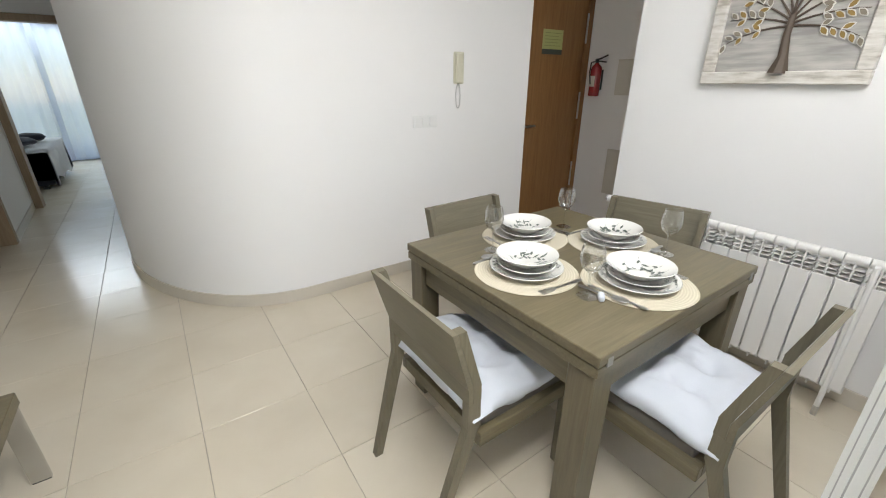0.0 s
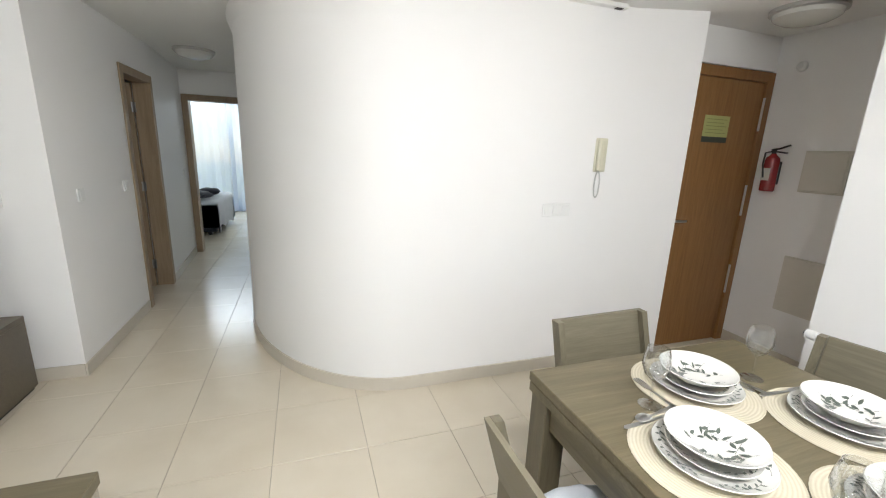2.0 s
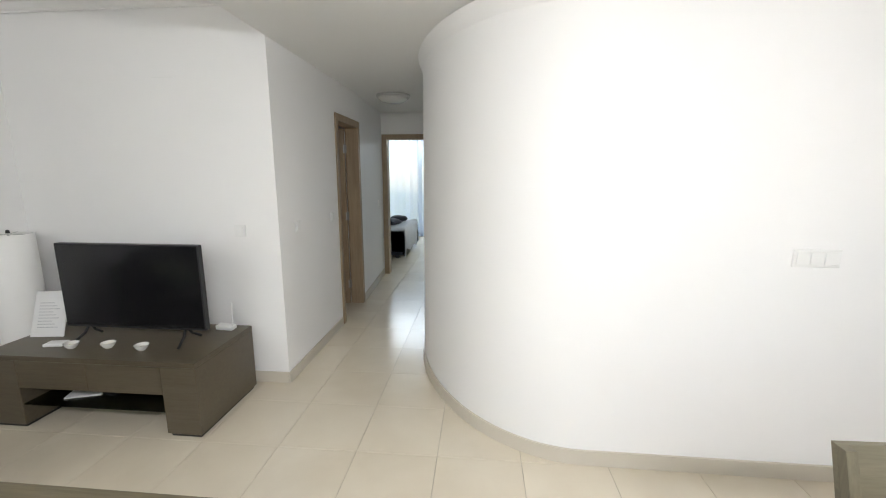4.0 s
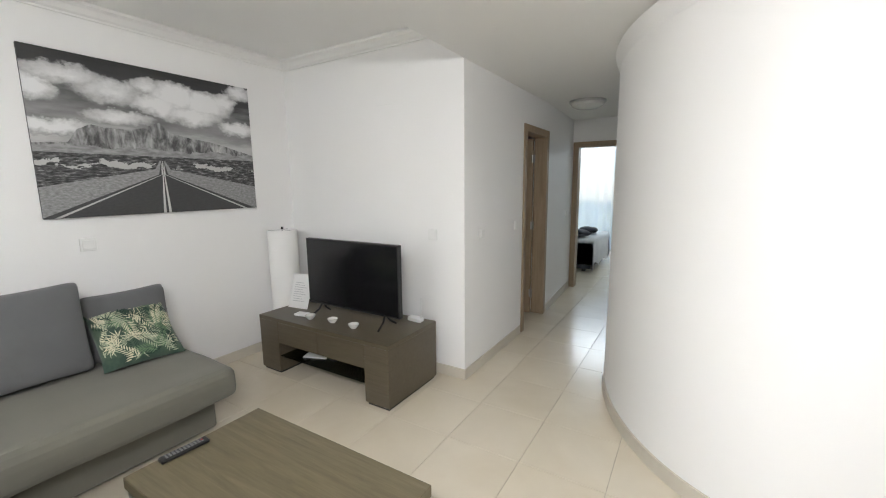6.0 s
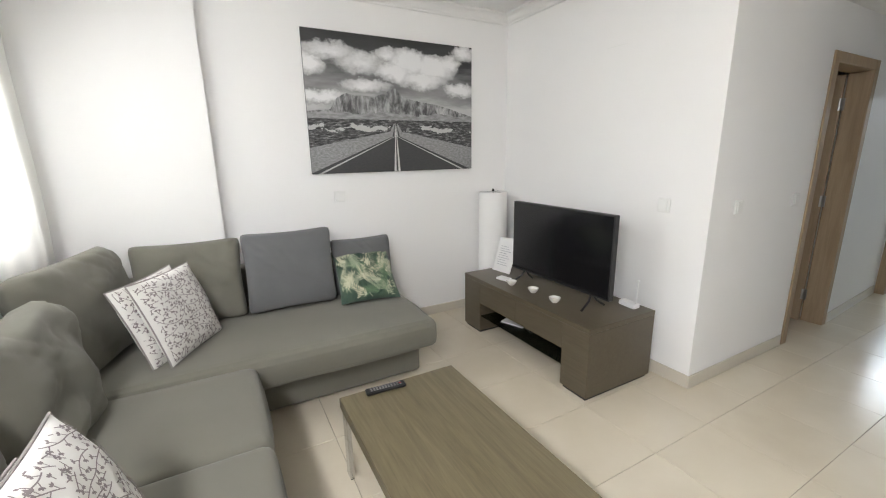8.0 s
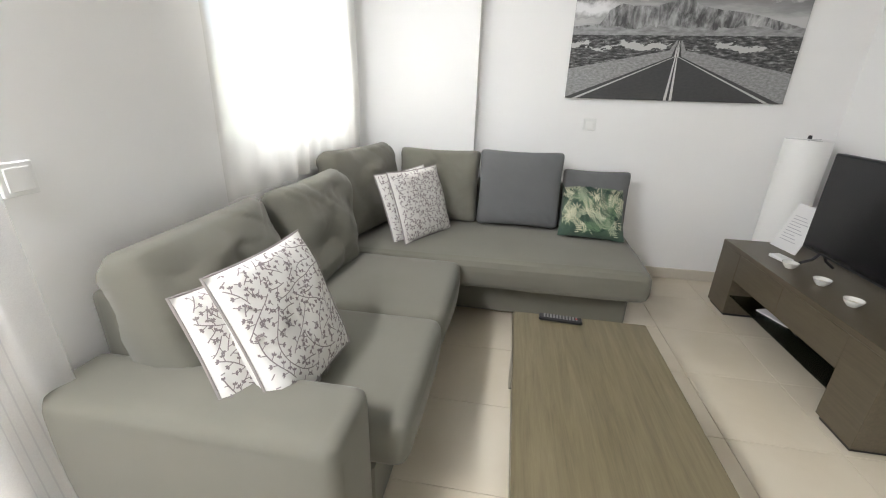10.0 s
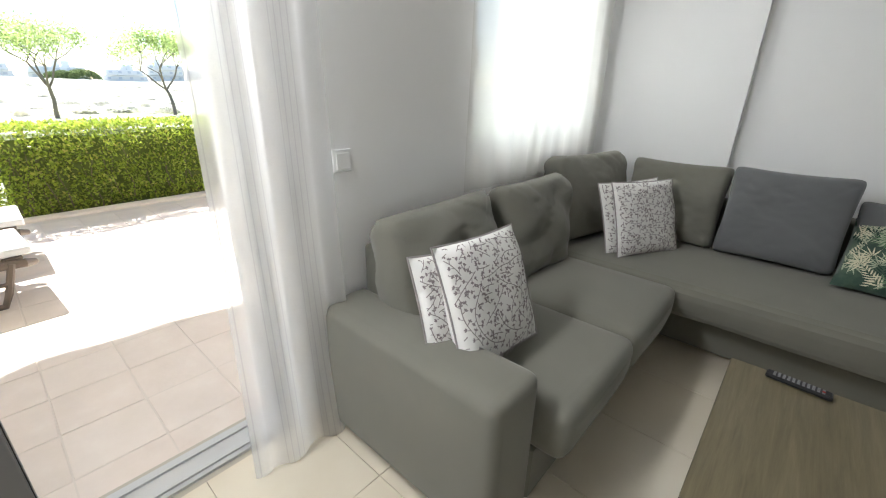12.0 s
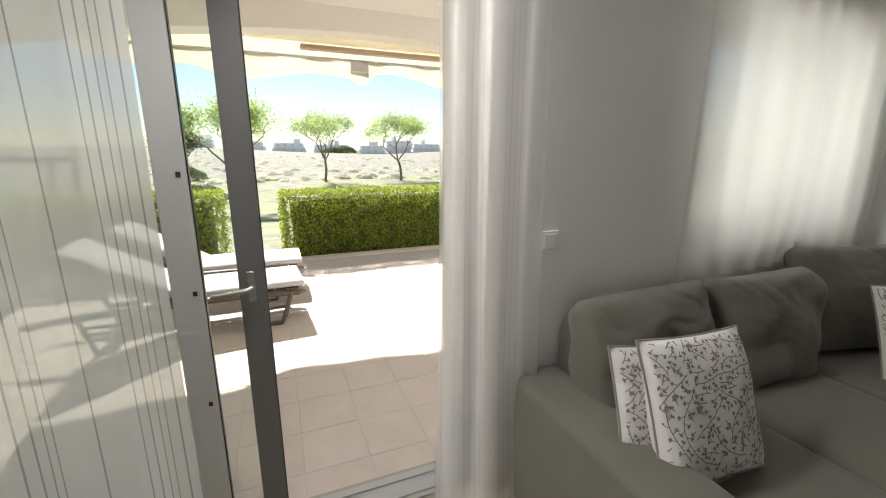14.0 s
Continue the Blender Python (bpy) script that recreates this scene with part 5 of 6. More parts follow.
fx = thing("fire_extinguisher", (3.27, 3.235, 1.29), "red fire extinguisher hung on the entrance wall", "fire extinguisher")
bm = bmesh.new()
lathe(bm, [(0, 0), (0.042, 0.0), (0.047, 0.006), (0.047, 0.22), (0.042, 0.245), (0.02, 0.265), (0.016, 0.275), (0, 0.275)], 24)
part("cylinder", bm, Mat("red_enamel", (0.3, 0.025, 0.028), 0.25, Coat_Weight=0.3).m, fx, smooth=True)
part("label_patch", boxes(((-0.049, -0.028, 0.08), (-0.0455, 0.028, 0.17))), Mat("pale_label", (0.6, 0.56, 0.5), 0.5).m, fx)
bm = bmesh.new()
tube(bm, [(0, 0, 0.275), (0, 0, 0.3)], 0.014, 10)
tube(bm, [(0, 0.02, 0.302), (0, -0.03, 0.31), (0, -0.1, 0.335)], 0.007, 8)
tube(bm, [(0, 0.02, 0.29), (0, -0.03, 0.288), (0, -0.09, 0.28)], 0.006, 8)
part("valve_lever", bm, BLACK_PLASTIC, fx, "black and red squeeze lever", smooth=True)
bm = bmesh.new()
tube(bm, [(0, 0.015, 0.29), (-0.03, 0.04, 0.28), (-0.052, 0.03, 0.2), (-0.052, 0.01, 0.1)], 0.006, 8)
part("hose", bm, BLACK_PLASTIC, fx, smooth=True)
part("bracket", boxes(((0.046, -0.02, 0.05), (0.079, 0.02, 0.22))), BLACK_PLASTIC, fx)


def wall_panel(y0, y1, z0, z1, label):
    p = thing("fuse_box", (E_X - 0.001, 0, 0), label, "electrical panel")
    mm = paint("panel_beige", (0.66, 0.63, 0.56), 0.04, 0.45, 0.03)
    part("frame", boxes(((-0.012, y0, z0), (0, y1, z1)), bevel=0.003), mm, p)
    part("door", boxes(((-0.02, y0 + 0.012, z0 + 0.012), (-0.0125, y1 - 0.012, z1 - 0.012)), bevel=0.003), mm, p)


wall_panel(2.80, 3.07, 1.30, 1.59, "beige fuse box door flush in the entrance wall")
wall_panel(2.72, 3.05, 0.41, 0.83, "beige lower service panel in the entrance wall")
sm = thing("alarm_sensor", (E_X - 0.001, 3.22, 2.17), "small round white sensor high on the entrance wall", "sensor")
bm = bmesh.new()
lathe(bm, [(0, 0), (0.035, 0), (0.033, 0.02), (0.02, 0.03), (0, 0.03)], 20)
part("body", bm, WHITE_PLASTIC, sm, smooth=True, m=pose(0, 0, 0, 0, -90, 0))


def ceiling_lamp(x, y, label):
    c = thing("ceiling_lamp", (x, y, LOW - 0.001), label, "ceiling lamp", "round ceiling lamps")
    bm = bmesh.new()
    lathe(bm, [(0, 0), (0.19, 0), (0.19, -0.02), (0.175, -0.026), (0, -0.026)], 36)
    part("rim", bm, Mat("brushed_rim", (0.45, 0.44, 0.42), 0.4, Metallic=0.5).m, c, smooth=True)
    bm = bmesh.new()
    lathe(bm, [(0.172, -0.0265), (0.165, -0.05), (0.12, -0.075), (0.06, -0.088), (0, -0.09)], 36)
    part("shade", bm, Mat("opal_glass", (0.62, 0.62, 0.58), 0.2).m, c, "opal glass bowl", smooth=True)


ceiling_lamp(-1.03, 6.12, "round opal ceiling lamp in the corridor, switched off")
ceiling_lamp(2.85, 2.95, "round opal ceiling lamp before the entrance door, switched off")
el = thing("emergency_light", (1.66, P_Y - 0.001, 2.372), "slim white emergency light close under the ceiling", "emergency light")
part("housing", boxes(((-0.2, -0.05, 0.0), (0.2, 0.0, 0.026)), bevel=0.004), WHITE_PLASTIC, el)
part("lens", boxes(((0.12, -0.04, -0.004), (0.17, -0.015, -0.0005))), BLACK_PLASTIC, el, "dark test button")
for x, y, z, lab in ((1.48, P_Y - 0.001, 2.15, "thin cover strip on the white dining room wall"), (-2.15, TV_Y - 0.001, 2.16, "thin cover strip on the wall above the television")):
    cs = thing("cover_strip", (x, y, z), lab, "cover strip")
    part("strip", boxes(((-0.08, -0.003, -0.003), (0.08, 0.0, 0.003)), bevel=0.0005), WHITE_PLASTIC, cs)


# ---- living room ----
def sofa():
    s = thing("corner_sofa", (0, 0, 0), "grey-green velour corner sofa with loose back cushions", "sofa")
    bm = bmesh.new()
    slab_cushion(bm, (-0.955, 0.70, 0.05), (-0.715, 1.56, 0.60), 0.04, 0.012, 6)
    part("arm", bm, SOFA, s, "grey-green velour arm", smooth=True, angle=80)
    part("base", boxes(((-2.44, 0.78, 0.03), (-0.965, 1.555, 0.27)), ((W_X + 0.15, 0.78, 0.03), (-2.445, 2.67, 0.27)), bevel=0.012), SOFA, s)
    bm = bmesh.new()
    slab_cushion(bm, (-2.3, 0.69, 0.2), (-0.965, 0.80, 0.78), 0.03, 0.01, 6)
    part("back_frame", bm, SOFA, s, smooth=True, angle=80)
    bm = bmesh.new()
    slab_cushion(bm, (W_X + 0.1, 0.69, 0.2), (W_X + 0.21, 2.70, 0.74), 0.03, 0.01, 6)
    part("back_frame", bm, SOFA, s, smooth=True, angle=80)
    for x0, x1, k in ((-1.575, -0.965, 1), (-2.235, -1.58, 2)):
        bm = bmesh.new()
        slab_cushion(bm, (x0, 0.80, 0.272), (x1, 1.66, 0.46), 0.055, 0.016, 10, k)
        part("seat_cushion", bm, SOFA, s, smooth=True, angle=80)
    bm = bmesh.new()
    slab_cushion(bm, (W_X + 0.20, 0.80, 0.275), (-2.24, 2.72, 0.465), 0.07, 0.016, 14, 3)
    part("seat_cushion", bm, SOFA, s, smooth=True, angle=80)
    for x in (-0.85, -2.3):
        for y in (0.85, 1.45):
            part("foot", boxes(((x - 0.03, y - 0.03, 0), (x + 0.03, y + 0.03, 0.05 if x > -1 else 0.03))), BLACK_PLASTIC, s)
    for y in (2.0, 2.6):
        part("foot", boxes(((-2.6, y - 0.03, 0), (-2.54, y + 0.03, 0.03))), BLACK_PLASTIC, s)

    def cushion(x, y, z, w, h, t, rz, tilt, material, seed, label="", wave=0.035):
        bm = bmesh.new()
        pillow(bm, w, h, t, 46, 0.24, wave, seed, (), 0.011 if wave > 0.02 else 0.005, 15)
        part("back_cushion", bm, material, s, label, smooth=True, angle=80, m=pose(x, y, z, 0, 0, rz) @ pose(0, 0, 0, tilt, 0, 0))

    cushion(-1.235, 0.92, 0.685, 0.72, 0.53, 0.24, 2, 12, SOFA, 1)
    cushion(-1.95, 0.94, 0.69, 0.64, 0.52, 0.24, -2, 12, SOFA, 2)
    cushion(-2.66, 0.94, 0.74, 0.70, 0.56, 0.24, -16, 12, SOFA, 3)
    cushion(-3.0, 1.38, 0.72, 0.60, 0.52, 0.2, -92, 12, SOFA, 4)
    cushion(-2.95, 1.965, 0.735, 0.58, 0.53, 0.17, -90, 10, SOFA_BLUE, 5, "blue-grey loose back cushion", 0.012)
    cushion(-3.04, 2.49, 0.67, 0.46, 0.42, 0.16, -90, 8, SOFA_BLUE, 6, "smaller blue-grey back cushion", 0.012)


sofa()


def sprig_cloth():
    """White cotton under the twig print."""
    m = Mat("twig_print_cotton", (0.72, 0.7, 0.66), 0.9, Sheen_Weight=0.2)
    m.color(m.mix(m.noise(14, 3), (0.7, 0.68, 0.64), (0.77, 0.755, 0.72)))
    return m.bump(m.noise(500, 2), 0.3, 0.0006).m


def leaf_cloth():
    """Dark green ground for the palm leaf cushion."""
    m = Mat("green_print_cotton", (0.12, 0.16, 0.1), 0.9, Sheen_Weight=0.2)
    n = m.noise(12, 3)
    m.color(m.ramp(n, [(0.35, (0.035, 0.07, 0.05)), (0.7, (0.08, 0.13, 0.08))]))
    return m.bump(m.noise(500, 2), 0.3, 0.0006).m


TWIG, GREENCLOTH, PIPING = sprig_cloth(), leaf_cloth(), fabric("grey_piping", (0.3, 0.27, 0.26))


def scatter_cushion(name, m, w, h, t, material, label, seed, piping=True):
    c = thing(name, m, label, "cushion", "scatter cushions on the sofa")
    bm = bmesh.new()
    pillow(bm, w, h, t, 20, 0.5, 0.012, seed)
    part("cover", bm, material, c, smooth=True, angle=80)
    if piping:
        pts = []
        for i in range(61):
            a = i / 60 * 4
            k, f = int(a) % 4, a - int(a)
            u, v = ((2 * f - 1, -1), (1, 2 * f - 1), (1 - 2 * f, 1), (-1, 1 - 2 * f))[k]
            pinch = 1 - 0.05 * (1 - abs(u) ** 2) * abs(v) ** 3 - 0.05 * (1 - abs(v) ** 2) * abs(u) ** 3
            pts.append((u * w / 2 * pinch, 0, v * h / 2 * pinch))
        bm = bmesh.new()
        tube(bm, pts, 0.004, 6, cap=False)
        part("piping", bm, PIPING, c, smooth=True)
    return c


def leaning(cx, cy, cz, right, up):
    """A pose whose x runs along right and whose z runs along up."""
    r, u = Vector(right).normalized(), Vector(up)
    u = (u - r * u.dot(r)).normalized()
    y = u.cross(r)
    m = Matrix((r, y, u)).transposed().to_4x4()
    return Matrix.Translation((cx, cy, cz)) @ m


TWIG_INK = Mat("mauve_grey_ink", (0.25, 0.215, 0.215), 0.9).m


def cushion_y(x, z, w, h, t, seed, wave=0.012):
    """Depth of the front face of a scatter cushion."""
    u, v = max(-1, min(1, 2 * x / w)), max(-1, min(1, 2 * z / h))
    d = ((1 - abs(u) ** 2.6) * (1 - abs(v) ** 2.6)) ** 0.5
    k = wave * noise.noise(Vector((u * 1.7 + seed, v * 1.7, -2.0 + seed))) + wave * 0.1 * noise.noise(Vector((u * 5 + seed, v * 5, -3.0)))
    return -(t / 2 * d + k * min(1, d * 2)) - 0.0028


def twig_print(parent, w, h, t, seed):
    """Wandering twigs with small leaves, printed on the cushion's face."""
    rg = random.Random(seed)
    bm = bmesh.new()
    lim_x, lim_z = w * 0.47, h * 0.47

    def vert(x, z):
        pu, pv = abs(2 * x / w), abs(2 * z / h)
        return bm.verts.new((x, cushion_y(x, z, w, h, t, seed), z))

    def leafy(x, z, a, ln, wd):
        pts = []
        for s, q in ((0, 0), (0.35, 1), (0.7, 0.8), (1, 0), (0.7, -0.8), (0.35, -1)):
            pts.append((x + math.cos(a) * ln * s - math.sin(a) * wd * q, z + math.sin(a) * ln * s + math.cos(a) * wd * q))
        if all(abs(px) < lim_x and abs(pz) < lim_z for px, pz in pts):
            bm.faces.new([vert(px, pz) for px, pz in pts])

    def strip(pts, wd):
        prev = None
        for i, (x, z) in enumerate(pts):
            if abs(x) > lim_x or abs(z) > lim_z:
                prev = None
                continue
            x2, z2 = pts[min(i + 1, len(pts) - 1)]
            x1, z1 = pts[max(i - 1, 0)]
            a = math.atan2(z2 - z1, x2 - x1)
            cur = (vert(x - math.sin(a) * wd, z + math.cos(a) * wd), vert(x + math.sin(a) * wd, z - math.cos(a) * wd))
            if prev:
                bm.faces.new((prev[0], cur[0], cur[1], prev[1]))
            prev = cur

    taken = {}

    def free(x, z, gap):
        k = int(gap / 0.004) + 1
        cx, cz = int(x / 0.004), int(z / 0.004)
        return not any(math.hypot(px - x, pz - z) < gap for i in range(cx - k, cx + k + 1) for j in range(cz - k, cz + k + 1) for px, pz in taken.get((i, j), ()))

    def take(pts):
        for x, z in pts:
            taken.setdefault((int(x / 0.004), int(z / 0.004)), []).append((x, z))

    for _ in range(1800):
        x, z = rg.uniform(-lim_x, lim_x), rg.uniform(-lim_z, lim_z)
        if not free(x, z, 0.0135):
            continue
        a, bend = rg.uniform(0, 6.28), rg.choice((-1, 1)) * rg.uniform(5, 11)
        stem = [(x, z)]
        for s in range(60):
            nx, nz = stem[-1][0] + math.cos(a) * 0.005, stem[-1][1] + math.sin(a) * 0.005
            if abs(nx) > lim_x or abs(nz) > lim_z or not free(nx, nz, 0.0125):
                break
            stem.append((nx, nz))
            a += bend * 0.005
            if rg.random() < 0.05:
                bend = -bend
        if len(stem) < 3:
            continue
        strip(stem, 0.0014)
        take(stem)
        buds = [(stem[-1], a)]
        for i in range(2, len(stem) - 1, 4):
            side = 1 if (i // 4) % 2 else -1
            b = math.atan2(stem[i + 1][1] - stem[i][1], stem[i + 1][0] - stem[i][0]) + side * rg.uniform(0.8, 1.1)
            tw = [stem[i]]
            for _k in range(3):
                tw.append((tw[-1][0] + math.cos(b) * 0.0045, tw[-1][1] + math.sin(b) * 0.0045))
            strip(tw, 0.0012)
            take(tw[3:])
            buds.append((tw[-1], b))
        for (bx, bz), b in buds:
            for q in (-0.85, 0.0, 0.85):
                leafy(bx, bz, b + q, rg.uniform(0.0085, 0.0108), 0.0027)
    ob = part("twig_print", bm, TWIG_INK, parent, "grey-mauve twig print")
    tagged(ob, kind="stuff")


A = leaning(-2.60, 1.34, 0.68, (-0.44, 0.26, 0.0), (-0.04, -0.15, 0.40))
twig_print(scatter_cushion("twig_cushion", A, 0.45, 0.45, 0.13, TWIG, "square white cushion with grey twig print on the sofa corner", 11), 0.45, 0.45, 0.13, 11)
twig_print(scatter_cushion("twig_cushion", A @ pose(-0.03, 0.075, 0.015, 0, -2, 0), 0.45, 0.45, 0.11, TWIG, "square white cushion with grey twig print, behind another", 12), 0.45, 0.45, 0.11, 12)
B = leaning(-1.085, 1.265, 0.70, (-0.44, 0.01, -0.02), (0.0, -0.16, 0.38))
twig_print(scatter_cushion("twig_cushion", B, 0.45, 0.45, 0.14, TWIG, "square white cushion with grey twig print near the sofa arm", 13), 0.45, 0.45, 0.14, 13)
twig_print(scatter_cushion("twig_cushion", B @ pose(-0.05, 0.085, -0.03, 0, 4, 0), 0.45, 0.45, 0.11, TWIG, "square twig print cushion leaning behind the front one", 14), 0.45, 0.45, 0.11, 14)
L = leaning(-2.885, 2.46, 0.63, (0.03, 0.42, -0.01), (-0.34, 0.03, 0.30))
leafc = scatter_cushion("leaf_cushion", L, 0.42, 0.44, 0.12, GREENCLOTH, "green cushion printed with palm leaves on the sofa end", 15, False)


def palm_print(parent, w, h, t):
    """Palm fronds printed on the cushion: thin blades just over its face."""
    rg = random.Random(8)
    cols = [Mat("frond_cream", (0.62, 0.6, 0.43), 0.9).m, Mat("frond_green", (0.13, 0.22, 0.12), 0.9).m, Mat("frond_pale", (0.36, 0.41, 0.29), 0.9).m, Mat("frond_dark", (0.02, 0.05, 0.035), 0.9).m]
    bms = [bmesh.new() for _ in cols]
    for k in range(84):
        cx, cz, a0 = rg.uniform(-w * 0.46, w * 0.46), rg.uniform(-h * 0.46, h * 0.46), rg.uniform(0, 6.28)
        b = bms[(0, 2, 1, 0, 2, 3)[k % 6]]
        lift = 0.0009 + 0.00004 * k
        fan = rg.random() < 0.45
        for i in range(15):
            if fan and i % 2:
                continue
            if fan:
                a, sx, sz, ln = a0 + (i - 7) * 0.24, cx, cz, 0.07 - abs(i - 7) * 0.002
            else:
                side = 1 if i % 2 else -1
                sx, sz = cx + math.cos(a0) * i * 0.008, cz + math.sin(a0) * i * 0.008
                a, ln = a0 + side * 0.8, 0.05 - i * 0.0018
            vs = []
            for s, q in ((0.05, 0.0), (0.3, 0.0032), (0.65, 0.003), (1.0, 0.0), (0.65, -0.003), (0.3, -0.0032)):
                vs.append((sx + math.cos(a) * ln * s - math.sin(a) * q, sz + math.sin(a) * ln * s + math.cos(a) * q))
            if any(abs(x) > w * 0.47 or abs(z) > h * 0.47 for x, z in vs):
                continue
            b.faces.new([b.verts.new((x, cushion_y(x, z, w, h, t, 15) - lift, z)) for x, z in vs])
    for b, c, l in zip(bms, cols, ("cream", "green", "pale", "dark")):
        tagged(part("leaf_print", b, c, parent, l + " palm leaf print"), kind="stuff")


palm_print(leafc, 0.42, 0.44, 0.12)


def coffee_table():
    x0, x1, y0, y1, z = -1.81, -0.745, 1.965, 2.556, 0.40
    t = thing("coffee_table", (0, 0, 0), "low olive-stained wooden coffee table on flat chrome legs", "coffee table")
    part("tabletop", boxes(((x0, y0, z - 0.05), (x1, y1, z)), bevel=0.003), TABLEWOOD, t)
    part("underframe", boxes(((x0 + 0.08, y0 + 0.03, z - 0.075), (x1 - 0.08, y1 - 0.03, z - 0.051))), BLACK_PLASTIC, t)
    for x, s in ((x0, 1), (x1, -1)):
        a, b = sorted((x + s * 0.006, x + s * 0.066))
        for ya, yb in ((y0 + 0.008, y0 + 0.028), (y1 - 0.028, y1 - 0.008)):
            part("leg", boxes(((a, ya, 0.004), (b, yb, z - 0.051)), bevel=0.002), CHROME, t, "flat chrome leg")
            part("foot_pad", boxes(((a + 0.002, ya + 0.002, 0), (b - 0.002, yb - 0.002, 0.004))), BLACK_PLASTIC, t, "black rubber foot pad")


coffee_table()
rc = thing("remote_control", pose(-1.765, 2.175, 0.4005, 0, 0, 86), "black television remote control lying on the coffee table", "remote control")
part("body", boxes(((-0.095, -0.022, 0), (0.095, 0.022, 0.018)), bevel=0.005), BLACK_PLASTIC, rc)
BTN = Mat("grey_rubber", (0.22, 0.22, 0.22), 0.6).m
for i in range(11):
    for j in range(3):
        part("button", boxes(((-0.075 + i * 0.014, -0.015 + j * 0.011, 0.0182), (-0.067 + i * 0.014, -0.009 + j * 0.011, 0.0205))), BTN if (i, j) != (10, 1) else Mat("red_rubber", (0.4, 0.03, 0.03), 0.5).m, rc)


def tv_stand():
    x0, x1, y0, y1, z = -3.0, -1.63, 3.38, 3.975, 0.472
    t = thing("tv_stand", (0, 0, 0), "low dark-stained wooden television stand with a smoked glass shelf", "tv stand")
    part("top", boxes(((x0, y0, z - 0.032), (x1, y1, z)), bevel=0.002), STANDWOOD, t)
    for a, b in ((x0, x0 + 0.232), (x1 - 0.215, x1)):
        part("side_block", boxes(((a, y0 + 0.001, 0.022), (b, y1 - 0.001, z - 0.033)), bevel=0.002), STANDWOOD, t)
        part("plinth", boxes(((a + 0.015, y0 + 0.015, 0), (b - 0.015, y1 - 0.015, 0.0215))), BLACK_PLASTIC, t)
    xm = (x0 + x1) / 2
    for a, b in ((x0 + 0.233, xm - 0.001), (xm + 0.001, x1 - 0.216)):
        part("drawer_front", boxes(((a, y0 + 0.002, 0.266), (b, y0 + 0.022, z - 0.034)), bevel=0.001), STANDWOOD, t)
    part("drawer_case", boxes(((x0 + 0.233, y0 + 0.023, 0.268), (x1 - 0.216, y1 - 0.002, z - 0.033))), STANDWOOD, t)
    part("shelf", boxes(((x0 + 0.233, y0 + 0.01, 0.15), (x1 - 0.216, y1 - 0.05, 0.158)), bevel=0.001), SMOKE, t, "smoked glass shelf")


tv_stand()
tv = thing("television", (-2.21, 3.66, 0.4725), "black flat-screen television standing on the low stand", "television")
part("cabinet", boxes(((-0.478, -0.012, 0.085), (0.478, 0.03, 0.63)), bevel=0.004), BLACK_PLASTIC, tv)
part("screen", boxes(((-0.469, -0.0145, 0.1), (0.469, -0.0125, 0.621))), SCREEN, tv, "dark glossy screen, switched off")
part("back_housing", boxes(((-0.3, 0.031, 0.12), (0.3, 0.06, 0.42)), bevel=0.01), BLACK_PLASTIC, tv)
for s in (-1, 1):
    bm = bmesh.new()
    tube(bm, [(s * 0.33, 0.0, 0.1), (s * 0.34, -0.03, 0.05), (s * 0.355, -0.11, 0.006)], 0.008, 8)
    tube(bm, [(s * 0.33, 0.01, 0.1), (s * 0.34, 0.04, 0.05), (s * 0.355, 0.1, 0.006)], 0.008, 8)
    part("foot", bm, BLACK_PLASTIC, tv, smooth=True)
for x, y in ((-2.525, 3.513), (-2.305, 3.54), (-2.074, 3.529)):
    b = thing("tealight_bowl", (x, y, 0.4722), "small white ceramic bowl standing before the television", "bowl", "bowls on the tv stand")
    bm = bmesh.new()
    lathe(bm, [(0, 0), (0.02, 0), (0.036, 0.02), (0.041, 0.034), (0.038, 0.034), (0.033, 0.021), (0.018, 0.006), (0, 0.005)], 24)
    part("dish", bm, CHINA, b, smooth=True)
    bm = bmesh.new()
    lathe(bm, [(0, 0.0065), (0.017, 0.0075), (0.018, 0.02), (0, 0.021)], 16)
    part("candle", bm, Mat("wax", (0.6, 0.55, 0.42), 0.5).m, b, smooth=True)
PAPER = Mat("paper", (0.74, 0.74, 0.73), 0.8).m
bk = thing("info_folder", pose(-2.86, 3.655, 0.4725, -20, 0, 8), "white information folder leaning behind the television", "folder")
part("cover", boxes(((-0.105, 0, 0), (0.105, 0.008, 0.3)), bevel=0.001), PAPER, bk)
part("text_lines", boxes(*[((-0.07, -0.001, 0.06 + 0.02 * k), (0.06 - 0.02 * (k % 3), -0.0001, 0.064 + 0.02 * k)) for k in range(9)]), Mat("grey_print", (0.4, 0.4, 0.42), 0.8).m, bk)
rt = thing("router_aerial", pose(-1.77, 3.9, 0.4725, 4, 4, 0), "thin white router aerial behind the television", "router")
part("body", boxes(((-0.06, -0.03, 0), (0.06, 0.03, 0.03)), bevel=0.004), WHITE_PLASTIC, rt)
bm = bmesh.new()
tube(bm, [(0.045, 0.0, 0.03), (0.05, 0.0, 0.2)], 0.005, 8)
part("aerial", bm, WHITE_PLASTIC, rt, smooth=True)
bx = thing("set_top_box", pose(-2.665, 3.545, 0.4725, 0, 0, 12), "small white plastic box on the television stand", "media box")
part("body", boxes(((-0.055, -0.035, 0), (0.055, 0.035, 0.018)), bevel=0.004), WHITE_PLASTIC, bx)
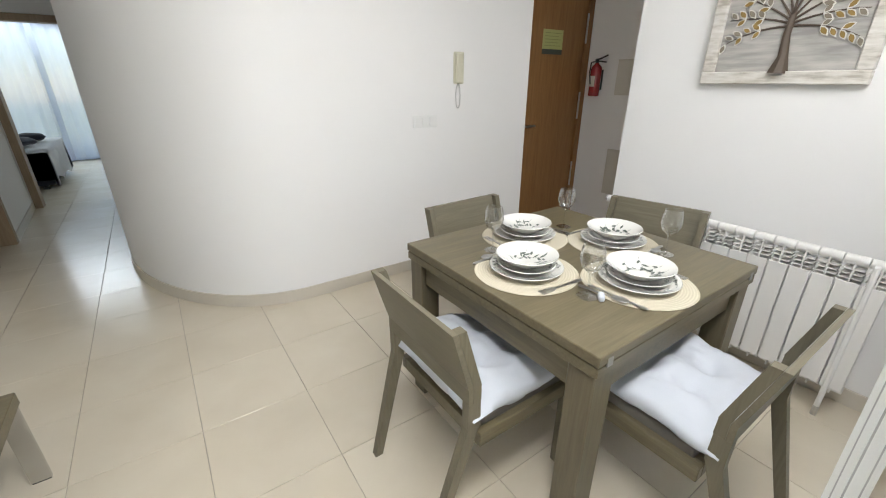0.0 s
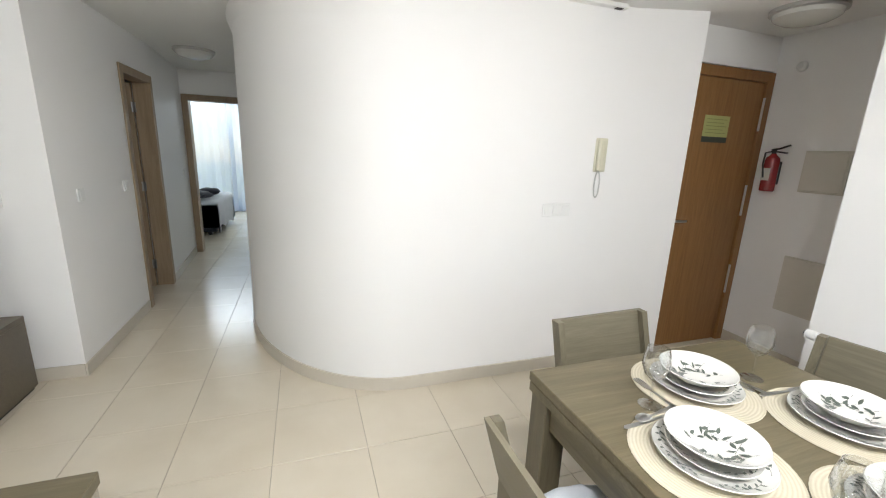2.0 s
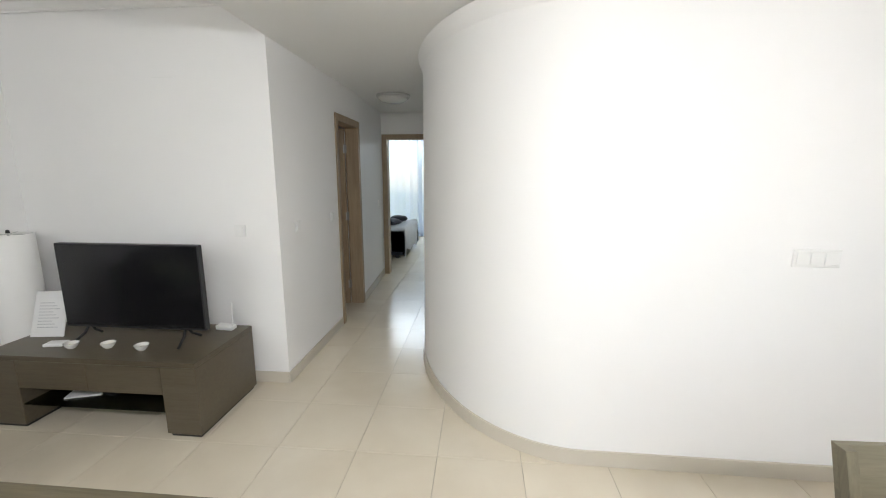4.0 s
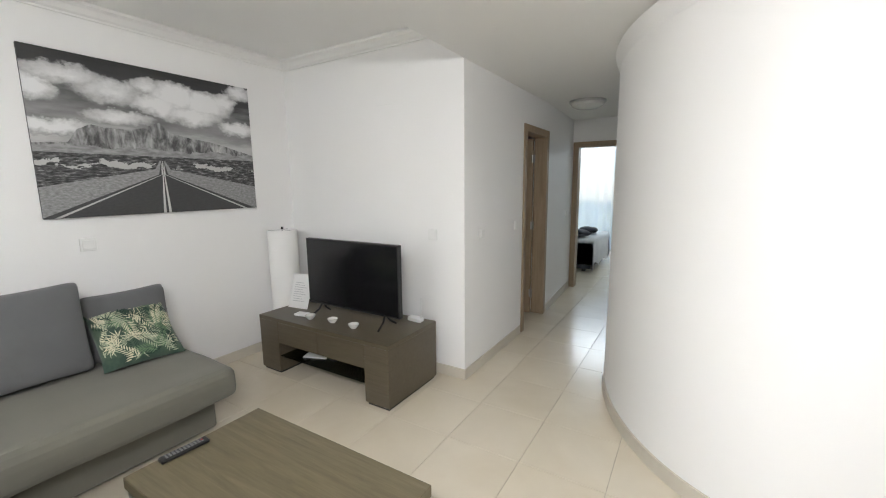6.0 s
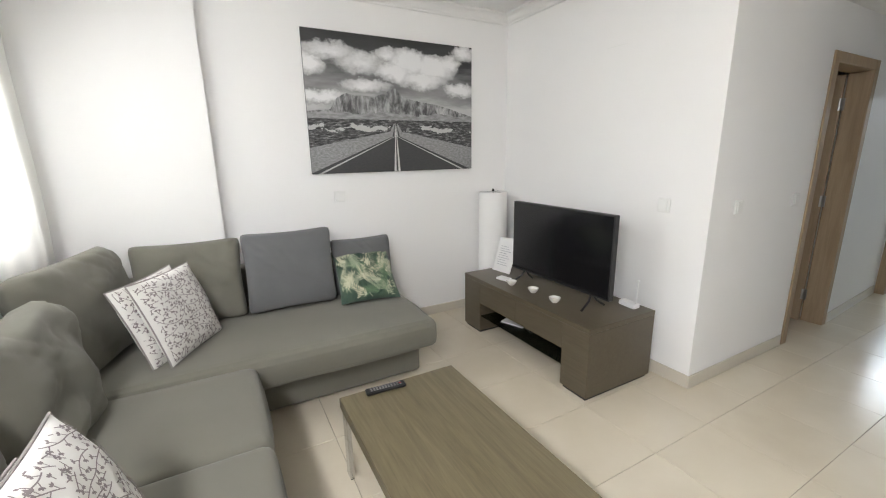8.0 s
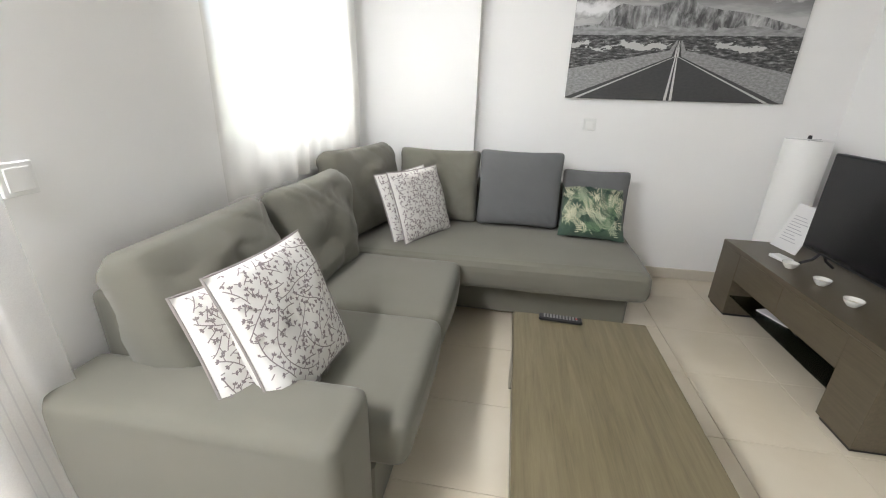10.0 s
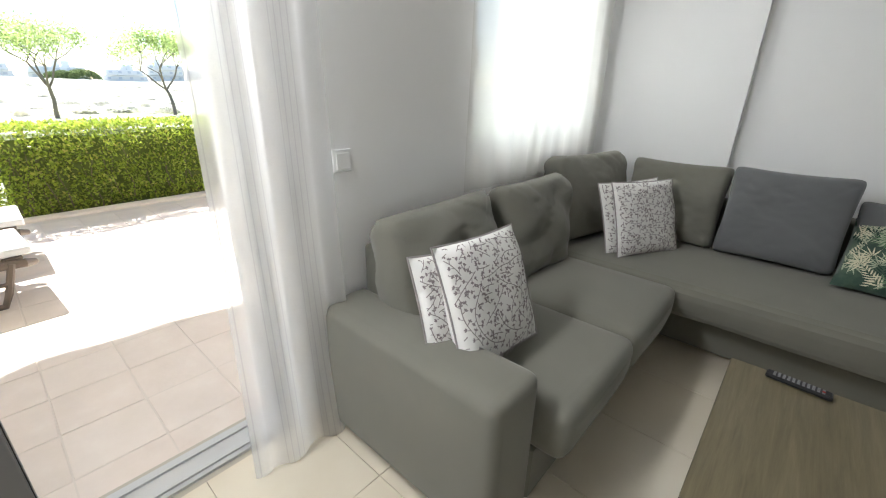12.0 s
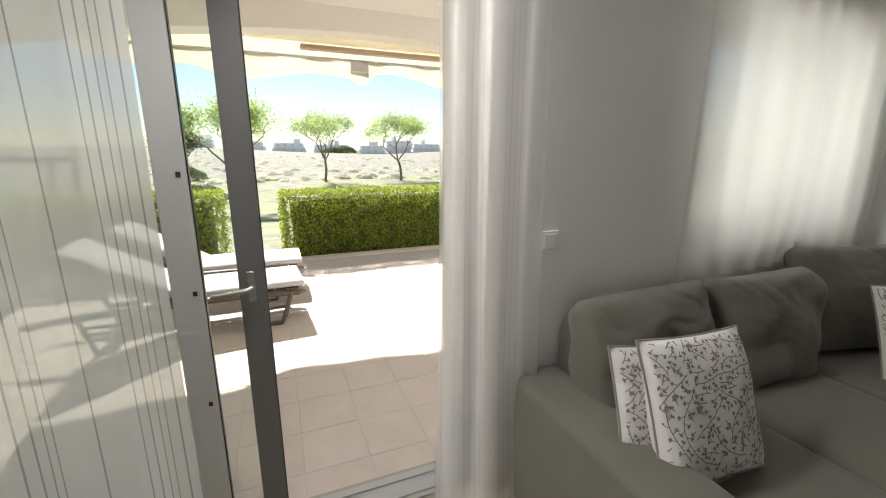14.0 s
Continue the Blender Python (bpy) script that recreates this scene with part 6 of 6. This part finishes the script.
for k, (x, y, a, c, lab) in enumerate(((-2.5, 3.55, 20, PAPER, "white magazine lying on the glass shelf"), (-2.37, 3.6, -12, BLACK_PLASTIC, "black game case lying on the glass shelf"), (-2.52, 3.68, 5, SOFA_BLUE, "dark folder lying on the glass shelf"))):
    mg = thing("magazine", pose(x, y, 0.1585 + 0.011 * (k == 2) + 0.0005, 0, 0, a), lab, "magazine")
    part("cover", boxes(((-0.1, -0.07, 0.0), (0.1, 0.07, 0.009)), bevel=0.001), c, mg)
lm = thing("floor_lamp", (-3.185, 3.80, 0), "tall white cylindrical paper floor lamp in the room corner", "floor lamp")
bm = bmesh.new()
lathe(bm, [(0.125, 0.02), (0.13, 0.02), (0.13, 1.13), (0.125, 1.13), (0.125, 0.02)], 36)
part("shade", bm, Mat("white_paper_shade", (0.86, 0.855, 0.83), 0.8).m, lm, smooth=True)
bm = bmesh.new()
lathe(bm, [(0, 0), (0.12, 0), (0.12, 0.019), (0, 0.019)], 30)
tube(bm, [(0, 0, 0.019), (0, 0, 1.135)], 0.006, 8)
for a in (0, 120, 240):
    tube(bm, [(0, 0, 1.13), (0.124 * math.cos(radians(a)), 0.124 * math.sin(radians(a)), 1.13)], 0.003, 6)
part("base", bm, STEEL, lm, "thin steel base and rod")
bm = bmesh.new()
lathe(bm, [(0, 1.136), (0.012, 1.136), (0.01, 1.155), (0, 1.16)], 12)
part("finial", bm, BLACK_PLASTIC, lm, smooth=True)


# ---- road picture: a canvas print built from flat painted shapes ----
def road_picture():
    y0, y1, z0, z1 = 2.235, 3.655, 1.34, 2.355
    w, h = y1 - y0, z1 - z0
    t = thing("road_picture", pose(W_X + 0.003, y0, z0, 0, 0, 90), "large black and white canvas of a straight road towards rocky mountains", "wall picture")
    part("stretcher", boxes(((0.001, -0.02, 0.001), (w - 0.001, 0.0, h - 0.001)), bevel=0.001), Mat("canvas_edge", (0.1, 0.1, 0.1), 0.8).m, t)
    m = Mat("canvas_print", (0.3, 0.3, 0.3), 0.55)
    sep = m.node("SeparateXYZ", Vector=m.coord.outputs["Object"])
    X, Z = m.math("DIVIDE", sep.outputs[0], w), m.math("DIVIDE", sep.outputs[2], h)
    v2 = m.node("CombineXYZ", X=X, Y=m.math("MULTIPLY", Z, 1.0)).outputs[0]

    def grey(val):
        return m.node("CombineXYZ", X=val, Y=val, Z=val).outputs[0]

    def pick(mask, below, over):
        return m.mix(mask, below, over)

    def wide(scale, x=1.0, z=1.0, detail=5, rough=0.6, distort=0.0):
        return m.noise(scale, detail, m.node("Mapping", Vector=v2, Scale=(x, z, 1)).outputs[0], rough, distort)

    def off(val, by, k):
        return m.math("MULTIPLY_ADD", m.math("SUBTRACT", val, 0.5), k, by)

    # sky: dark above, paler towards the mountains, thin veils
    n1, n2, n3 = wide(7, 1.4), wide(8.3, 1.3, 1.2), wide(26, 1.3)
    xs_, zs_ = off(n3, off(n1, X, 0.11), 0.05), off(n3, off(n2, Z, 0.11), 0.05)
    veil = m.math("ADD", m.math("MULTIPLY", m.math("SUBTRACT", 1.0, Z), 0.9), m.math("MULTIPLY", wide(4, 0.8, 2.4), 0.45))
    sky_c = m.ramp(veil, [(0.22, (0.035,) * 3), (0.38, (0.055,) * 3), (0.48, (0.16,) * 3), (0.62, (0.3,) * 3), (0.72, (0.5,) * 3)])
    # heaped clouds: centre, half width, half height, brightness
    heap = None
    for cx, cz, rx, rz, k in ((0.03, 0.77, 0.1, 0.09, 1.0), (0.14, 0.86, 0.2, 0.08, 0.6), (0.3, 0.8, 0.18, 0.1, 0.6), (0.45, 0.87, 0.09, 0.07, 0.7), (0.58, 0.83, 0.14, 0.13, 1.1), (0.73, 0.8, 0.17, 0.12, 1.1),
                              (0.5, 0.75, 0.15, 0.09, 1.0), (0.66, 0.71, 0.2, 0.09, 0.85), (0.84, 0.84, 0.09, 0.09, 0.9), (0.93, 0.94, 0.1, 0.07, 0.9), (0.91, 0.65, 0.13, 0.07, 1.0), (0.32, 0.64, 0.17, 0.06, 0.7), (0.06, 0.55, 0.22, 0.06, 0.9)):
        dx_, dz_ = m.math("MULTIPLY", m.math("SUBTRACT", xs_, cx), 1 / rx), m.math("MULTIPLY", m.math("SUBTRACT", zs_, cz), 1 / rz)
        d = m.math("SQRT", m.math("ADD", m.math("MULTIPLY", dx_, dx_), m.math("MULTIPLY", dz_, dz_)))
        lit = m.math("MULTIPLY", m.math("MAXIMUM", m.math("SUBTRACT", 1.0, d), 0.0), m.math("MULTIPLY_ADD", dz_, 0.45 * k, k))
        heap = lit if heap is None else m.math("MAXIMUM", heap, lit)
    body = m.math("ADD", m.math("MULTIPLY", heap, 0.9), m.math("MULTIPLY", wide(18, 1.2, 1.4), 0.3))
    cloud_c = m.ramp(body, [(0.12, (0.16,) * 3), (0.3, (0.4,) * 3), (0.5, (0.62,) * 3), (0.7, (0.78,) * 3)])
    sky_c = m.mix(m.ramp(heap, [(0.02, (0, 0, 0)), (0.16, (1, 1, 1))]), sky_c, cloud_c)
    # a broad mesa with sheer cliffs over a pale foot
    crest = m.ramp(X, [(x, (z,) * 3) for x, z in ((0.0, 0.45), (0.12, 0.465), (0.155, 0.545), (0.21, 0.585), (0.26, 0.57), (0.37, 0.57), (0.43, 0.6), (0.49, 0.64), (0.54, 0.575), (0.62, 0.55), (0.72, 0.535), (0.82, 0.51), (0.91, 0.475), (1.0, 0.445))])
    ridge = m.math("ADD", crest, m.math("MULTIPLY", m.math("SUBTRACT", m.noise(1.0, 5, m.node("CombineXYZ", X=m.math("MULTIPLY", X, 30.0)).outputs[0], 0.6), 0.5), 0.016))
    cliff = m.math("ADD", m.math("MULTIPLY", wide(30, 1.3, 0.32, 4, 0.6, 0.5), 0.6), m.math("MULTIPLY", wide(9, 1.2, 0.8), 0.4))
    rock = m.ramp(cliff, [(0.4, (0.07,) * 3), (0.47, (0.17,) * 3), (0.55, (0.33,) * 3), (0.66, (0.5,) * 3)])
    foot = m.ramp(wide(22, 1.0, 2.0), [(0.35, (0.2,) * 3), (0.65, (0.38,) * 3)])
    foot_line = m.math("ADD", 0.445, m.math("MULTIPLY", m.math("SUBTRACT", wide(12), 0.5), 0.1))
    col = pick(m.math("LESS_THAN", Z, ridge), sky_c, m.mix(m.math("LESS_THAN", Z, foot_line), rock, foot))
    # plain with scrub and a bright wash
    scrub = m.ramp(wide(34, 0.8, 2.2, 6, 0.7), [(0.42, (0.025,) * 3), (0.54, (0.1,) * 3), (0.66, (0.34,) * 3)])
    wash = m.math("MULTIPLY", m.math("LESS_THAN", m.math("ABSOLUTE", m.math("SUBTRACT", zs_, 0.335)), 0.018), m.math("GREATER_THAN", wide(7, 0.6, 1.0), 0.47))
    col = pick(m.math("LESS_THAN", Z, 0.4), col, m.mix(wash, scrub, (0.5, 0.5, 0.49)))
    # the road rises and narrows to one point; pale shoulders, white edge lines, double centre line
    dz = m.math("MAXIMUM", m.math("SUBTRACT", 0.372, Z), 0.0)
    dx = m.math("ABSOLUTE", m.math("SUBTRACT", X, 0.487))
    on = m.math("LESS_THAN", Z, 0.372)
    half = m.math("MAXIMUM", m.math("MULTIPLY_ADD", dz, 0.16, 0.006), m.math("MULTIPLY", m.math("SUBTRACT", dz, 0.085), 1.74))
    side = m.math("MAXIMUM", m.math("MULTIPLY_ADD", dz, 0.4, 0.012), m.math("MULTIPLY", m.math("SUBTRACT", dz, 0.05), 3.7))
    grit = wide(60, 1, 1.6)
    col = pick(m.math("MULTIPLY", on, m.math("LESS_THAN", dx, side)), col, m.ramp(grit, [(0.35, (0.2,) * 3), (0.65, (0.36,) * 3)]))
    col = pick(m.math("MULTIPLY", on, m.math("LESS_THAN", dx, half)), col, m.mix(grit, (0.035, 0.035, 0.036), (0.075, 0.075, 0.075)))
    inset = m.math("SUBTRACT", half, m.math("MULTIPLY", dz, 0.12))
    rim = m.math("MULTIPLY", m.math("LESS_THAN", dx, inset), m.math("GREATER_THAN", dx, m.math("SUBTRACT", inset, m.math("MULTIPLY", dz, 0.06))))
    col = pick(m.math("MULTIPLY", on, rim), col, (0.5, 0.5, 0.49))
    line = m.math("MULTIPLY", on, m.math("LESS_THAN", dx, m.math("MULTIPLY_ADD", dz, 0.05, 0.001)))
    gap = m.math("LESS_THAN", dx, m.math("MULTIPLY", dz, 0.017))
    col = pick(m.math("MULTIPLY", line, m.math("SUBTRACT", 1.0, gap)), col, (0.6, 0.6, 0.58))
    m.color(col)
    part("print", boxes(((0.0, -0.0225, 0.0), (w, -0.0205, h))), m.m, t, "black and white desert road print")


road_picture()


# ---- curtains ----
def drape(name, x0, x1, y, z0, z1, folds, amp, mat_, label, group, flare=0.0, seed=0, cat="curtain"):
    """A hanging sheet with folds; its lower part may spread by flare."""
    c = thing(name, (0, 0, 0), label, cat, group)
    rg = random.Random(seed)
    ph = [rg.uniform(0, 6.28) for _ in range(4)]
    nx, nz = max(40, folds * 14), 30
    bm = bmesh.new()
    uv = bm.loops.layers.uv.new("UVMap")
    rows = []
    for j in range(nz + 1):
        v = j / nz
        z = z1 + (z0 - z1) * v
        row = []
        for i in range(nx + 1):
            u = i / nx
            a = u * folds * 2 * math.pi + ph[0] + 0.5 * math.sin(u * 7 + ph[1]) + 0.25 * math.sin(v * 3 + ph[2])
            k = amp * (0.6 + 0.4 * v) * (0.7 + 0.3 * math.sin(u * 9 + ph[3]))
            x = x0 + (x1 - x0) * u + 0.25 * k * math.sin(2 * a) + flare * (u - 0.3) * v ** 3
            yy = y + k * math.sin(a) + 0.012 * math.sin(v * 5 + u * 11) * v + abs(flare) * 0.5 * v ** 3 * math.sin(u * 3)
            row.append((bm.verts.new((x, yy, z)), (u, v)))
        rows.append(row)
    for a, b in zip(rows, rows[1:]):
        for i in range(nx):
            q = (a[i], a[i + 1], b[i + 1], b[i])
            f = bm.faces.new([p[0] for p in q])
            for lp, p in zip(f.loops, q):
                lp[uv].uv = p[1]
    me = bpy.data.meshes.new("cloth")
    bm.to_mesh(me)
    bm.free()
    me.materials.append(mat_)
    me.polygons.foreach_set("use_smooth", [True] * len(me.polygons))
    ob = new("cloth", me)
    ob.parent = c
    return c


grp = [0.03, 0.045, 0.06, 0.30, 0.315, 0.33, 0.62, 0.80, 0.812, 0.824, 0.95]
SHEER_R = sheer("striped_voile", (0.93, 0.93, 0.93), line=0.0034, clear=0.5, body=0.08, stripes=[0.03, 0.24, 0.285, 0.33, 0.375, 0.60, 0.645, 0.69, 0.73])
SHEER_L = sheer("striped_voile_east", (0.93, 0.93, 0.93), clear=0.17, stripes=[0.012, 0.03, 0.045, 0.06, 0.075, 0.135, 0.2, 0.215, 0.23, 0.245, 0.32, 0.4, 0.415, 0.43, 0.445, 0.55, 0.66, 0.675, 0.69, 0.8])
SHEER_W = sheer("plain_voile", (0.88, 0.87, 0.84), clear=0.2)
drape("curtain_door", -0.395, -0.80, 0.755, 0.012, 2.34, 3, 0.02, SHEER_R, "white striped voile curtain gathered beside the terrace door", "voile curtains", -0.06, 1)
drape("curtain_door", 0.40, 1.95, 0.748, 0.012, 2.34, 8, 0.02, SHEER_L, "white striped voile curtain drawn over the glass door", "voile curtains", 0.0, 2)
drape("curtain_window", -1.57, -3.1, 0.745, 0.90, 2.34, 9, 0.02, SHEER_W, "plain white voile curtain over the sofa window", "voile curtains", 0.0, 3)
for n_, a, b, y in (("curtain_rail", -0.95, 1.98, 0.73), ("curtain_rail", -3.2, -1.48, 0.745)):
    r = thing(n_, (0, 0, 0), "white metal curtain rail fixed to the wall above the opening", "curtain rail")
    part("rail", boxes(((a, y - 0.012, 2.345), (b, y + 0.012, 2.37)), bevel=0.003), ALU, r)
    part("bracket", boxes(((a + 0.1, S_Y, 2.35), (a + 0.12, y - 0.013, 2.365)), ((b - 0.12, S_Y, 2.35), (b - 0.1, y - 0.013, 2.365))), ALU, r)

# ---- bedroom at the corridor's end ----
wall("wall_bedroom", ((-4.6, BED_Y, -0.1), (-2.7, BED_Y + 0.2, 2.8)), ((-0.3, BED_Y, -0.1), (1.0, BED_Y + 0.2, 2.8)), ((-2.7, BED_Y, 2.3), (-0.3, BED_Y + 0.2, 2.8)),
     ((-4.8, N_Y + 0.12, -0.1), (-4.6, BED_Y + 0.2, 2.8)), ((0.6, N_Y + 0.12, -0.1), (0.8, BED_Y + 0.2, 2.8)))
wall("wall_side_room", ((-3.6, 7.3, -0.1), (-3.5, N_Y, 2.8)))
bw = thing("window_bedroom", (0, 0, 0), "white full-height bedroom window behind voile curtains", "window")
bw["kind"] = "structure"
part("window_frame", boxes(*[((x - 0.04, BED_Y + 0.05, 0.0), (x + 0.04, BED_Y + 0.1, 2.3)) for x in (-2.66, -1.5, -0.34)], ((-2.62, BED_Y + 0.05, 0), (-0.38, BED_Y + 0.1, 0.08)), ((-2.62, BED_Y + 0.05, 2.22), (-0.38, BED_Y + 0.1, 2.3)), bevel=0.002), ALU, bw)
g = part("pane", boxes(((-2.62, BED_Y + 0.07, 0.08), (-0.38, BED_Y + 0.076, 2.22))), PANE, bw)
g.visible_shadow = False
rail = thing("balcony_rail", (0, BED_Y + 1.2, 0), "dark metal balcony railing outside the bedroom window", "railing")
bm = bmesh.new()
tube(bm, [(-3.2, 0, 1.0), (0.4, 0, 1.0)], 0.015, 6)
tube(bm, [(-3.2, 0, 0.1), (0.4, 0, 0.1)], 0.01, 6)
part("top_rail", bm, DULL_METAL, rail)
for i in range(31):
    bm = bmesh.new()
    tube(bm, [(-3.2 + i * 0.12, 0, 0.0), (-3.2 + i * 0.12, 0, 1.0)], 0.006, 6)
    part("baluster", bm, DULL_METAL, rail)
setting("balcony_floor", boxes(((-3.6, BED_Y + 0.2, -0.2), (0.8, BED_Y + 1.4, -0.01))), TERRA)
SHEER_B = sheer("cool_voile", (0.72, 0.76, 0.86), clear=0.1)
drape("curtain_bedroom", -2.9, -1.5, BED_Y - 0.12, 0.02, 2.35, 8, 0.035, SHEER_B, "white voile curtain at the bedroom window", "bedroom curtains", 0.0, 5)
drape("curtain_bedroom", -1.52, -0.15, BED_Y - 0.12, 0.02, 2.35, 8, 0.035, SHEER_B, "white voile curtain at the bedroom window", "bedroom curtains", 0.0, 6)
bed = thing("bed", (-2.39, 9.25, -0.06), "double bed with a white cover, jutting from the side wall", "bed")
NAVY = fabric("navy_fabric", (0.02, 0.022, 0.032))
SHEET = fabric("white_bed_linen", (0.84, 0.85, 0.87), var=0.05)
bm = bmesh.new()
slab_cushion(bm, (-1.0, -0.72, 0.12), (0.98, 0.72, 0.34), 0.03, 0.005, 4)
part("base", bm, NAVY, bed, "dark fabric bed base", smooth=True)
bm = bmesh.new()
slab_cushion(bm, (-1.0, -0.74, 0.345), (1.0, 0.74, 0.6), 0.06, 0.02, 8)
part("mattress", bm, SHEET, bed, smooth=True, angle=80)
bm = bmesh.new()
vs = []
N1, N2 = 26, 26
for j in range(N2 + 1):
    row = []
    for i in range(N1 + 1):
        s, q = i / N1 * 2.1 - 0.5, j / N2 * 2.5 - 1.25
        x, over = (s, 0.0) if s < 1.02 else (1.02, s - 1.02)
        y, ov2 = (q * 0.95, 0.0) if abs(q * 0.95) < 0.77 else (math.copysign(0.77, q), abs(q * 0.95) - 0.77)
        z = 0.635 - over - ov2 * 1.1 + 0.02 * noise.noise(Vector((s * 5, q * 5, 1)))
        row.append(bm.verts.new((x + 0.02 * math.sin(q * 14) * min(1, over * 5), y, max(z, 0.16 + 0.05 * math.sin(q * 9)))))
    vs.append(row)
for j in range(N2):
    for i in range(N1):
        bm.faces.new((vs[j][i], vs[j][i + 1], vs[j + 1][i + 1], vs[j + 1][i]))
bmesh.ops.solidify(bm, geom=bm.faces[:], thickness=0.012)
part("bedspread", bm, SHEET, bed, "white bedspread hanging over the edge", smooth=True, angle=80)
for x in (-0.9, 0.85):
    for y in (-0.6, 0.6):
        part("foot", boxes(((x - 0.03, y - 0.03, 0.06), (x + 0.03, y + 0.03, 0.118))), BLACK_PLASTIC, bed)
for dx, dy, a in ((0.78, 0.1, 10), (0.72, -0.42, -20)):
    c = thing("bed_cushion", pose(-2.42 + dx, 9.25 + dy, 0.65, 84, 0, a), "dark navy cushion lying on the white bedspread", "cushion")
    bm = bmesh.new()
    pillow(bm, 0.36, 0.32, 0.13, 12, 0.5, 0.01, int(a))
    part("cover", bm, NAVY, c, smooth=True, angle=80)

# ---- floor pieces ----
floor = thing("floor", (0, 0, 0), "cream ceramic tile floor with a soft sheen", "floor")
floor["kind"] = "structure"
P, GAP = 0.4565, 0.0022
tm = mesh_of("tile", boxes(((-P / 2 + GAP / 2, -P / 2 + GAP / 2, -0.01), (P / 2 - GAP / 2, P / 2 - GAP / 2, 0.0)), bevel=0.0012), TILE)
rng = random.Random(4)
for i in range(-9, 12):
    for j in range(-4, 23):
        x, y = -0.70 + (i + 0.5) * P, 1.532 + (j + 0.5) * P
        living = -3.6 < x < 3.6 and 0.4 < y < 3.7
        hall = -1.5 < x < 0.2 and y < N_Y + 0.3
        side = -3.6 < x < -1.4 and 3.6 <= y < N_Y
        room = y >= N_Y - 0.2 and -4.4 < x < 0.6 and y < BED_Y
        if living and y < 3.75 or hall and y >= 3.6 or side or room:
            t = new("tile", tm)
            t.matrix_basis = pose(x, y, rng.uniform(-0.0003, 0.0002), rng.uniform(-0.03, 0.03), rng.uniform(-0.03, 0.03), rng.choice((0, 180)))
            t.parent = floor
terrace = thing("terrace", (0, 0, 0), "terracotta tiled terrace, sunlit beyond the porch shade", "terrace")
terrace["kind"] = "structure"
TP = 0.315
tts = []
for k in range(3):
    bm = bmesh.new()
    box(bm, (-TP / 2 + 0.0025, -TP / 2 + 0.0025, -0.02), (TP / 2 - 0.0025, TP / 2 - 0.0025, 0.0), 0.003)
    for v in bm.verts:
        v.co.x += rng.uniform(-0.002, 0.002)
        v.co.y += rng.uniform(-0.002, 0.002)
    tts.append(mesh_of("paving_tile", bm, TERRA))
far = bmesh.new()
for j in range(14):
    for i in range(-18, 16):
        x, y = 0.087 + (i + 0.5) * TP, 0.222 - (j - 0.5) * TP
        if y - TP / 2 < TY0 - 0.01:
            continue
        if j == 0:
            y -= 0.0
        if -11 <= i < 11 and j > 0:
            t = new("paving_tile", rng.choice(tts))
            t.matrix_basis = pose(x, y, -0.03 + rng.uniform(-0.0015, 0.001), rng.uniform(-0.2, 0.2), rng.uniform(-0.2, 0.2), rng.choice((0, 90, 180, 270)))
            t.parent = terrace
        else:
            top = 0.42 if j == 0 else y + TP / 2 - 0.0025
            box(far, (x - TP / 2 + 0.004, y - TP / 2 + 0.004, -0.05), (x + TP / 2 - 0.0025, top, -0.03))
tagged(part("outer_paving", far, TERRA, terrace), kind="stuff")
